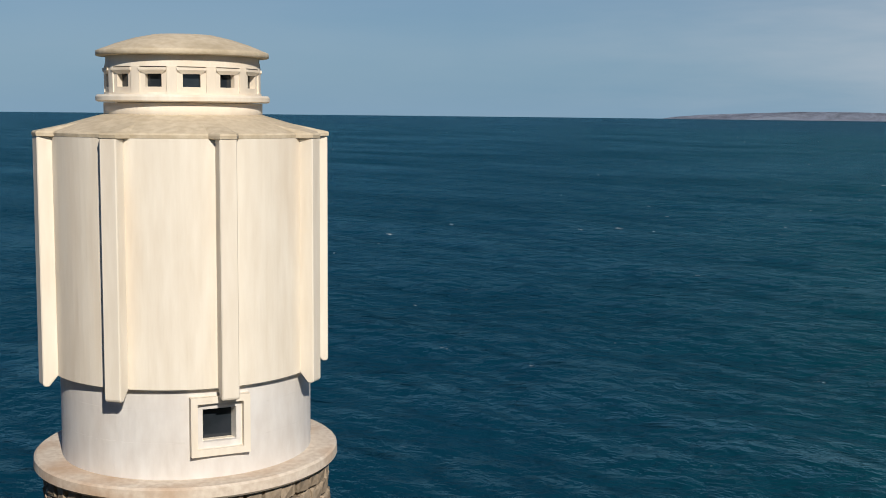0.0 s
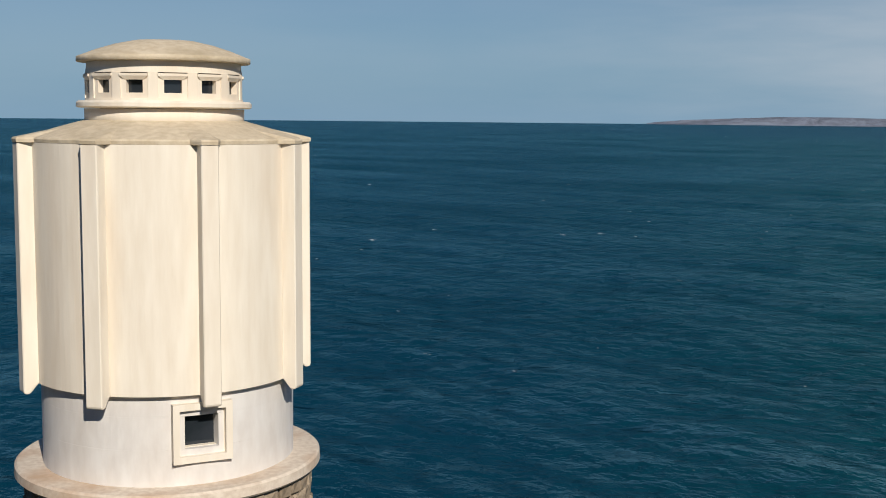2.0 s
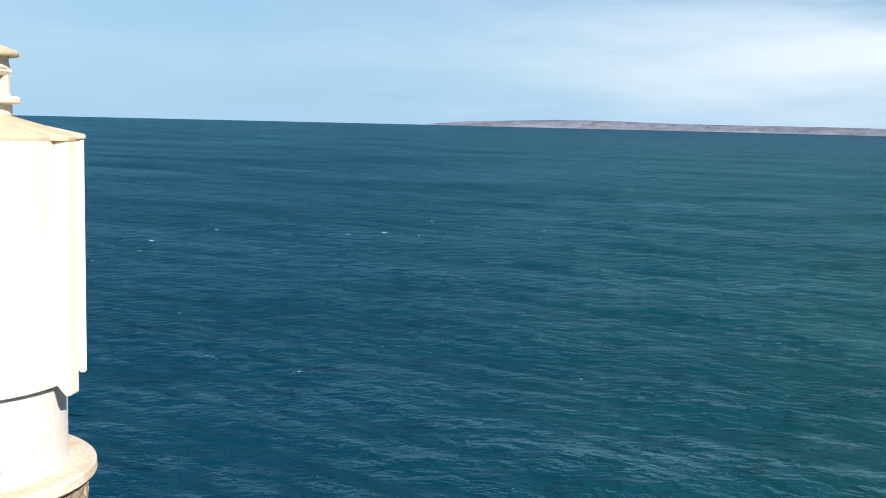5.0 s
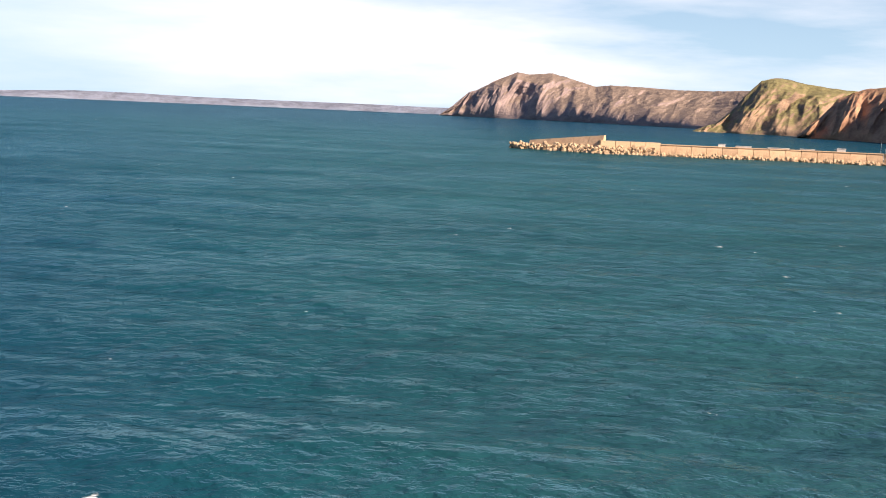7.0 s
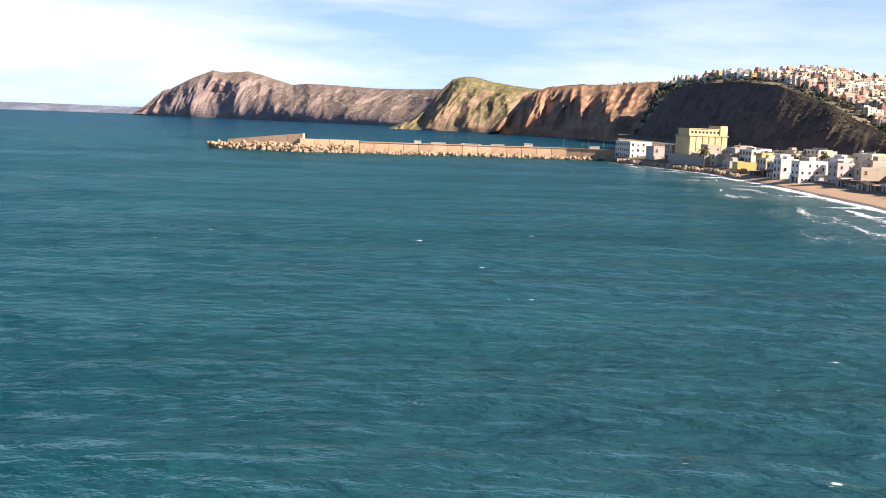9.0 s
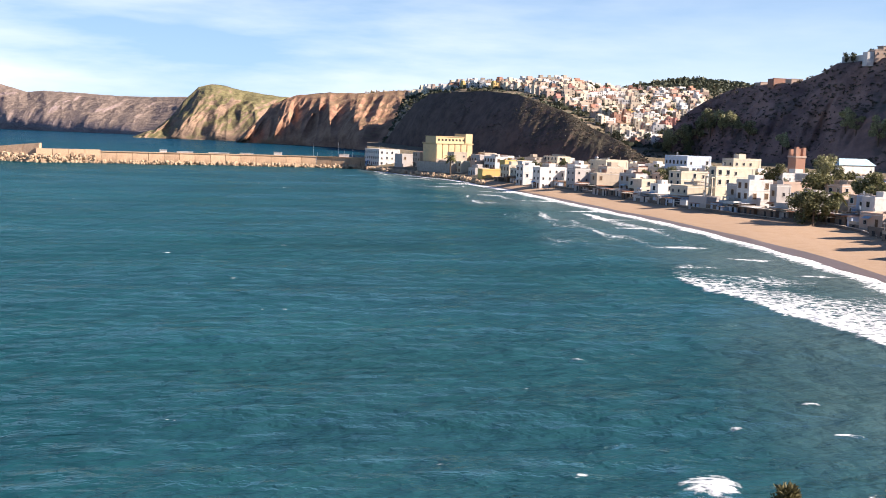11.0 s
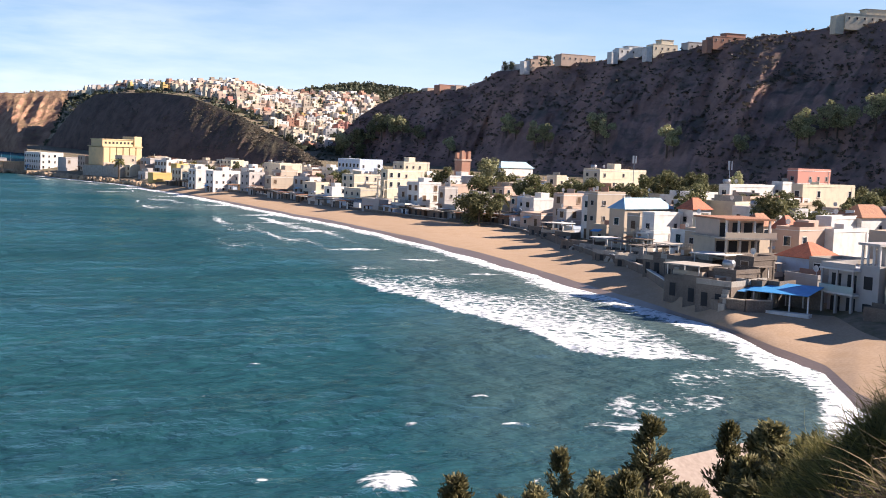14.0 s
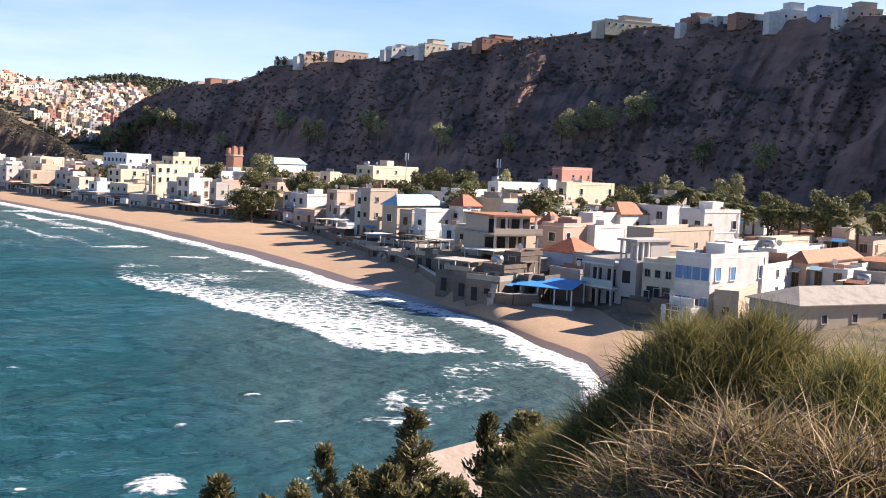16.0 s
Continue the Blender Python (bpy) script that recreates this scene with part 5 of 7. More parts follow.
def balcony_house():
    """A grey concrete beach house: pillars below, a deep balcony, and a taller stair tower with an open loggia."""
    root = thing("house", Matrix.Translation(P(-96.5, 162, 1.9)) @ pose(0, 0, 0, 0, 0, -138), "grey concrete house with deep balconies and a loggia above the beach", "house", "houses along the bay")

    def piece(name, mat, *spans, label=""):
        bm = bmesh.new()
        for q in spans:
            box(bm, *q)
        return part(name, bm, mat, root, label)

    piece("wall", GREY, (-5.6, 0, 1.4, 7.0, -0.6, 6.2))
    piece("floor_slab", WHITE, (-5.8, 0.15, -0.25, 1.4, 2.95, 3.2))
    piece("parapet", PALE_GREEN, (-5.75, 0.1, -0.2, -0.08, 3.2, 4.15), (-5.75, -5.63, -0.08, 1.4, 3.2, 4.15), label="pale green balcony parapet")
    piece("roof_slab", WHITE, (-5.8, 0.15, -0.3, 7.0, 6.2, 6.42))
    piece("roof_parapet", GREY, (-5.7, 0.0, 0.0, 0.15, 6.42, 7.1), (-5.7, -5.55, 0.15, 6.8, 6.42, 7.1))
    for x in (-5.5, -2.9, -0.25):
        piece("pillar", GREY, (x - 0.17, x + 0.17, -0.1, 0.24, -0.6, 2.95))
        piece("column", GREY, (x - 0.13, x + 0.13, -0.05, 0.2, 3.2, 6.2))
    for x0, x1 in ((-5.0, -3.4), (-2.3, -0.8)):
        piece("garage_door", DARK, (x0, x1, 1.36, 1.41, -0.3, 2.5))
        piece("doorway", DARK, (x0, x1, 1.36, 1.41, 3.25, 5.6))
    # the stair tower on the landward side
    piece("tower_wall", GREY, (0.0, 3.2, 1.0, 8.0, -0.6, 7.2))
    piece("tower_slab", GREY, (-0.2, 3.4, 0.6, 8.2, 9.8, 10.1))
    piece("tower_back", GREY, (0.1, 3.1, 4.0, 8.0, 7.2, 9.8))
    for x in (0.15, 1.1, 2.05, 3.0):
        piece("loggia_column", WHITE, (x - 0.12, x + 0.12, 1.05, 1.3, 7.2, 9.8))
    for y in (2.2, 3.4):
        piece("side_column", WHITE, (2.92, 3.16, y, y + 0.24, 7.2, 9.8))
    for z in (0.4, 4.0):
        piece("window", DARK, (0.8, 2.2, 0.95, 1.02, z, z + 1.7))


PALE_GREEN = paint("pale_green_render", (0.42, 0.52, 0.48))
balcony_house()


def low_hall():
    az, d = -105.30, 138
    base = ground_z(az, d) - 0.4
    eave = 7.12 - base
    root = thing("house", Matrix.Translation(P(az, d, base)) @ pose(0, 0, 0, 0, 0, -149), "low plastered hall with a grey hip roof", "house", "houses along the bay")
    bm = bmesh.new()
    box(bm, -8.0, 0, 0, 30, -0.5, eave - 0.12)
    part("wall", bm, BEIGE, root)
    bm = bmesh.new()
    hip_roof(bm, -8.0, 0, 0, 30, eave, 1.7, 0.4)
    part("roof", bm, CONCRETE, root, "grey rendered hip roof")
    for x in (-5.8, -2.2):
        put_window("small", root, pose(x, -0.001, eave - 2.2))
    for y in (4.0, 9.0, 14.0):
        put_window("small", root, pose(0.001, y, eave - 2.2, 0, 0, 90))


low_hall()


def beach_pavilion():
    az, d = -94.6, 160.0
    root = thing("beach_pavilion", Matrix.Translation(P(az, d, 2.0)) @ pose(0, 0, 0, 0, 0, 66 - 180), "open beach cafe under a bright blue sheet roof", "pavilion")
    w, dd = 13.0, 5.5
    bm = bmesh.new()
    for x0, x1, dz in ((-w, -w * 0.66, -0.25), (-w * 0.66 + 0.03, 0, 0.0)):
        p = [(x0, -0.6, 2.65 + dz), (x1, -0.6, 2.65 + dz), (x1, dd, 3.45 + dz * 0.4), (x0, dd, 3.45 + dz * 0.4)]
        v = [bm.verts.new(c) for c in p] + [bm.verts.new((x, y, z + 0.07)) for x, y, z in p]
        for f in ((3, 2, 1, 0), (4, 5, 6, 7), (0, 1, 5, 4), (1, 2, 6, 5), (2, 3, 7, 6), (3, 0, 4, 7)):
            bm.faces.new([v[i] for i in f])
    part("roof", bm, BLUE_SHEET, root, "bright blue sheet roof")
    for i in range(6):
        for y in (0.0, dd - 0.4):
            bm = bmesh.new()
            x = -w + 0.3 + (w - 0.5) * i / 5
            box(bm, x - 0.09, x + 0.09, y, y + 0.18, -0.3, 2.55 if y < 1 else 3.2)
            part("post", bm, WHITE, root)
    bm = bmesh.new()
    box(bm, -w * 0.68, 0.4, -1.0, 0.2, -0.6, 0.35)
    part("terrace", bm, WHITE, root, "pale terrace edge")
    # dark concrete colour here stands in for the shade under the roof
    bm = bmesh.new()
    box(bm, -w, 0, dd - 0.2, dd, -0.3, 3.0)
    part("back_wall", bm, STAINED, root)


beach_pavilion()


def sea_walls():
    """Low terrace walls between the sand and the houses."""
    for k in range(22):
        az = -66.5 - k * 1.2
        az2 = az - 1.2
        p, q = P(az, house_line(az) - 0.5), P(az2, house_line(az2) - 0.5)
        run = q - p
        ang = math.degrees(math.atan2(run.y, run.x))
        L, h = run.length, hrand.uniform(0.7, 1.3) if az > -81 else hrand.uniform(1.3, 2.3)
        wall = thing("wall_terrace", Matrix.Translation((p.x, p.y, 1.7)) @ pose(0, 0, 0, 0, 0, ang), "rough concrete terrace wall along the sand", "wall", "terrace walls", "structure")
        bm = bmesh.new()
        box(bm, 0.02, L - 0.02, -0.25, 0.25, -0.8, h, 0.03)
        part("body", bm, STAINED, wall)
        bm = bmesh.new()
        box(bm, 0.02, L - 0.02, -0.32, 0.32, h + 0.003, h + 0.14)
        part("coping", bm, hrand.choice((WHITE, BEIGE, CONCRETE, STAINED)), wall)


sea_walls()


def beach_terrace(az, off, w, dd, h, canopy):
    """A raised terrace of stained concrete with a parapet, some with a canopy on posts, and steps to the sand."""
    d = house_line(az) + off
    base = ground_z(az, d)
    root = thing("beach_terrace", Matrix.Translation(P(az, d, base)) @ pose(0, 0, 0, 0, 0, -128 + hrand.uniform(-7, 7)), "stained concrete terrace with parapet above the sand", "terrace", "beach terraces")
    bm = bmesh.new()
    box(bm, -w, 0, 0, dd, -1.2, h)
    part("platform", bm, STAINED, root)
    bm = bmesh.new()
    box(bm, -w, 0, 0, 0.18, h + 0.003, h + 0.75)
    box(bm, -0.18, 0, 0.19, dd, h + 0.003, h + 0.75)
    part("parapet", bm, hrand.choice((STAINED, STAINED, CONCRETE, BEIGE)), root)
    for x in (-w * 0.75, -w * 0.35):
        bm = bmesh.new()
        box(bm, x - 0.5, x + 0.5, -0.04, 0.02, -0.2, min(1.7, h - 0.2))
        part("opening", bm, DARK, root)
    bm = bmesh.new()
    for s in range(4):
        box(bm, -w * 0.12 - 0.5, -w * 0.12 + 0.5, -1.2 + 0.3 * s, -0.05, -0.6, h * 0.22 * (s + 1))
    part("steps", bm, CONCRETE, root)
    if canopy:
        z = h + 2.3
        for x in (-w + 0.25, -0.35):
            for y in (0.35, dd - 0.35):
                bm = bmesh.new()
                box(bm, x - 0.07, x + 0.07, y - 0.07, y + 0.07, h, z)
                part("post", bm, WHITE, root)
        bm = bmesh.new()
        box(bm, -w - 0.2, 0.2, -0.3, dd + 0.1, z, z + 0.13)
        part("canopy", bm, hrand.choice((ROOFTOP, WHITE, STAINED, CONCRETE)), root)


for k in range(44):
    baz = -79.8 - k * 0.3 - hrand.uniform(0, 0.15)
    beach_terrace(baz, hrand.uniform(0.5, 20.0) if baz < -86 else hrand.uniform(0.5, 14.0), hrand.uniform(3.2, 6.5), hrand.uniform(3.0, 5.0), hrand.uniform(1.3, 2.9) if baz < -87.5 else hrand.uniform(0.5, 1.3), hrand.random() < (0.4 if baz < -87.5 else 0.2))
for baz, boff in ((-89.6, 4.0), (-90.3, 2.0), (-91.0, 1.5), (-91.8, 4.0), (-92.4, 3.0), (-90.7, 9.0), (-89.9, 12.0), (-93.2, 3.0)):
    beach_terrace(baz, boff, 5.5, 4.5, 2.8, False)


def beach_sheds():
    """Dark timber cabins and lean-tos in front of the houses."""
    for k in range(110):
        az = hrand.uniform(-80.5, -63.5)
        d = house_line(az) + hrand.uniform(-1.0, 6)
        w, dd, h = hrand.uniform(2.5, 6.0), hrand.uniform(2.5, 4.5), hrand.uniform(1.9, 2.9)
        root = thing("beach_cabin", Matrix.Translation(P(az, d, ground_z(az, d) - 0.1)) @ pose(0, 0, 0, 0, 0, 50 - 180 + hrand.uniform(-8, 8)), "weathered beach cabin with a lean-to roof", "cabin", "beach cabins")
        bm = bmesh.new()
        box(bm, -w, 0, 0, dd, -0.5, h)
        part("wall", bm, hrand.choice((BROWN_WOOD, STAINED, STAINED, GREY, BLUEW)), root)
        bm = bmesh.new()
        box(bm, -w - 0.3, 0.3, -0.9, dd + 0.2, h + 0.005, h + 0.1)
        part("roof", bm, hrand.choice((ROOFTOP, WHITE, TILE_OLD, STAINED)), root)
        bm = bmesh.new()
        box(bm, -w * 0.6, -w * 0.6 + 0.9, -0.04, 0.02, 0, 2.0)
        part("door", bm, DARK, root)


beach_sheds()


# ---- harbour ----
def silo():
    root = thing("grain_silo", Matrix.Translation(P(-62.45, 655, 3.6)) @ pose(0, 0, 0, 0, 0, 155 - 180), "cream grain silo with ribbed bins and a head house", "silo")
    w = 25.0
    for i in range(6):
        bm = bmesh.new()
        x0 = -w + w * i / 6
        box(bm, x0 + 0.04, x0 + w / 6 - 0.04, 0, 13, 4.0, 13.8, 0.35)
        part("bin", bm, SILO, root)
        bm = bmesh.new()
        box(bm, x0 + 0.9, x0 + w / 6 - 0.9, -0.05, 12, -0.5, 4.0)
        part("pier", bm, SILO, root)
    bm = bmesh.new()
    box(bm, -w + 0.3, -0.3, 0.5, 12.5, -0.5, 4.0)
    part("base", bm, BEIGE, root)
    bm = bmesh.new()
    box(bm, -w - 0.3, 0.3, -0.3, 13.3, 13.8, 14.3)
    part("ledge", bm, SILO, root)
    bm = bmesh.new()
    box(bm, -w + 0.4, -4.8, 1.2, 11, 14.3, 17.6)
    gal = part("gallery", bm, SILO, root)
    for i in range(9):
        bm = bmesh.new()
        x = -w + 1.8 + 2.4 * i
        box(bm, x, x + 1.3, 1.15, 1.25, 15.4, 16.5)
        part("window", bm, DARK, gal)
    bm = bmesh.new()
    box(bm, -w + 0.1, -4.5, 0.9, 11.3, 17.6, 18.0)
    part("roof", bm, SILO, root)
    bm = bmesh.new()
    box(bm, -4.8, 0.1, 0.6, 11, 14.3, 19.6, 0.1)
    part("head_house", bm, SILO, root)


silo()


def rock_mesh(seed, s):
    r = random.Random(seed)
    bm = bmesh.new()
    bmesh.ops.create_icosphere(bm, subdivisions=1, radius=1)
    for v in bm.verts:
        v.co *= r.uniform(0.7, 1.15)
        v.co = Vector((v.co.x * s, v.co.y * s * r.uniform(0.8, 1), v.co.z * s * 0.75))
    return finish("rock", bm, ROCK)


ROCKS = [rock_mesh(k, 1.0) for k in range(6)]
BRK = [(-37.5, 700), (-38.4, 692), (-39.7, 684), (-41.9, 672), (-44.3, 680), (-48.2, 690), (-51.5, 704), (-54.8, 716), (-58.0, 712)]


def breakwater():
    root = thing("breakwater", Matrix.Identity(4), "long stone breakwater with a rock mound at its head", "breakwater", kind="structure")
    rr = random.Random(5)

    def at(az):
        return float(lerp_list(az, BRK, 1))

    # blocks of the parapet wall
    az = -38.3
    n = 0
    while az > -57.9:
        step = 0.72
        p, q = P(az, at(az) + 6), P(az - step, at(az - step) + 6)
        run = q - p
        head = az > -41.8
        mid = -44.5 < az <= -41.8
        z0 = 5.4 + (-38.3 - az) * 1.42 if head else 7.4 if mid else 6.3
        z1 = min(10.4, 5.4 + (-38.3 - az + step) * 1.42) if head else z0
        bm = bmesh.new()
        L = run.length - 0.25
        deep = 7 if head else 5
        lean = 4.6 if head else 0.5
        v = [bm.verts.new(c) for c in ((0, 0, -1), (L, 0, -1), (L, deep, -1), (0, deep, -1), (0, lean, z0), (L, lean, z1), (L, deep, z1), (0, deep, z0))]
        for f in ((0, 3, 2, 1), (4, 5, 6, 7), (0, 1, 5, 4), (1, 2, 6, 5), (2, 3, 7, 6), (3, 0, 4, 7)):
            bm.faces.new([v[i] for i in f])
        b = part("wall_block", bm, QUAY, root)
        b.matrix_basis = Matrix.Translation((p.x, p.y, 0)) @ pose(0, 0, 0, 0, 0, math.degrees(math.atan2(run.y, run.x)))
        if not head and not mid:
            bm = bmesh.new()
            box(bm, 0, L + 0.2, 0.0, 1.4, z0 + 0.003, z0 + 0.5)
            c = part("coping", bm, QUAY, b)
        az -= step
        n += 1
    # head: a stub end of the wall
    for k in range(290):
        az = rr.uniform(-47.5, -37.45) if k < 230 else rr.uniform(-57.8, -47.5)
        thick = 7.0 if az > -44.5 else 2.5
        o = rr.uniform(-1.0, thick)
        z = max(0.0, o * (0.5 if az > -44.5 else 0.3) + rr.uniform(-0.4, 0.6))
        if az > -38.4:
            o, z = rr.uniform(-2, 12), rr.uniform(0, 3.5)
        s = rr.uniform(1.2, 2.5) if az > -44.5 else rr.uniform(0.7, 1.3)
        share("rock", ROCKS[k % 6], root, Matrix.Translation(P(az, at(az) + o, z)) @ pose(0, 0, 0, rr.uniform(0, 90), rr.uniform(0, 90), rr.uniform(0, 360)) @ Matrix.Scale(s, 4))
    # the rest of the mound and the rocks at the foot of the quay
    vs, fs = [], []
    src = ROCKS[0]
    co = [v.co.copy() for v in src.vertices]
    tri = [tuple(p.vertices) for p in src.polygons]
    for k in range(900):
        if k < 500:
            az = rr.uniform(-57.8, -37.5)
            q = P(az, at(az) + rr.uniform(-2, 5), rr.uniform(-0.4, 1.6 if az < -44.5 else 3.4))
        else:
            az = rr.uniform(-63.0, -57.4)
            q = P(az, shore(az) + rr.uniform(-2, 6), rr.uniform(-0.2, 1.7))
        m = Matrix.Translation(q) @ pose(0, 0, 0, rr.uniform(0, 90), rr.uniform(0, 90), rr.uniform(0, 360)) @ Matrix.Scale(rr.uniform(0.6, 1.5), 4)
        o = len(vs)
        vs += [m @ c for c in co]
        fs += [tuple(i + o for i in t) for t in tri]
    tagged(sheet("rocks", vs, fs, ROCK, False), "brown rocks heaped at the foot of the quay", "rocks", kind="stuff")
    # small white huts and stores along the wall
    for az, w, h in ((-47.6, 4, 2.2), (-48.6, 9, 1.5), (-50.2, 12, 1.3), (-51.5, 8, 1.4), (-53.0, 5, 2.5), (-56.2, 6, 2.4)):
        hut = thing("harbour_hut", Matrix.Translation(P(az, at(az) + 9, 5.9)) @ pose(0, 0, 0, 0, 0, az), "small white hut on the breakwater", "hut", "harbour huts")
        bm = bmesh.new()
        box(bm, -w / 2, w / 2, 0, 2, -0.5, h)
        part("wall", bm, WHITE, hut)
        bm = bmesh.new()
        box(bm, -w / 2 - 0.2, w / 2 + 0.2, -0.2, 2.2, h, h + 0.15)
        part("roof", bm, WHITE, hut)


breakwater()


def boat(az, d, L, mast):
    root = thing("boat", Matrix.Translation(P(az, d, 0.1)) @ pose(0, 0, 0, 0, 0, az + 80), "white fishing boat moored in the harbour", "boat", "harbour boats")
    bm = bmesh.new()
    n = 8
    top, low = [], []
    for i in range(n + 1):
        u = i / n
        w = 0.2 * L * (1 - (2 * u - 0.9) ** 2 * 0.8) if u < 0.95 else 0.02
        for s in (-1, 1):
            top.append(bm.verts.new((L * (u - 0.5), s * max(w, 0.02), 0.14 * L + 0.06 * L * u * u)))
            low.append(bm.verts.new((L * (u - 0.5) * 0.9, s * max(w, 0.02) * 0.6, -0.3)))
    for i in range(n):
        a = 2 * i
        bm.faces.new((top[a], top[a + 2], low[a + 2], low[a]))
        bm.faces.new((top[a + 1], low[a + 1], low[a + 3], top[a + 3]))
        bm.faces.new((top[a], top[a + 1], top[a + 3], top[a + 2]))
    part("hull", bm, WHITE, root)
    bm = bmesh.new()
    box(bm, -L * 0.3, 0, -L * 0.1, L * 0.1, 0.14 * L, 0.14 * L + 1.8, 0.1)
    part("cabin", bm, WHITE, root)
    bm = bmesh.new()
    tube(bm, (L * 0.05, 0, 0.1 * L), (L * 0.05, 0, mast), 0.12, 0.06)
    part("mast", bm, STEEL, root)


for az, d, L, mast in ((-54.7, 790, 11, 14), (-55.6, 800, 9, 8), (-55.9, 810, 10, 15), (-56.6, 830, 12, 10), (-57.2, 840, 9, 12), (-57.9, 800, 10, 14), (-56.2, 900, 10, 8), (-54.9, 850, 8, 7)):
    boat(az, d, L, mast)


def brick_tower():
    root = thing("brick_tower", Matrix.Translation(P(-77.8, 430, 4.0)) @ pose(0, 0, 0, 0, 0, 50 - 180), "red-brown brick tower with turrets above the roofs", "tower")
    bm = bmesh.new()
    box(bm, -2.1, 2.1, -2.1, 2.1, -0.5, 14.5, 0.1)
    part("shaft", bm, BRICKY, root)
    bm = bmesh.new()
    box(bm, -2.3, 2.3, -2.3, 2.3, 14.5, 15.1)
    part("ledge", bm, SALMON, root)
    for x, y, h in ((-1.5, -1.5, 17.4), (1.5, -1.5, 18.2), (1.5, 1.5, 18.0), (-1.5, 1.5, 17.6)):
        bm = bmesh.new()
        box(bm, x - 0.6, x + 0.6, y - 0.6, y + 0.6, 15.1, h)
        part("turret", bm, BRICKY, root)


brick_tower()


def antenna(az, d, z, h):
    root = thing("antenna_mast", Matrix.Translation(P(az, d, z)), "steel antenna mast with white panels", "antenna", "antenna masts")
    bm = bmesh.new()
    tube(bm, (0, 0, -0.5), (0, 0, h), 0.14, 0.08)
    part("pole", bm, STEEL, root)
    for i in range(3):
        bm = bmesh.new()
        a = radians(120 * i + 20)
        x, y = 0.5 * math.cos(a), 0.5 * math.sin(a)
        box(bm, x - 0.15, x + 0.15, y - 0.15, y + 0.15, h - 2.2, h)
        p = part("panel", bm, WHITE, root)
        bm = bmesh.new()
        tube(bm, (0, 0, h - 1.2), (x, y, h - 1.2), 0.05, 0.05, 4)
        part("bracket", bm, STEEL, p)


antenna(-86.1, 340, 5.0, 17.5)
antenna(-90.6, 300, 4.5, 17.5)


# ---- the hill towns ----
def hill_point(ob, nu, nv, back, a0, a1, az, v):
    """The place on a hill's own surface at a bearing and a share of its slope."""
    i = min(nu, max(0, round((az - a0) / (a1 - a0) * nu)))
    j = min(nv, max(0, round(v / (1 + back) * nv)))
    return ob.data.vertices[i * (nv + 1) + j].co


def on_big(az, v):
    return hill_point(BIG, 520, 110, 0.25, -70.6, -128.0, az, v)


def on_town(az, v):
    return hill_point(TOWNHILL, 200, 50, 0.1, TOWN_RIDGE[0][0], TOWN_RIDGE[-1][0], az, v)


def small_house(wall, w, d, storeys, kind, label):
    root = thing("house", Matrix.Identity(4), label, "house", "houses on the far hill")
    h = storeys * 3.0 + 0.4
    bm = bmesh.new()
    box(bm, -w / 2, w / 2, -d / 2, d / 2, -4, h)
    part("wall", bm, wall, root)
    bm = bmesh.new()
    box(bm, -w / 2 + 0.25, w / 2 - 0.25, -d / 2 + 0.25, d / 2 - 0.25, h + 0.004, h + 0.1)
    part("roof", bm, ROOFTOP, root)
    bm = bmesh.new()
    box(bm, -w / 2 + 0.5, -w / 2 + 3.2, -d / 2 + 1, d / 2 - 1.5, h + 0.1, h + 2.2)
    part("roof_room", bm, wall, root)
    f, p = WIN[kind]
    for s in range(storeys):
        for x in (-w * 0.28, w * 0.25):
            share("window", p, root, pose(x, -d / 2 - 0.03, s * 3.0 + 0.9) @ Matrix.Scale(1.35, 4))
        share("window", p, root, pose(w / 2 + 0.03, 0, s * 3.0 + 0.9, 0, 0, 90) @ Matrix.Scale(1.35, 4))
    return root


trand = random.Random(21)
KINDS = [small_house(*a) for a in (
    (WHITE, 9, 9, 2, "plain", "white flat-roofed house on the far hillside"), (CREAM, 10, 9, 3, "brown", "cream flat-roofed house on the far hillside"),
    (SALMON, 9, 10, 2, "plain", "salmon-coloured house on the far hillside"), (WHITE, 12, 10, 3, "plain", "white three-storey house on the far hillside"),
    (BEIGE, 9, 8, 2, "small", "beige house on the far hillside"), (BRICKY, 8, 9, 2, "small", "unplastered brick house on the far hillside"),
    (PINK, 9, 9, 3, "plain", "pink house on the far hillside"), (YELLOW, 9, 9, 2, "plain", "yellow house on the far hillside"))]


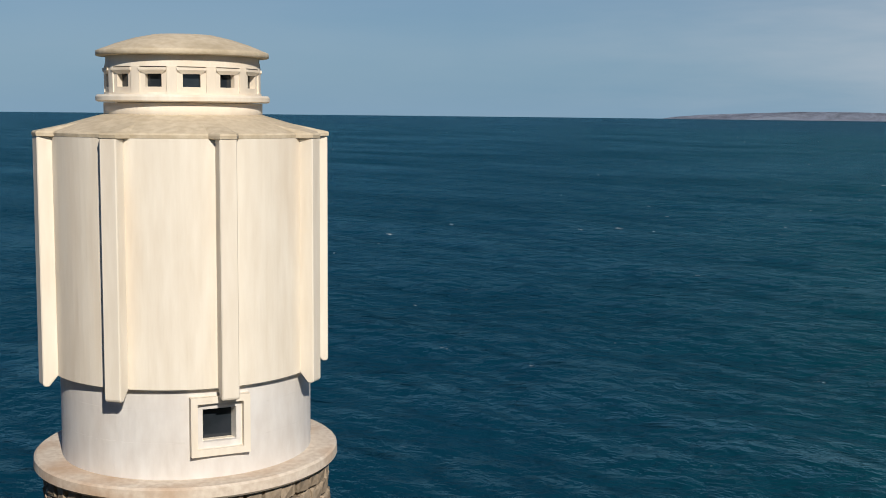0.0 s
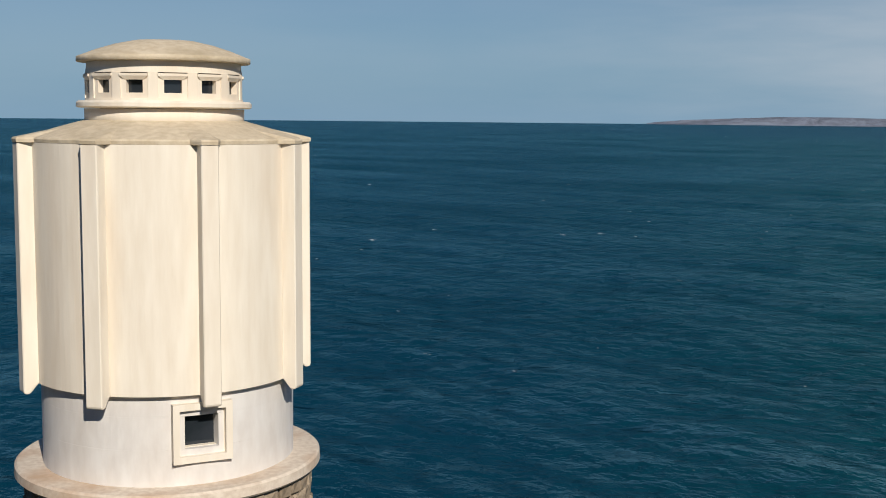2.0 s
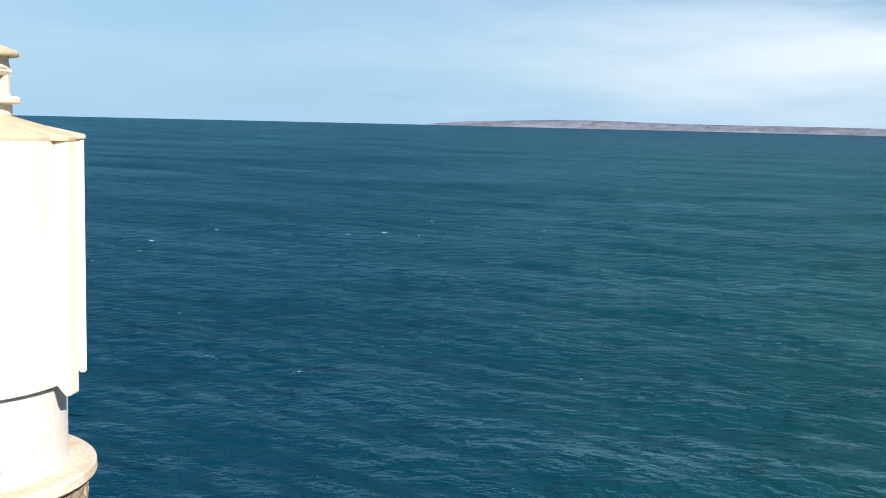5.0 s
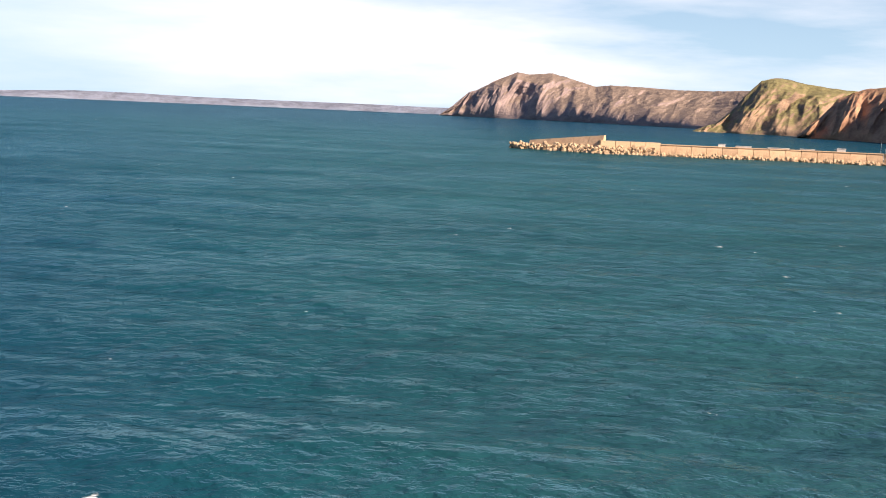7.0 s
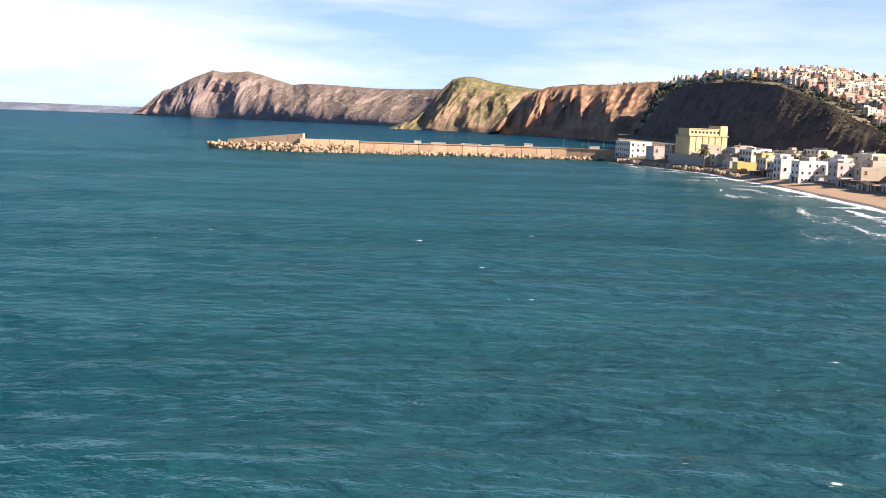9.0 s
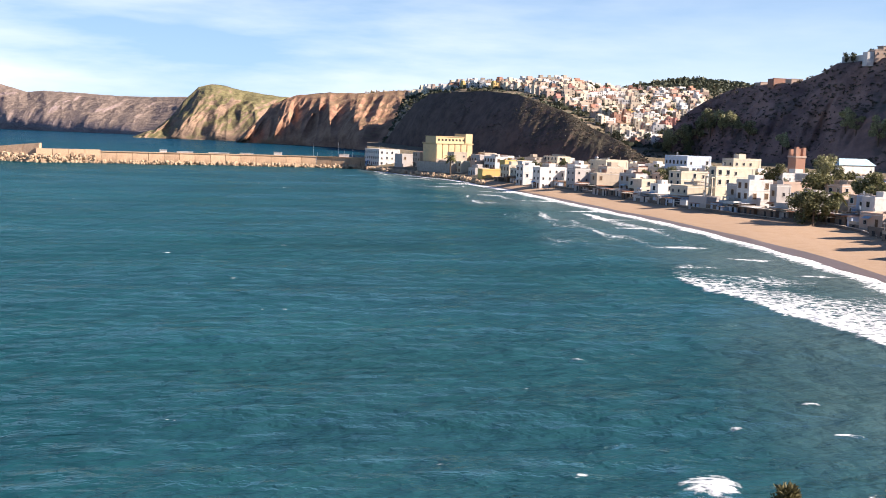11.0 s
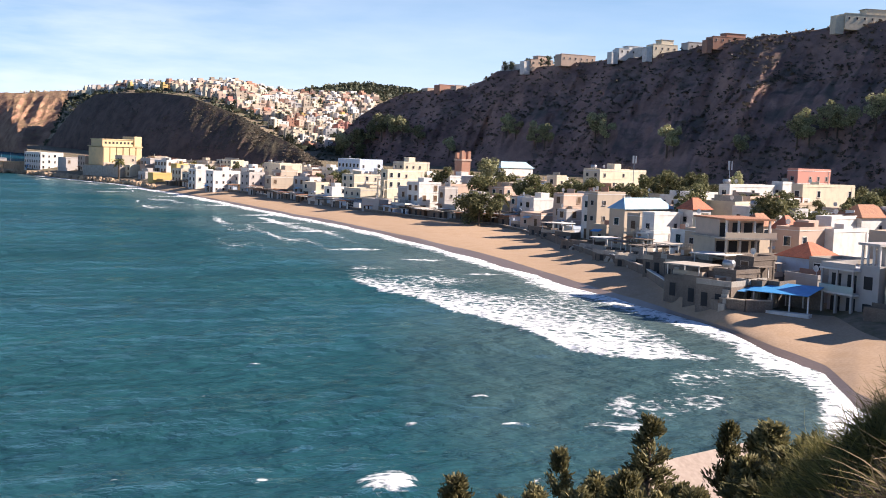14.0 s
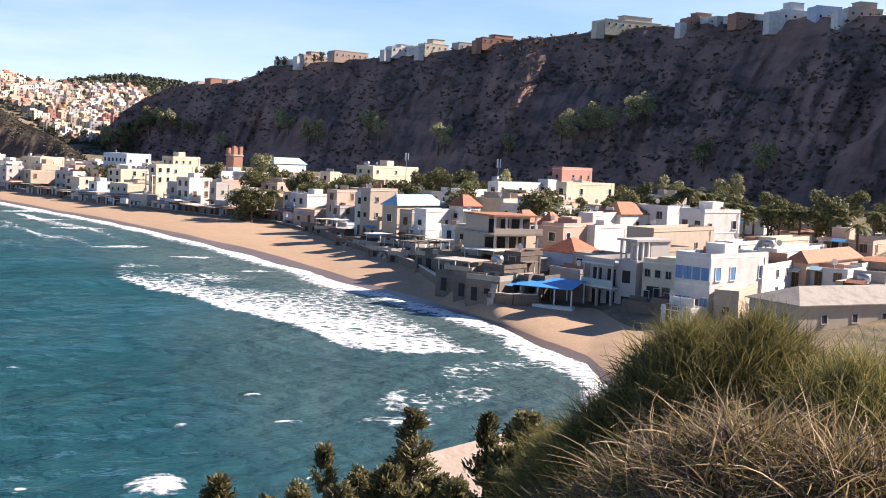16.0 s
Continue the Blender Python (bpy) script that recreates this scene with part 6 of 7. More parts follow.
def far_houses():
    spots = []
    used = 0
    tries = 0
    while len(spots) < 620 and tries < 30000:
        tries += 1
        if len(spots) < 540:      # the dense quarter in the valley
            az, v = trand.uniform(-73.4, -63.6), trand.uniform(0.03, 0.99)
            lowest = float(np.interp(-az, [63.6, 65, 67, 69, 70, 73.4], [0.9, 0.75, 0.52, 0.28, 0.12, 0.12]))
            if v < lowest:
                continue
            if trand.random() < 0.3 * (1 if -70 > az else 0) * v:
                continue
        else:                     # along the skyline
            az, v = trand.uniform(-68.5, -59.3), trand.uniform(0.9, 1.0)
        q = on_town(az, v)
        if any((q - s).length < 7.2 for s in spots):
            continue
        spots.append(q.copy())
    weights = (6, 7, 6, 3, 5, 2.5, 1.2, 0.5)
    spots.sort(key=lambda q: q.length)
    joined, mats = ([], [], []), (WHITE, CREAM, SALMON, WHITE, BEIGE, BRICKY, PINK, YELLOW, DARK, ROOFTOP)

    def block(m, x0, x1, y0, y1, z0, z1, k):
        o = len(joined[0])
        joined[0].extend(m @ Vector(p) for p in ((x0, y0, z0), (x1, y0, z0), (x1, y1, z0), (x0, y1, z0), (x0, y0, z1), (x1, y0, z1), (x1, y1, z1), (x0, y1, z1)))
        for f in ((0, 3, 2, 1), (4, 5, 6, 7), (0, 1, 5, 4), (1, 2, 6, 5), (2, 3, 7, 6), (3, 0, 4, 7)):
            joined[1].append(tuple(i + o for i in f))
            joined[2].append(9 if f[0] == 4 and z1 - z0 > 2.5 else k)

    for q in spots[110:]:
        kind = trand.choices(range(8), weights)[0]
        m = Matrix.Translation(q) @ pose(0, 0, 0, 0, 0, 136 - 180 + trand.choice((0, -78)) + trand.uniform(-14, 14))
        w, d, h = trand.uniform(5.5, 10), trand.uniform(6, 9), trand.choice((2.8, 3.2, 5.6, 6))
        block(m, -w / 2, w / 2, -d / 2, d / 2, -5, h, kind)
        if trand.random() < 0.6:
            block(m, -w / 2 + 0.5, 0, -d / 2 + 1, d / 2 - 1, h, h + 2.4, kind)
        for s in range(max(1, int(h / 3))):
            for x in (-0.3, 0.05, 0.32):
                if trand.random() < 0.75:
                    block(m, w * x - 0.6, w * x + 0.6, -d / 2 - 0.05, -d / 2 + 0.05, s * 2.9 + 0.9, s * 2.9 + 2.3, 8)
            block(m, w / 2 - 0.05, w / 2 + 0.05, -0.6, 0.6, s * 2.9 + 0.9, s * 2.9 + 2.3, 8)
    me = bpy.data.meshes.new("far_houses")
    me.from_pydata(joined[0], [], joined[1])
    for mm in mats:
        me.materials.append(mm)
    me.polygons.foreach_set("material_index", joined[2])
    tagged(new("far_houses", me), "crowded pale houses covering a distant hillside", "houses", kind="stuff")
    for k, q in enumerate(spots[:110]):
        kind = trand.choices(range(8), weights)[0]
        m = Matrix.Translation(q) @ pose(0, 0, 0, 0, 0, 136 - 180 + trand.choice((0, -78)) + trand.uniform(-14, 14)) @ Matrix.Scale(trand.uniform(0.58, 0.82), 4)
        if k < 8:
            KINDS[k].matrix_basis = m
        else:
            copy_thing(KINDS[kind], m).scale = m.to_scale()
    # a hamlet on top of the ochre cliff
    for k in range(14):
        az = -57.2 - k * 0.27 - trand.uniform(0, 0.1)
        z = EYE + 1880 * math.tan(radians(1.93 + (k / 14) * 0.2))
        kind = trand.choices(range(8), weights)[0]
        copy_thing(KINDS[kind], Matrix.Translation(P(az, 1875 + trand.uniform(0, 20), z - 3)) @ pose(0, 0, 0, 0, 0, -50 + trand.uniform(-20, 20)))


far_houses()


def ridge_house(az, width, top_el, base_el, wall, label, rooms=2):
    """A house that stands on the skyline of the long hill."""
    d = float(lerp_list(az, BIG_RIDGE, 1)) + 4
    z0, z1 = EYE + d * math.tan(radians(base_el - 0.1)), EYE + d * math.tan(radians(base_el + (top_el - base_el) * 0.78 - 0.10))
    w, h = max(4.0, (radians(width) * d - 2.0) / 0.9), z1 - z0
    root = thing("house", Matrix.Translation(P(az, d, z0)) @ pose(0, 0, 0, 0, 0, az + 32), label, "house", "houses on the ridge")
    bm = bmesh.new()
    box(bm, -w / 2, w / 2, 0, 7, -3, h * (0.62 if rooms > 1 else 1))
    part("wall", bm, wall, root)
    if rooms > 1:
        bm = bmesh.new()
        box(bm, -w * 0.15, w * 0.34, 0.6, 6.5, h * 0.62, h)
        up = part("upper_storey", bm, wall, root)
        bm = bmesh.new()
        box(bm, -w * 0.17, w * 0.36, 0.4, 6.8, h + 0.003, h + 0.2)
        part("roof", bm, ROOFTOP, up)
    bm = bmesh.new()
    box(bm, -w / 2 - 0.1, w / 2 + 0.1, -0.1, 0.95, h * (0.62 if rooms > 1 else 1) + 0.003, h * (0.62 if rooms > 1 else 1) + 0.3)
    part("parapet", bm, wall, root)
    if rooms > 1:
        for side in (-1, 1):
            bm = bmesh.new()
            a, b = sorted((side * w * 0.501, side * (w * 0.5 + hrand.uniform(2.5, 5.0))))
            box(bm, a, b, 0.8, 5.5, -5, h * hrand.uniform(0.25, 0.5))
            part("wing", bm, hrand.choice((wall, WHITE, BEIGE)), root)
    n = max(2, int(w / 3.5))
    for i in range(n):
        put_window("small", root, pose(-w / 2 + w * (i + 0.5) / n, -0.001, max(0.4, h * 0.25)))
    return root


ridge_house(-81.45, 1.3, 4.95, 4.3, SALMON, "low brown house among trees on the ridge")
ridge_house(-83.2, 1.9, 4.98, 4.6, SALMON, "long low salmon house on the ridge", 1)
ridge_house(-85.8, 1.6, 5.5, 4.95, WHITE, "white and grey house on the ridge")
ridge_house(-87.3, 1.4, 5.88, 5.1, CREAM, "pale two-storey house on the ridge")
ridge_house(-88.7, 0.9, 5.7, 5.3, GREY, "small grey house on the ridge", 1)
ridge_house(-90.4, 2.1, 6.2, 5.55, BRICKY, "long unplastered brick house on the ridge")
ridge_house(-96.7, 3.0, 7.35, 6.5, CREAM, "cream villa with an upper storey on the ridge")
ridge_house(-99.9, 1.6, 7.6, 6.7, BRICKY, "brown brick house on the ridge")
ridge_house(-101.0, 1.1, 7.35, 6.8, GREY, "grey house on the ridge", 1)
ridge_house(-102.4, 2.2, 7.5, 6.95, BRICKY, "long low brick building on the ridge", 1)
ridge_house(-104.1, 1.5, 8.2, 7.0, WHITE, "white block of flats on the ridge")
ridge_house(-105.6, 1.4, 7.95, 7.1, BLUEW, "pale house on the ridge", 1)
ridge_house(-107.2, 1.8, 8.2, 7.2, SALMON, "salmon house on the ridge")
ridge_house(-76.15, 0.55, 3.16, 2.8, SALMON, "orange-brown house on the spur", 1)
ridge_house(-76.9, 0.9, 3.38, 2.85, BRICKY, "dark brick house on the spur", 1)
ridge_house(-77.6, 0.7, 3.34, 2.95, SALMON, "salmon house on the spur", 1)


def garden_wall(az0, az1, e0, e1, tall):
    d0, d1 = (float(lerp_list(a, BIG_RIDGE, 1)) + 3 for a in (az0, az1))
    p, q = P(az0, d0, EYE + d0 * math.tan(radians(e0))), P(az1, d1, EYE + d1 * math.tan(radians(e1)))
    run = q - p
    wall = thing("garden_wall", Matrix.Translation(p) @ pose(0, 0, 0, 0, 0, math.degrees(math.atan2(run.y, run.x))), "long white rendered garden wall on the ridge", "wall", "garden walls")
    n, rise = 5, run.z / 5
    L = math.hypot(run.x, run.y) / n
    for i in range(n):
        bm = bmesh.new()
        box(bm, L * i + 0.02, L * (i + 1) - 0.02, 0, 0.3, rise * i - 2.5, rise * i + tall, 0.03)
        part("panel", bm, WHITE, wall)


garden_wall(-79.5, -81.0, 4.05, 4.20, 2.0)
garden_wall(-84.9, -87.1, 4.95, 5.02, 2.6)
garden_wall(-99.0, -103.4, 6.85, 7.12, 1.8)


# ---- plants ----
def leaf_cloud(blobs, n, size, seed, flat=0.75):
    """Small leaf tufts spread through the shells of several uneven blobs: arrays of corners and faces."""
    r = random.Random(seed)
    vs, fs = [], []
    weights = [b[3] ** 2 for b in blobs]
    for _ in range(n):
        cx, cy, cz, rad = r.choices(blobs, weights)[0]
        u = Vector((r.gauss(0, 1), r.gauss(0, 1), r.gauss(0, 1) * flat + 0.15)).normalized()
        q = Vector((cx, cy, cz)) + u * rad * r.uniform(0.62, 1.08)
        s = size * r.uniform(0.6, 1.4)
        a = Vector((r.gauss(0, 1), r.gauss(0, 1), r.gauss(0, 0.6))).normalized()
        b = a.cross(u + Vector((r.gauss(0, 0.5), r.gauss(0, 0.5), r.gauss(0, 0.5)))).normalized()
        o = len(vs)
        vs += [q - a * s, q - b * s * 0.6, q + a * s, q + b * s * 0.6 + u * s * 0.25]
        fs.append((o, o + 1, o + 2, o + 3))
    return vs, fs


def mesh_of(name, vs, fs, material):
    me = bpy.data.meshes.new(name)
    me.from_pydata(vs, [], fs)
    me.materials.append(material)
    return me


def tree_meshes(seed, material, h=8.0, spread=3.2, n=900, size=0.34, bare=0.12):
    r = random.Random(seed)
    blobs = []
    for k in range(9):
        a = r.uniform(0, 6.283)
        rr = spread * r.uniform(0.1, 0.75)
        blobs.append((rr * math.cos(a), rr * math.sin(a), h * r.uniform(bare + 0.08, 0.88), spread * r.uniform(0.28, 0.5)))
    crown = mesh_of("crown", *leaf_cloud(blobs, n, size, seed), material)
    bm = bmesh.new()
    tube(bm, (0, 0, -0.8), (0.1, 0.05, h * 0.45), 0.26, 0.16, 7)
    for b in blobs[:6]:
        tube(bm, (0.05, 0.02, h * 0.33), b[:3], 0.11, 0.03, 5)
    return finish("trunk", bm, BARK), crown


BROAD = [tree_meshes(k, LEAF, 8, 3.4, 1800, 0.26) for k in (1, 2, 3)]
EUC = [tree_meshes(k, LEAF_PALE, 9, 2.9, 1500, 0.27, 0.25) for k in (11, 12, 13)]
FAR = [tree_meshes(k, SCRUB_FAR, 8, 3.6, 160, 0.8, 0.15) for k in (21, 22)]
prand = random.Random(31)


def tree(kinds, q, h, label, group, base=8.0):
    t, c = prand.choice(kinds)
    root = thing("tree", Matrix.Translation(q) @ pose(0, 0, 0, 0, 0, prand.uniform(0, 360)) @ Matrix.Scale(h / base, 4), label, "tree", group)
    share("trunk", t, root, Matrix.Identity(4))
    share("crown", c, root, Matrix.Identity(4))
    return root


def town_tree(az, d, top_el, kinds=BROAD, label="dark green broadleaf tree between the houses"):
    z0 = ground_z(az, d) - 0.2
    h = max(2.5, EYE + d * math.tan(radians(top_el)) - z0)
    tree(kinds, P(az, d, z0), h, label, "town trees", 8.0)


for az, d, e in ((-86.6, 318, -0.75), (-87.3, 312, -0.6), (-88.0, 305, -0.5), (-88.7, 300, -0.55), (-89.4, 296, -0.7), (-87.6, 325, -0.8), (-88.9, 285, -1.1), (-86.3, 300, -1.2), (-85.3, 300, -1.3),
                 (-89.8, 300, -1.0), (-84.6, 310, -1.4), (-81.0, 345, -0.95), (-81.5, 340, -1.3), (-80.7, 350, -1.4), (-83.2, 335, -0.95), (-83.7, 330, -1.2), (-82.7, 335, -1.4),
                 (-78.2, 322, -1.95), (-78.7, 318, -1.9), (-79.3, 320, -2.05), (-96.3, 268, -1.35), (-97.0, 266, -1.0), (-97.7, 270, -0.8), (-98.2, 262, -1.2),
                 (-100.9, 250, -1.2), (-101.6, 265, -0.7), (-106.0, 245, -1.7), (-108.2, 250, -1.4), (-109.5, 240, -1.6), (-99.4, 275, -1.0), (-103.0, 255, -1.6), (-104.9, 270, -1.3),
                 (-93.6, 252, -1.9), (-94.3, 250, -1.9), (-75.9, 420, -1.2), (-79.0, 420, -0.8), (-70.9, 480, -1.3), (-71.4, 500, -1.0), (-72.0, 520, -0.8), (-69.6, 540, -0.9), (-65.6, 560, -1.0),
                 (-66.9, 560, -0.9), (-68.2, 560, -0.9), (-64.8, 590, -0.9), (-73.9, 470, -0.9), (-107.4, 300, -0.6), (-110.2, 300, -0.5)):
    town_tree(az, d, e)
for az, d, e in ((-79.1, 400, -0.35), (-101.7, 290, -0.3), (-98.9, 300, -0.5), (-90.9, 320, -0.6)):
    town_tree(az, d, e, EUC, "tall pale eucalyptus behind the houses")
placed = 0
while placed < 60:
    az = prand.uniform(-110, -66)
    d = house_line(az) + prand.uniform(45, 150)
    if az < -90 and d < 225:
        continue
    town_tree(az, d, prand.uniform(-2.0, -1.0) if d < 330 else prand.uniform(-1.5, -0.8))
    placed += 1
for k in range(30):      # the belt of trees under the hillside
    az = prand.uniform(-112, -90)
    town_tree(az, house_line(az) + prand.uniform(115, 160), prand.uniform(-1.6, -0.7), BROAD, "dark tree in the belt under the hillside")
# pale trees standing on the shaded slope
for az, v, h in ((-79.9, 0.42, 9), (-80.3, 0.40, 8), (-81.3, 0.33, 10), (-81.7, 0.36, 9), (-84.2, 0.40, 10), (-84.7, 0.38, 8), (-87.6, 0.30, 10), (-87.9, 0.31, 9), (-93.6, 0.30, 10), (-94.1, 0.32, 10),
                 (-94.9, 0.38, 10), (-95.3, 0.40, 9), (-97.0, 0.45, 9), (-97.5, 0.47, 9), (-96.0, 0.42, 8), (-91.0, 0.25, 7), (-73.2, 0.55, 12), (-73.8, 0.55, 13), (-74.3, 0.52, 12), (-74.8, 0.50, 11), (-72.6, 0.5, 11),
                 (-77.1, 0.25, 9), (-100.4, 0.22, 9), (-103.2, 0.2, 9), (-72.0, 0.4, 11), (-75.6, 0.4, 9)):
    tree(EUC, on_big(az, v * 0.74), h * 1.6, "pale green tree on the shaded hillside", "trees on the slope", 9.0)
for k in range(16):
    tree(EUC if k % 3 else BROAD, on_big(prand.uniform(-73.0, -70.75), prand.uniform(0.05, 0.6)), prand.uniform(8, 12), "tree at the end of the shaded hillside", "trees on the slope", 9.0)
# trees among the far houses and along the far wooded hill
for k in range(110):
    az, v = prand.uniform(-74, -62), prand.uniform(0.1, 1.0)
    if az > -66 and v < 0.8:
        continue
    tree(FAR, on_town(az, v), prand.uniform(5, 9), "dark tree among the hillside houses", "trees on the far hill")
for k in range(16):
    tree(FAR, on_big(prand.uniform(-83, -79.4), 1.0), prand.uniform(3, 6), "low dark tree on the ridge", "trees on the ridge")


def palm_meshes(seed):
    r = random.Random(seed)
    bm = bmesh.new()
    tube(bm, (0, 0, -0.5), (0.1, 0, 3.0), 0.30, 0.24, 8)
    tube(bm, (0.1, 0, 3.0), (0.05, 0.1, 6.0), 0.24, 0.27, 8)
    trunk = finish("trunk", bm, BARK)
    vs, fs = [], []
    for k in range(34):
        a, up = r.uniform(0, 6.283), r.uniform(-0.35, 1.2)
        L = r.uniform(2.2, 3.1)
        p = Vector((0.05, 0.1, 6.0))
        dr = Vector((math.cos(a), math.sin(a), up)).normalized()
        sd = Vector((-math.sin(a), math.cos(a), 0))
        for s in range(8):
            q = p + dr * (L / 8)
            dr = (dr - Vector((0, 0, 0.17))).normalized()
            w = 0.48 * math.sin(math.pi * (s + 1.2) / 10)
            for sg in (-1, 1):       # two leaflets a step, hanging from the rib
                tip = q + sd * sg * w + dr * 0.25 - Vector((0, 0, 0.22 * w))
                o = len(vs)
                vs += [p, q, tip + dr * 0.1, tip - dr * 0.12]
                fs.append((o, o + 1, o + 2, o + 3))
            p = q
    return trunk, mesh_of("fronds", vs, fs, PALM)


PALMS = [palm_meshes(k) for k in (1, 2, 3)]
for az, d, e in ((-92.4, 240, -1.65), (-93.2, 238, -1.9), (-98.6, 238, -1.4), (-99.8, 240, -0.85), (-102.5, 222, -2.0), (-104.1, 225, -1.7), (-106.9, 215, -2.1), (-107.6, 205, -2.6), (-78.4, 326, -2.0), (-79.7, 322, -1.95),
                 (-99.0, 250, -1.3), (-102.9, 235, -1.8), (-105.0, 225, -2.2), (-107.2, 230, -2.3), (-103.6, 230, -2.0), (-61.4, 600, -0.95), (-78.0, 330, -2.3), (-100.6, 246, -1.1), (-101.9, 240, -1.5), (-105.8, 232, -1.7), (-106.6, 238, -1.5), (-108.3, 228, -1.9), (-97.6, 246, -1.9), (-91.6, 262, -1.5), (-92.0, 256, -1.7)):
    z0 = ground_z(az, d) - 0.2
    h = max(6.0, EYE + d * math.tan(radians(e)) - z0)
    root = thing("palm_tree", Matrix.Translation(P(az, d, z0)) @ pose(0, 0, 0, 0, 0, prand.uniform(0, 360)) @ Matrix.Scale(h / 7.0, 4), "date palm with drooping green fronds", "palm tree", "palms")
    tk, fr = prand.choice(PALMS)
    share("trunk", tk, root, Matrix.Identity(4))
    share("fronds", fr, root, Matrix.Identity(4))


def bare_tree(az, d, h):
    root = thing("bare_tree", Matrix.Translation(P(az, d, ground_z(az, d))), "leafless grey tree at the foot of the slope", "tree", "bare trees")
    bm = bmesh.new()
    r = random.Random(int(-az * 10))

    def grow(p, v, L, rad, n):
        q = p + v * L
        tube(bm, p, q, rad, rad * 0.6, 5)
        if n:
            for _ in range(3):
                w = (v + Vector((r.gauss(0, 0.4), r.gauss(0, 0.4), r.gauss(0.1, 0.2)))).normalized()
                grow(q, w, L * 0.72, rad * 0.6, n - 1)
    grow(Vector((0, 0, -0.5)), Vector((0, 0, 1)), h * 0.32, 0.25, 4)
    part("branches", bm, DEAD, root)


bare_tree(-85.3, 400, 11)
bare_tree(-85.9, 395, 10)
bare_tree(-84.9, 405, 9)


# scrub over the hillsides
def scrub(name, label, material, source, n, size, seed, low=0.0, zmin=4.0, blades=5):
    r = random.Random(seed)
    polys = source.data.polygons
    co = source.data.vertices
    vs, fs = [], []
    for _ in range(n):
        p = polys[r.randrange(len(polys))]
        q = p.center
        if q.z < zmin or noise.noise((q.x * 0.02, q.y * 0.02, 1.0)) < low:
            continue
        a, b = co[p.vertices[0]].co, co[p.vertices[2]].co
        q = a.lerp(b, r.random()).lerp(co[p.vertices[1]].co, r.random() * 0.5)
        s = size * r.uniform(0.5, 1.5)
        for k in range(blades):
            u = Vector((r.gauss(0, 1), r.gauss(0, 1), r.uniform(0.1, 1.0))).normalized()
            w = Vector((r.gauss(0, 1), r.gauss(0, 1), r.gauss(0, 0.4))).normalized()
            c = q + u * s * 0.6
            o = len(vs)
            vs += [c - w * s * 0.5, c - u * s * 0.4, c + w * s * 0.5, c + u * s * 0.45]
            fs.append((o, o + 1, o + 2, o + 3))
    me = mesh_of(name, vs, fs, material)
    return tagged(new(name, me), label, "scrub", kind="stuff")


scrub("scrub", "low dry bushes over the shaded hillside", SCRUB, BIG, 11000, 1.3, 3, -0.3)
scrub("scrub_harbour_hill", "low bushes over the hill above the harbour", SCRUB, bpy.data.objects["hill_dark"], 2200, 0.8, 4, -0.1)
scrub("wood", "far wood on the hilltop", SCRUB_FAR, bpy.data.objects["hill_wooded"], 3500, 5.0, 5, -0.5)
scrub("scrub_town", "bushes and small trees between the far houses", SCRUB_FAR, TOWNHILL, 5000, 3.4, 6, -0.2, 10)


# ---- things close to the camera ----
def hut():
    root = thing("hut", Matrix.Translation(P(-90.2, 28, 8.0)) @ pose(0, 0, 0, 0, 0, -36.9), "small hut below the cliff with a pale plaster roof", "hut")
    bm = bmesh.new()
    box(bm, -2.3, 2.3, -1.5, 1.5, 0, 6.1)
    part("wall", bm, WHITE, root)
    bm = bmesh.new()
    p = [(-2.5, -1.8, 6.0), (2.5, -1.8, 6.0), (2.5, 0, 7.0), (-2.5, 0, 7.0), (2.5, 1.8, 6.0), (-2.5, 1.8, 6.0)]
    a = [bm.verts.new(c) for c in p]
    b = [bm.verts.new((x, y, z + 0.1)) for x, y, z in p]
    for f in ((0, 1, 2, 3), (3, 2, 4, 5)):
        bm.faces.new([a[i] for i in f][::-1]), bm.faces.new([b[i] for i in f])
    for i, j in ((0, 1), (1, 2), (2, 4), (4, 5), (5, 3), (3, 0)):
        bm.faces.new((a[i], a[j], b[j], b[i]))
    part("roof", bm, ROOFPLASTER, root, "pale plastered pitched roof")


ROOFPLASTER = surface("roof_plaster", (0.30, 0.24, 0.195), (0.40, 0.33, 0.275), 1.2, 0.9, 0.3, (0.26, 0.20, 0.16), 0.5)
hut()


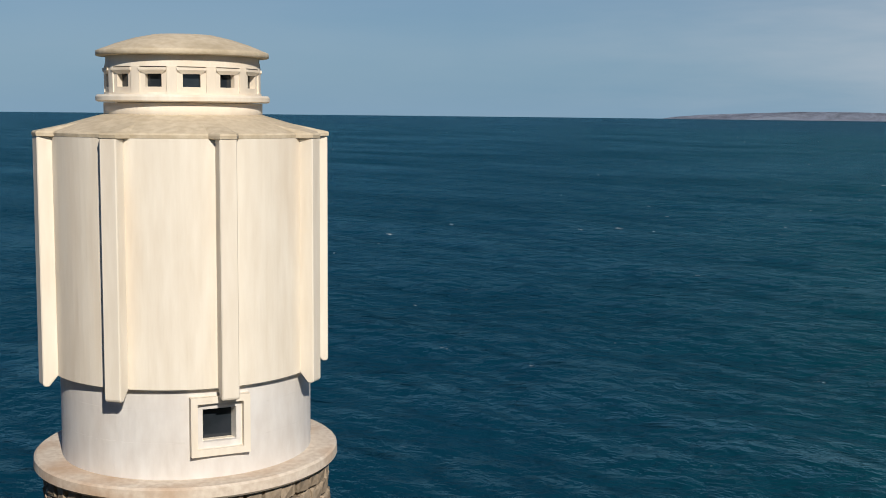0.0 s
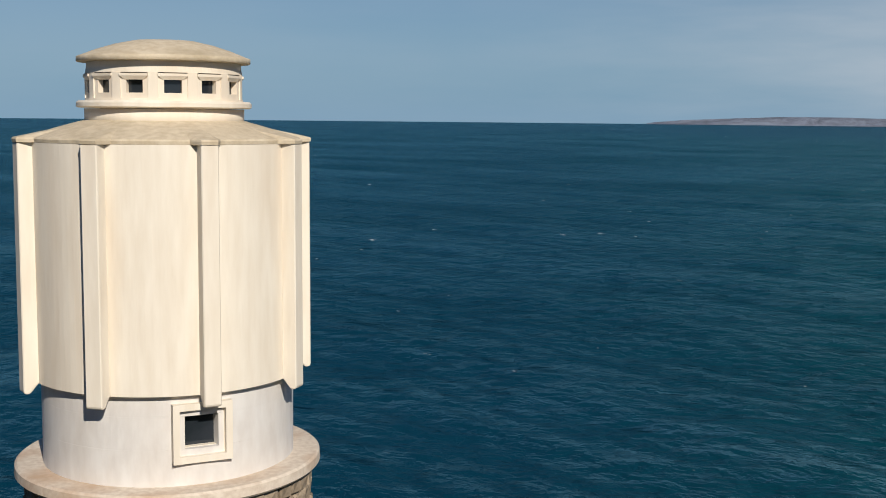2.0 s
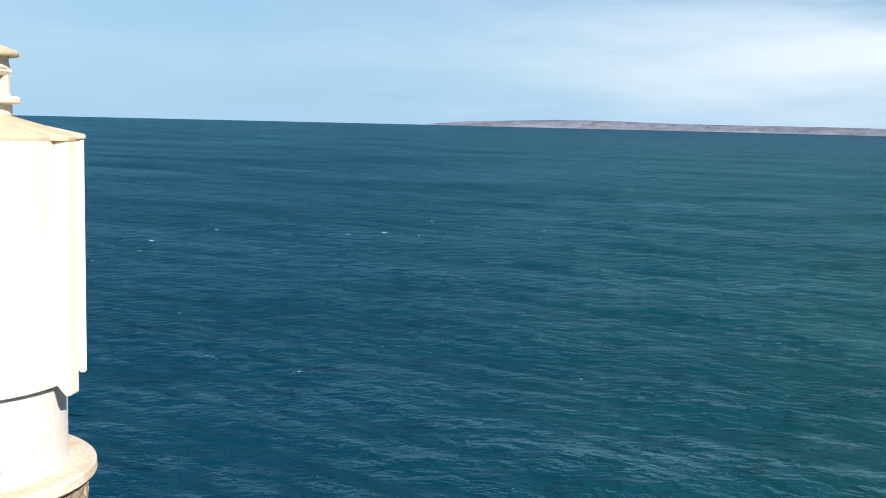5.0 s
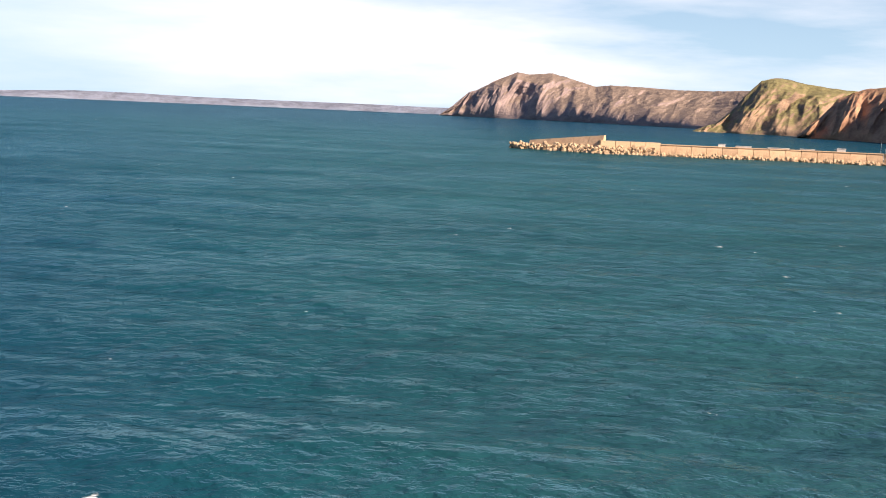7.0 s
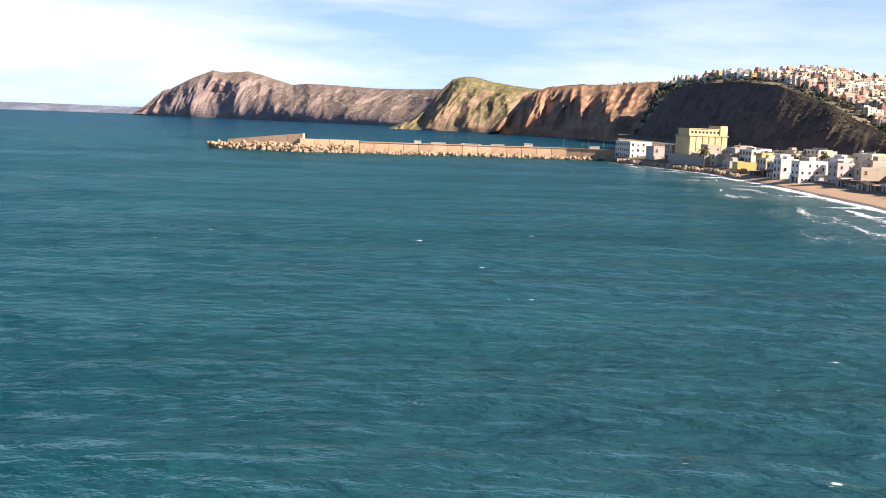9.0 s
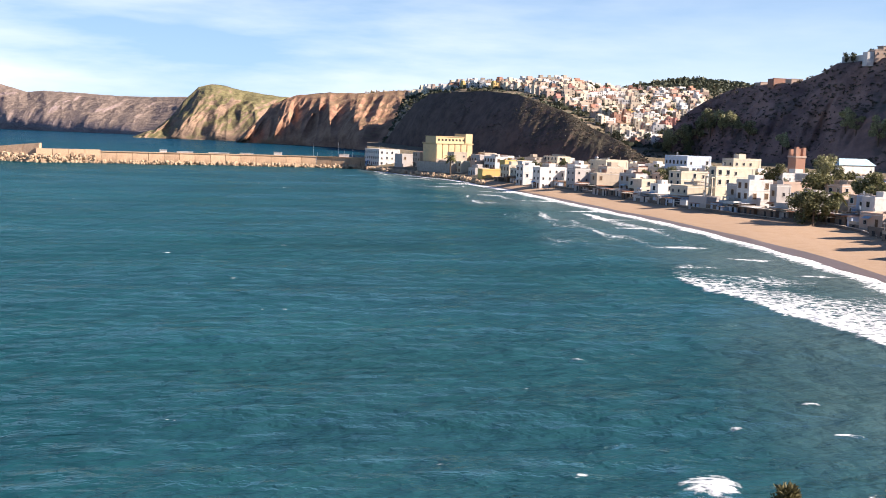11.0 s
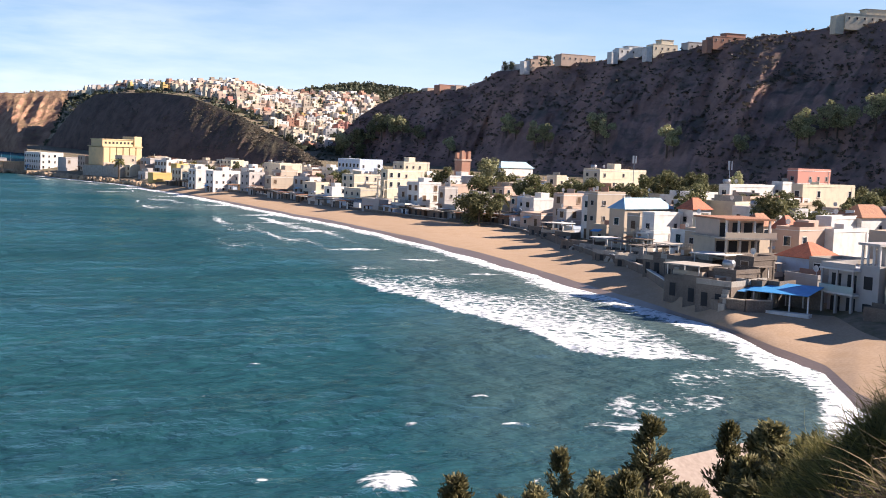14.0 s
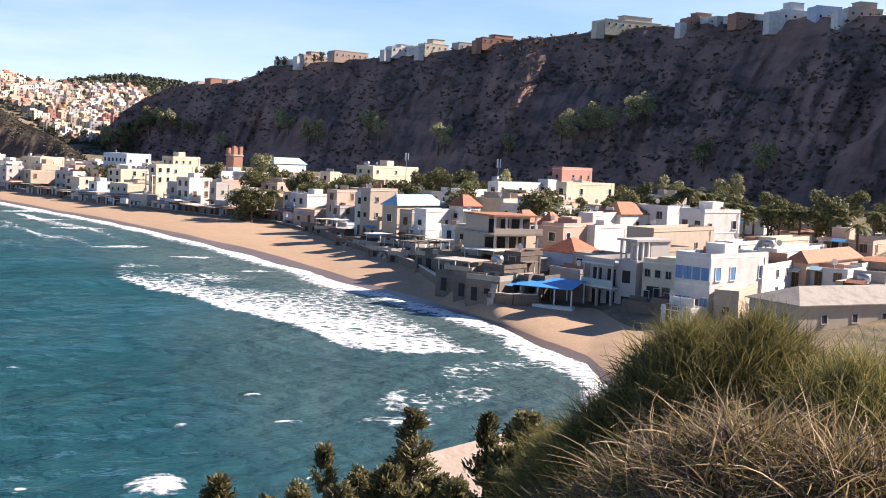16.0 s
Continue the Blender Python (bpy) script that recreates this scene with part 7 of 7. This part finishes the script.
def juniper_meshes(seed, h=5.0, n=9500):
    """Upswept sprays on a short trunk, ragged in outline."""
    r = random.Random(seed)
    bm = bmesh.new()
    tube(bm, (0, 0, -0.6), (0, 0, h * 0.9), 0.14, 0.02, 6)
    vs, fs = [], []
    sprays = []
    for k in range(85):
        z = h * (1 - r.random() ** 1.4 * 0.8)
        reach = 0.07 + 0.30 * (h - z) ** 0.9 * r.uniform(0.45, 1.3)
        a = r.uniform(0, 6.283)
        p = Vector((0, 0, z - reach * 0.6))
        q = Vector((math.cos(a) * reach, math.sin(a) * reach, z + reach * r.uniform(-0.1, 0.35)))
        sprays.append((p, q))
        tube(bm, p, q, 0.025, 0.006, 4)
    for _ in range(n):
        p, q = r.choice(sprays)
        t = r.uniform(0.3, 1.05)
        c = p.lerp(q, t) + Vector((r.gauss(0, 1), r.gauss(0, 1), r.gauss(0, 1))) * (0.035 + 0.02 * (h - q.z))
        d = ((q - p).normalized() + Vector((r.gauss(0, 0.45), r.gauss(0, 0.45), r.gauss(0.25, 0.45)))).normalized()
        w = d.cross(Vector((r.gauss(0, 1), r.gauss(0, 1), r.gauss(0, 1)))).normalized()
        L, s = r.uniform(0.04, 0.11), r.uniform(0.007, 0.016)
        o = len(vs)
        vs += [c - w * s, c + w * s, c + d * L * 0.6 + w * s * 1.1, c + d * L, c + d * L * 0.6 - w * s * 1.1]
        fs.append((o, o + 1, o + 2, o + 3, o + 4))
    return finish("trunk", bm, BARK), mesh_of("foliage", vs, fs, CONIFER)


JUNIPERS = [juniper_meshes(k) for k in (1, 2, 3, 4)]
for k, (az, d, el_top, wide) in enumerate(((-78.3, 17, -16.0, 1.0), (-83.5, 17.5, -14.5, 0.8), (-87.8, 17.5, -12.6, 1.0), (-91.5, 16.5, -12.6, 0.85), (-92.9, 16.8, -12.9, 0.9), (-93.5, 16, -12.5, 1.2),
                                           (-85.3, 16, -15.6, 1.1), (-88.6, 15, -16.2, 1.0), (-86.6, 15, -15.6, 1.1), (-92.5, 14.5, -14.2, 1.1), (-94.4, 14.5, -13.5, 1.2), (-82.4, 16, -16.4, 1.1),
                                           (-95.6, 13, -13.0, 1.2), (-90.4, 13.5, -17.0, 1.0), (-97.5, 13, -13.0, 1.3), (-84.4, 14.5, -16.4, 1.1), (-93.0, 13.4, -15.3, 1.1), (-87.5, 14, -16.4, 1.1),
                                           (-86.9, 15, -15.3, 0.9), (-89.3, 14.5, -15.7, 1.0), (-90.1, 14, -15.9, 1.0), (-94.0, 13, -14.6, 1.0), (-80.9, 15.5, -17.0, 1.0), (-96.6, 12.5, -14.0, 1.0))):
    top = EYE + d * math.tan(radians(el_top))
    root = thing("juniper", Matrix.Translation(P(az, d, top - 5.0)) @ pose(0, 0, 0, 0, 0, 70 * k) @ Matrix.Diagonal((wide, wide, 1, 1)), "dark green juniper with ragged upright sprays", "tree", "junipers on the cliff")
    tk, fo = JUNIPERS[k % 4]
    share("trunk", tk, root, Matrix.Identity(4))
    share("foliage", fo, root, Matrix.Identity(4))


def stems(n, seed, centre, rx, ry, rz, length, width, droop, low, high, side=None, wild=0.6):
    """Thin arching stems that rise out of a rounded tussock."""
    r = random.Random(seed)
    vs, fs = [], []
    for _ in range(n):
        a, e2 = r.uniform(0, 6.283) if side is None else r.gauss(side, 0.75), r.uniform(low, high)
        u = Vector((math.cos(a) * math.cos(e2), math.sin(a) * math.cos(e2), math.sin(e2)))
        k = r.uniform(0.6, 1.0) if high > 1 else r.uniform(0.82, 1.1)
        p = Vector(centre) + Vector((u.x * rx * k, u.y * ry * k, u.z * rz * k))
        d = (u + Vector((r.gauss(0, wild), r.gauss(0, wild), r.gauss(0.45 if wild < 1 else 0.1, wild * 0.85)))).normalized()
        w = d.cross(Vector((r.gauss(0, 1), r.gauss(0, 1), r.gauss(0, 1)))).normalized() * width * r.uniform(0.6, 1.3)
        L = length * r.uniform(0.4, 1.3) / 4
        o = len(vs)
        bend = Vector((r.gauss(0, 0.25 * wild), r.gauss(0, 0.25 * wild), -droop * r.uniform(0.2, 1.2)))
        for s in range(5):
            f = 1 - s / 4.6
            vs += [p - w * f, p + w * f]
            p = p + d * L
            d = (d + bend).normalized()
        for s in range(4):
            fs.append((o + 2 * s, o + 2 * s + 1, o + 2 * s + 3, o + 2 * s + 2))
    return vs, fs


def tussock(az, d, top_el, rx, rz, n, label, seed, dry=False):
    top = EYE + d * math.tan(radians(top_el))
    root = thing("bush", Matrix.Translation(P(az, d, top - rz - 0.16)), label, "bush", "bushes by the path")
    rows = (("foliage", GRASS, 0.22, 0.22, 0.0026, 0.10, 0.0, 1.5), ("inner_foliage", DEAD, 0.45, 0.22, 0.0030, 0.06, -0.2, 1.5), ("dry_growth", STRAW, 0.15, 0.30, 0.0042, 0.11, -0.1, 1.55)) if dry else (("foliage", GRASS, 0.80, 0.17, 0.0024, 0.12, 0.10, 1.57), ("inner_foliage", CONIFER, 0.45, 0.13, 0.0032, 0.06, -0.3, 1.5), ("dry_growth", STRAW, 0.16, 0.26, 0.0032, 0.09, -0.4, 0.75), ("stem_tuft", GRASS, 0.016, 0.27, 0.0026, 0.10, 0.1, 1.4))
    for nm, mat, share_n, ln, wd, dr, lo, hi in rows:
        if nm == "dry_growth" and rx < 0.5:
            continue
        vs, fs = stems(int(n * share_n), seed, (0, 0, 0), rx, rx, rz, ln, wd, dr, lo, hi, 3.75 if nm == "dry_growth" and not dry else None, 1.5 if dry or nm == "dry_growth" else 0.85)
        ob = new(nm, mesh_of(nm, vs, fs, mat))
        ob.parent = root
        tagged(ob, {"foliage": "thin green stems", "inner_foliage": "dark inner twigs", "dry_growth": "dry straw-coloured stems", "stem_tuft": "long arching green stems"}[nm])
        seed += 1
    bm = bmesh.new()      # the dense woody heart that hides the ground
    bmesh.ops.create_icosphere(bm, subdivisions=4, radius=1)
    for v in bm.verts:
        k = 0.62 + 0.16 * noise.noise(v.co * 3.0 + Vector((seed, 0, 0)))
        v.co = Vector((v.co.x * rx * k, v.co.y * rx * k, v.co.z * rz * k if v.co.z > 0 else v.co.z * rz * 1.3))
    part("heart", bm, HEART, root, "dense dark heart of twigs")


HEART = surface("twig_tangle", (0.09, 0.07, 0.045), (0.22, 0.17, 0.11), 6.0, 0.95, 0.8, (0.02, 0.018, 0.01), 0.5)
tussock(-102.9, 5.2, -6.1, 0.46, 0.90, 26000, "large wiry green bush with dry straw stems", 101)
tussock(-105.9, 5.3, -5.6, 0.55, 1.00, 30000, "broad wiry green bush on the cliff edge", 111)
tussock(-99.4, 5.2, -9.8, 0.34, 0.72, 14000, "wiry dark green bush sloping towards the sea", 141)
tussock(-96.9, 5.5, -11.7, 0.30, 0.70, 10000, "wiry green bush beside a larger one", 131)
tussock(-110.6, 5.0, -6.9, 0.62, 0.95, 24000, "wiry green bush with straw stems", 161)
tussock(-106.4, 4.2, -10.4, 0.60, 0.46, 20000, "low tangle of dry tan twigs before a green bush", 191, True)
tussock(-101.6, 4.3, -13.2, 0.46, 0.40, 12000, "low tangle of dry and green stems beside the path", 221, True)
tussock(-111.0, 4.1, -10.8, 0.50, 0.46, 12000, "tangle of dry stems at the cliff edge", 251, True)
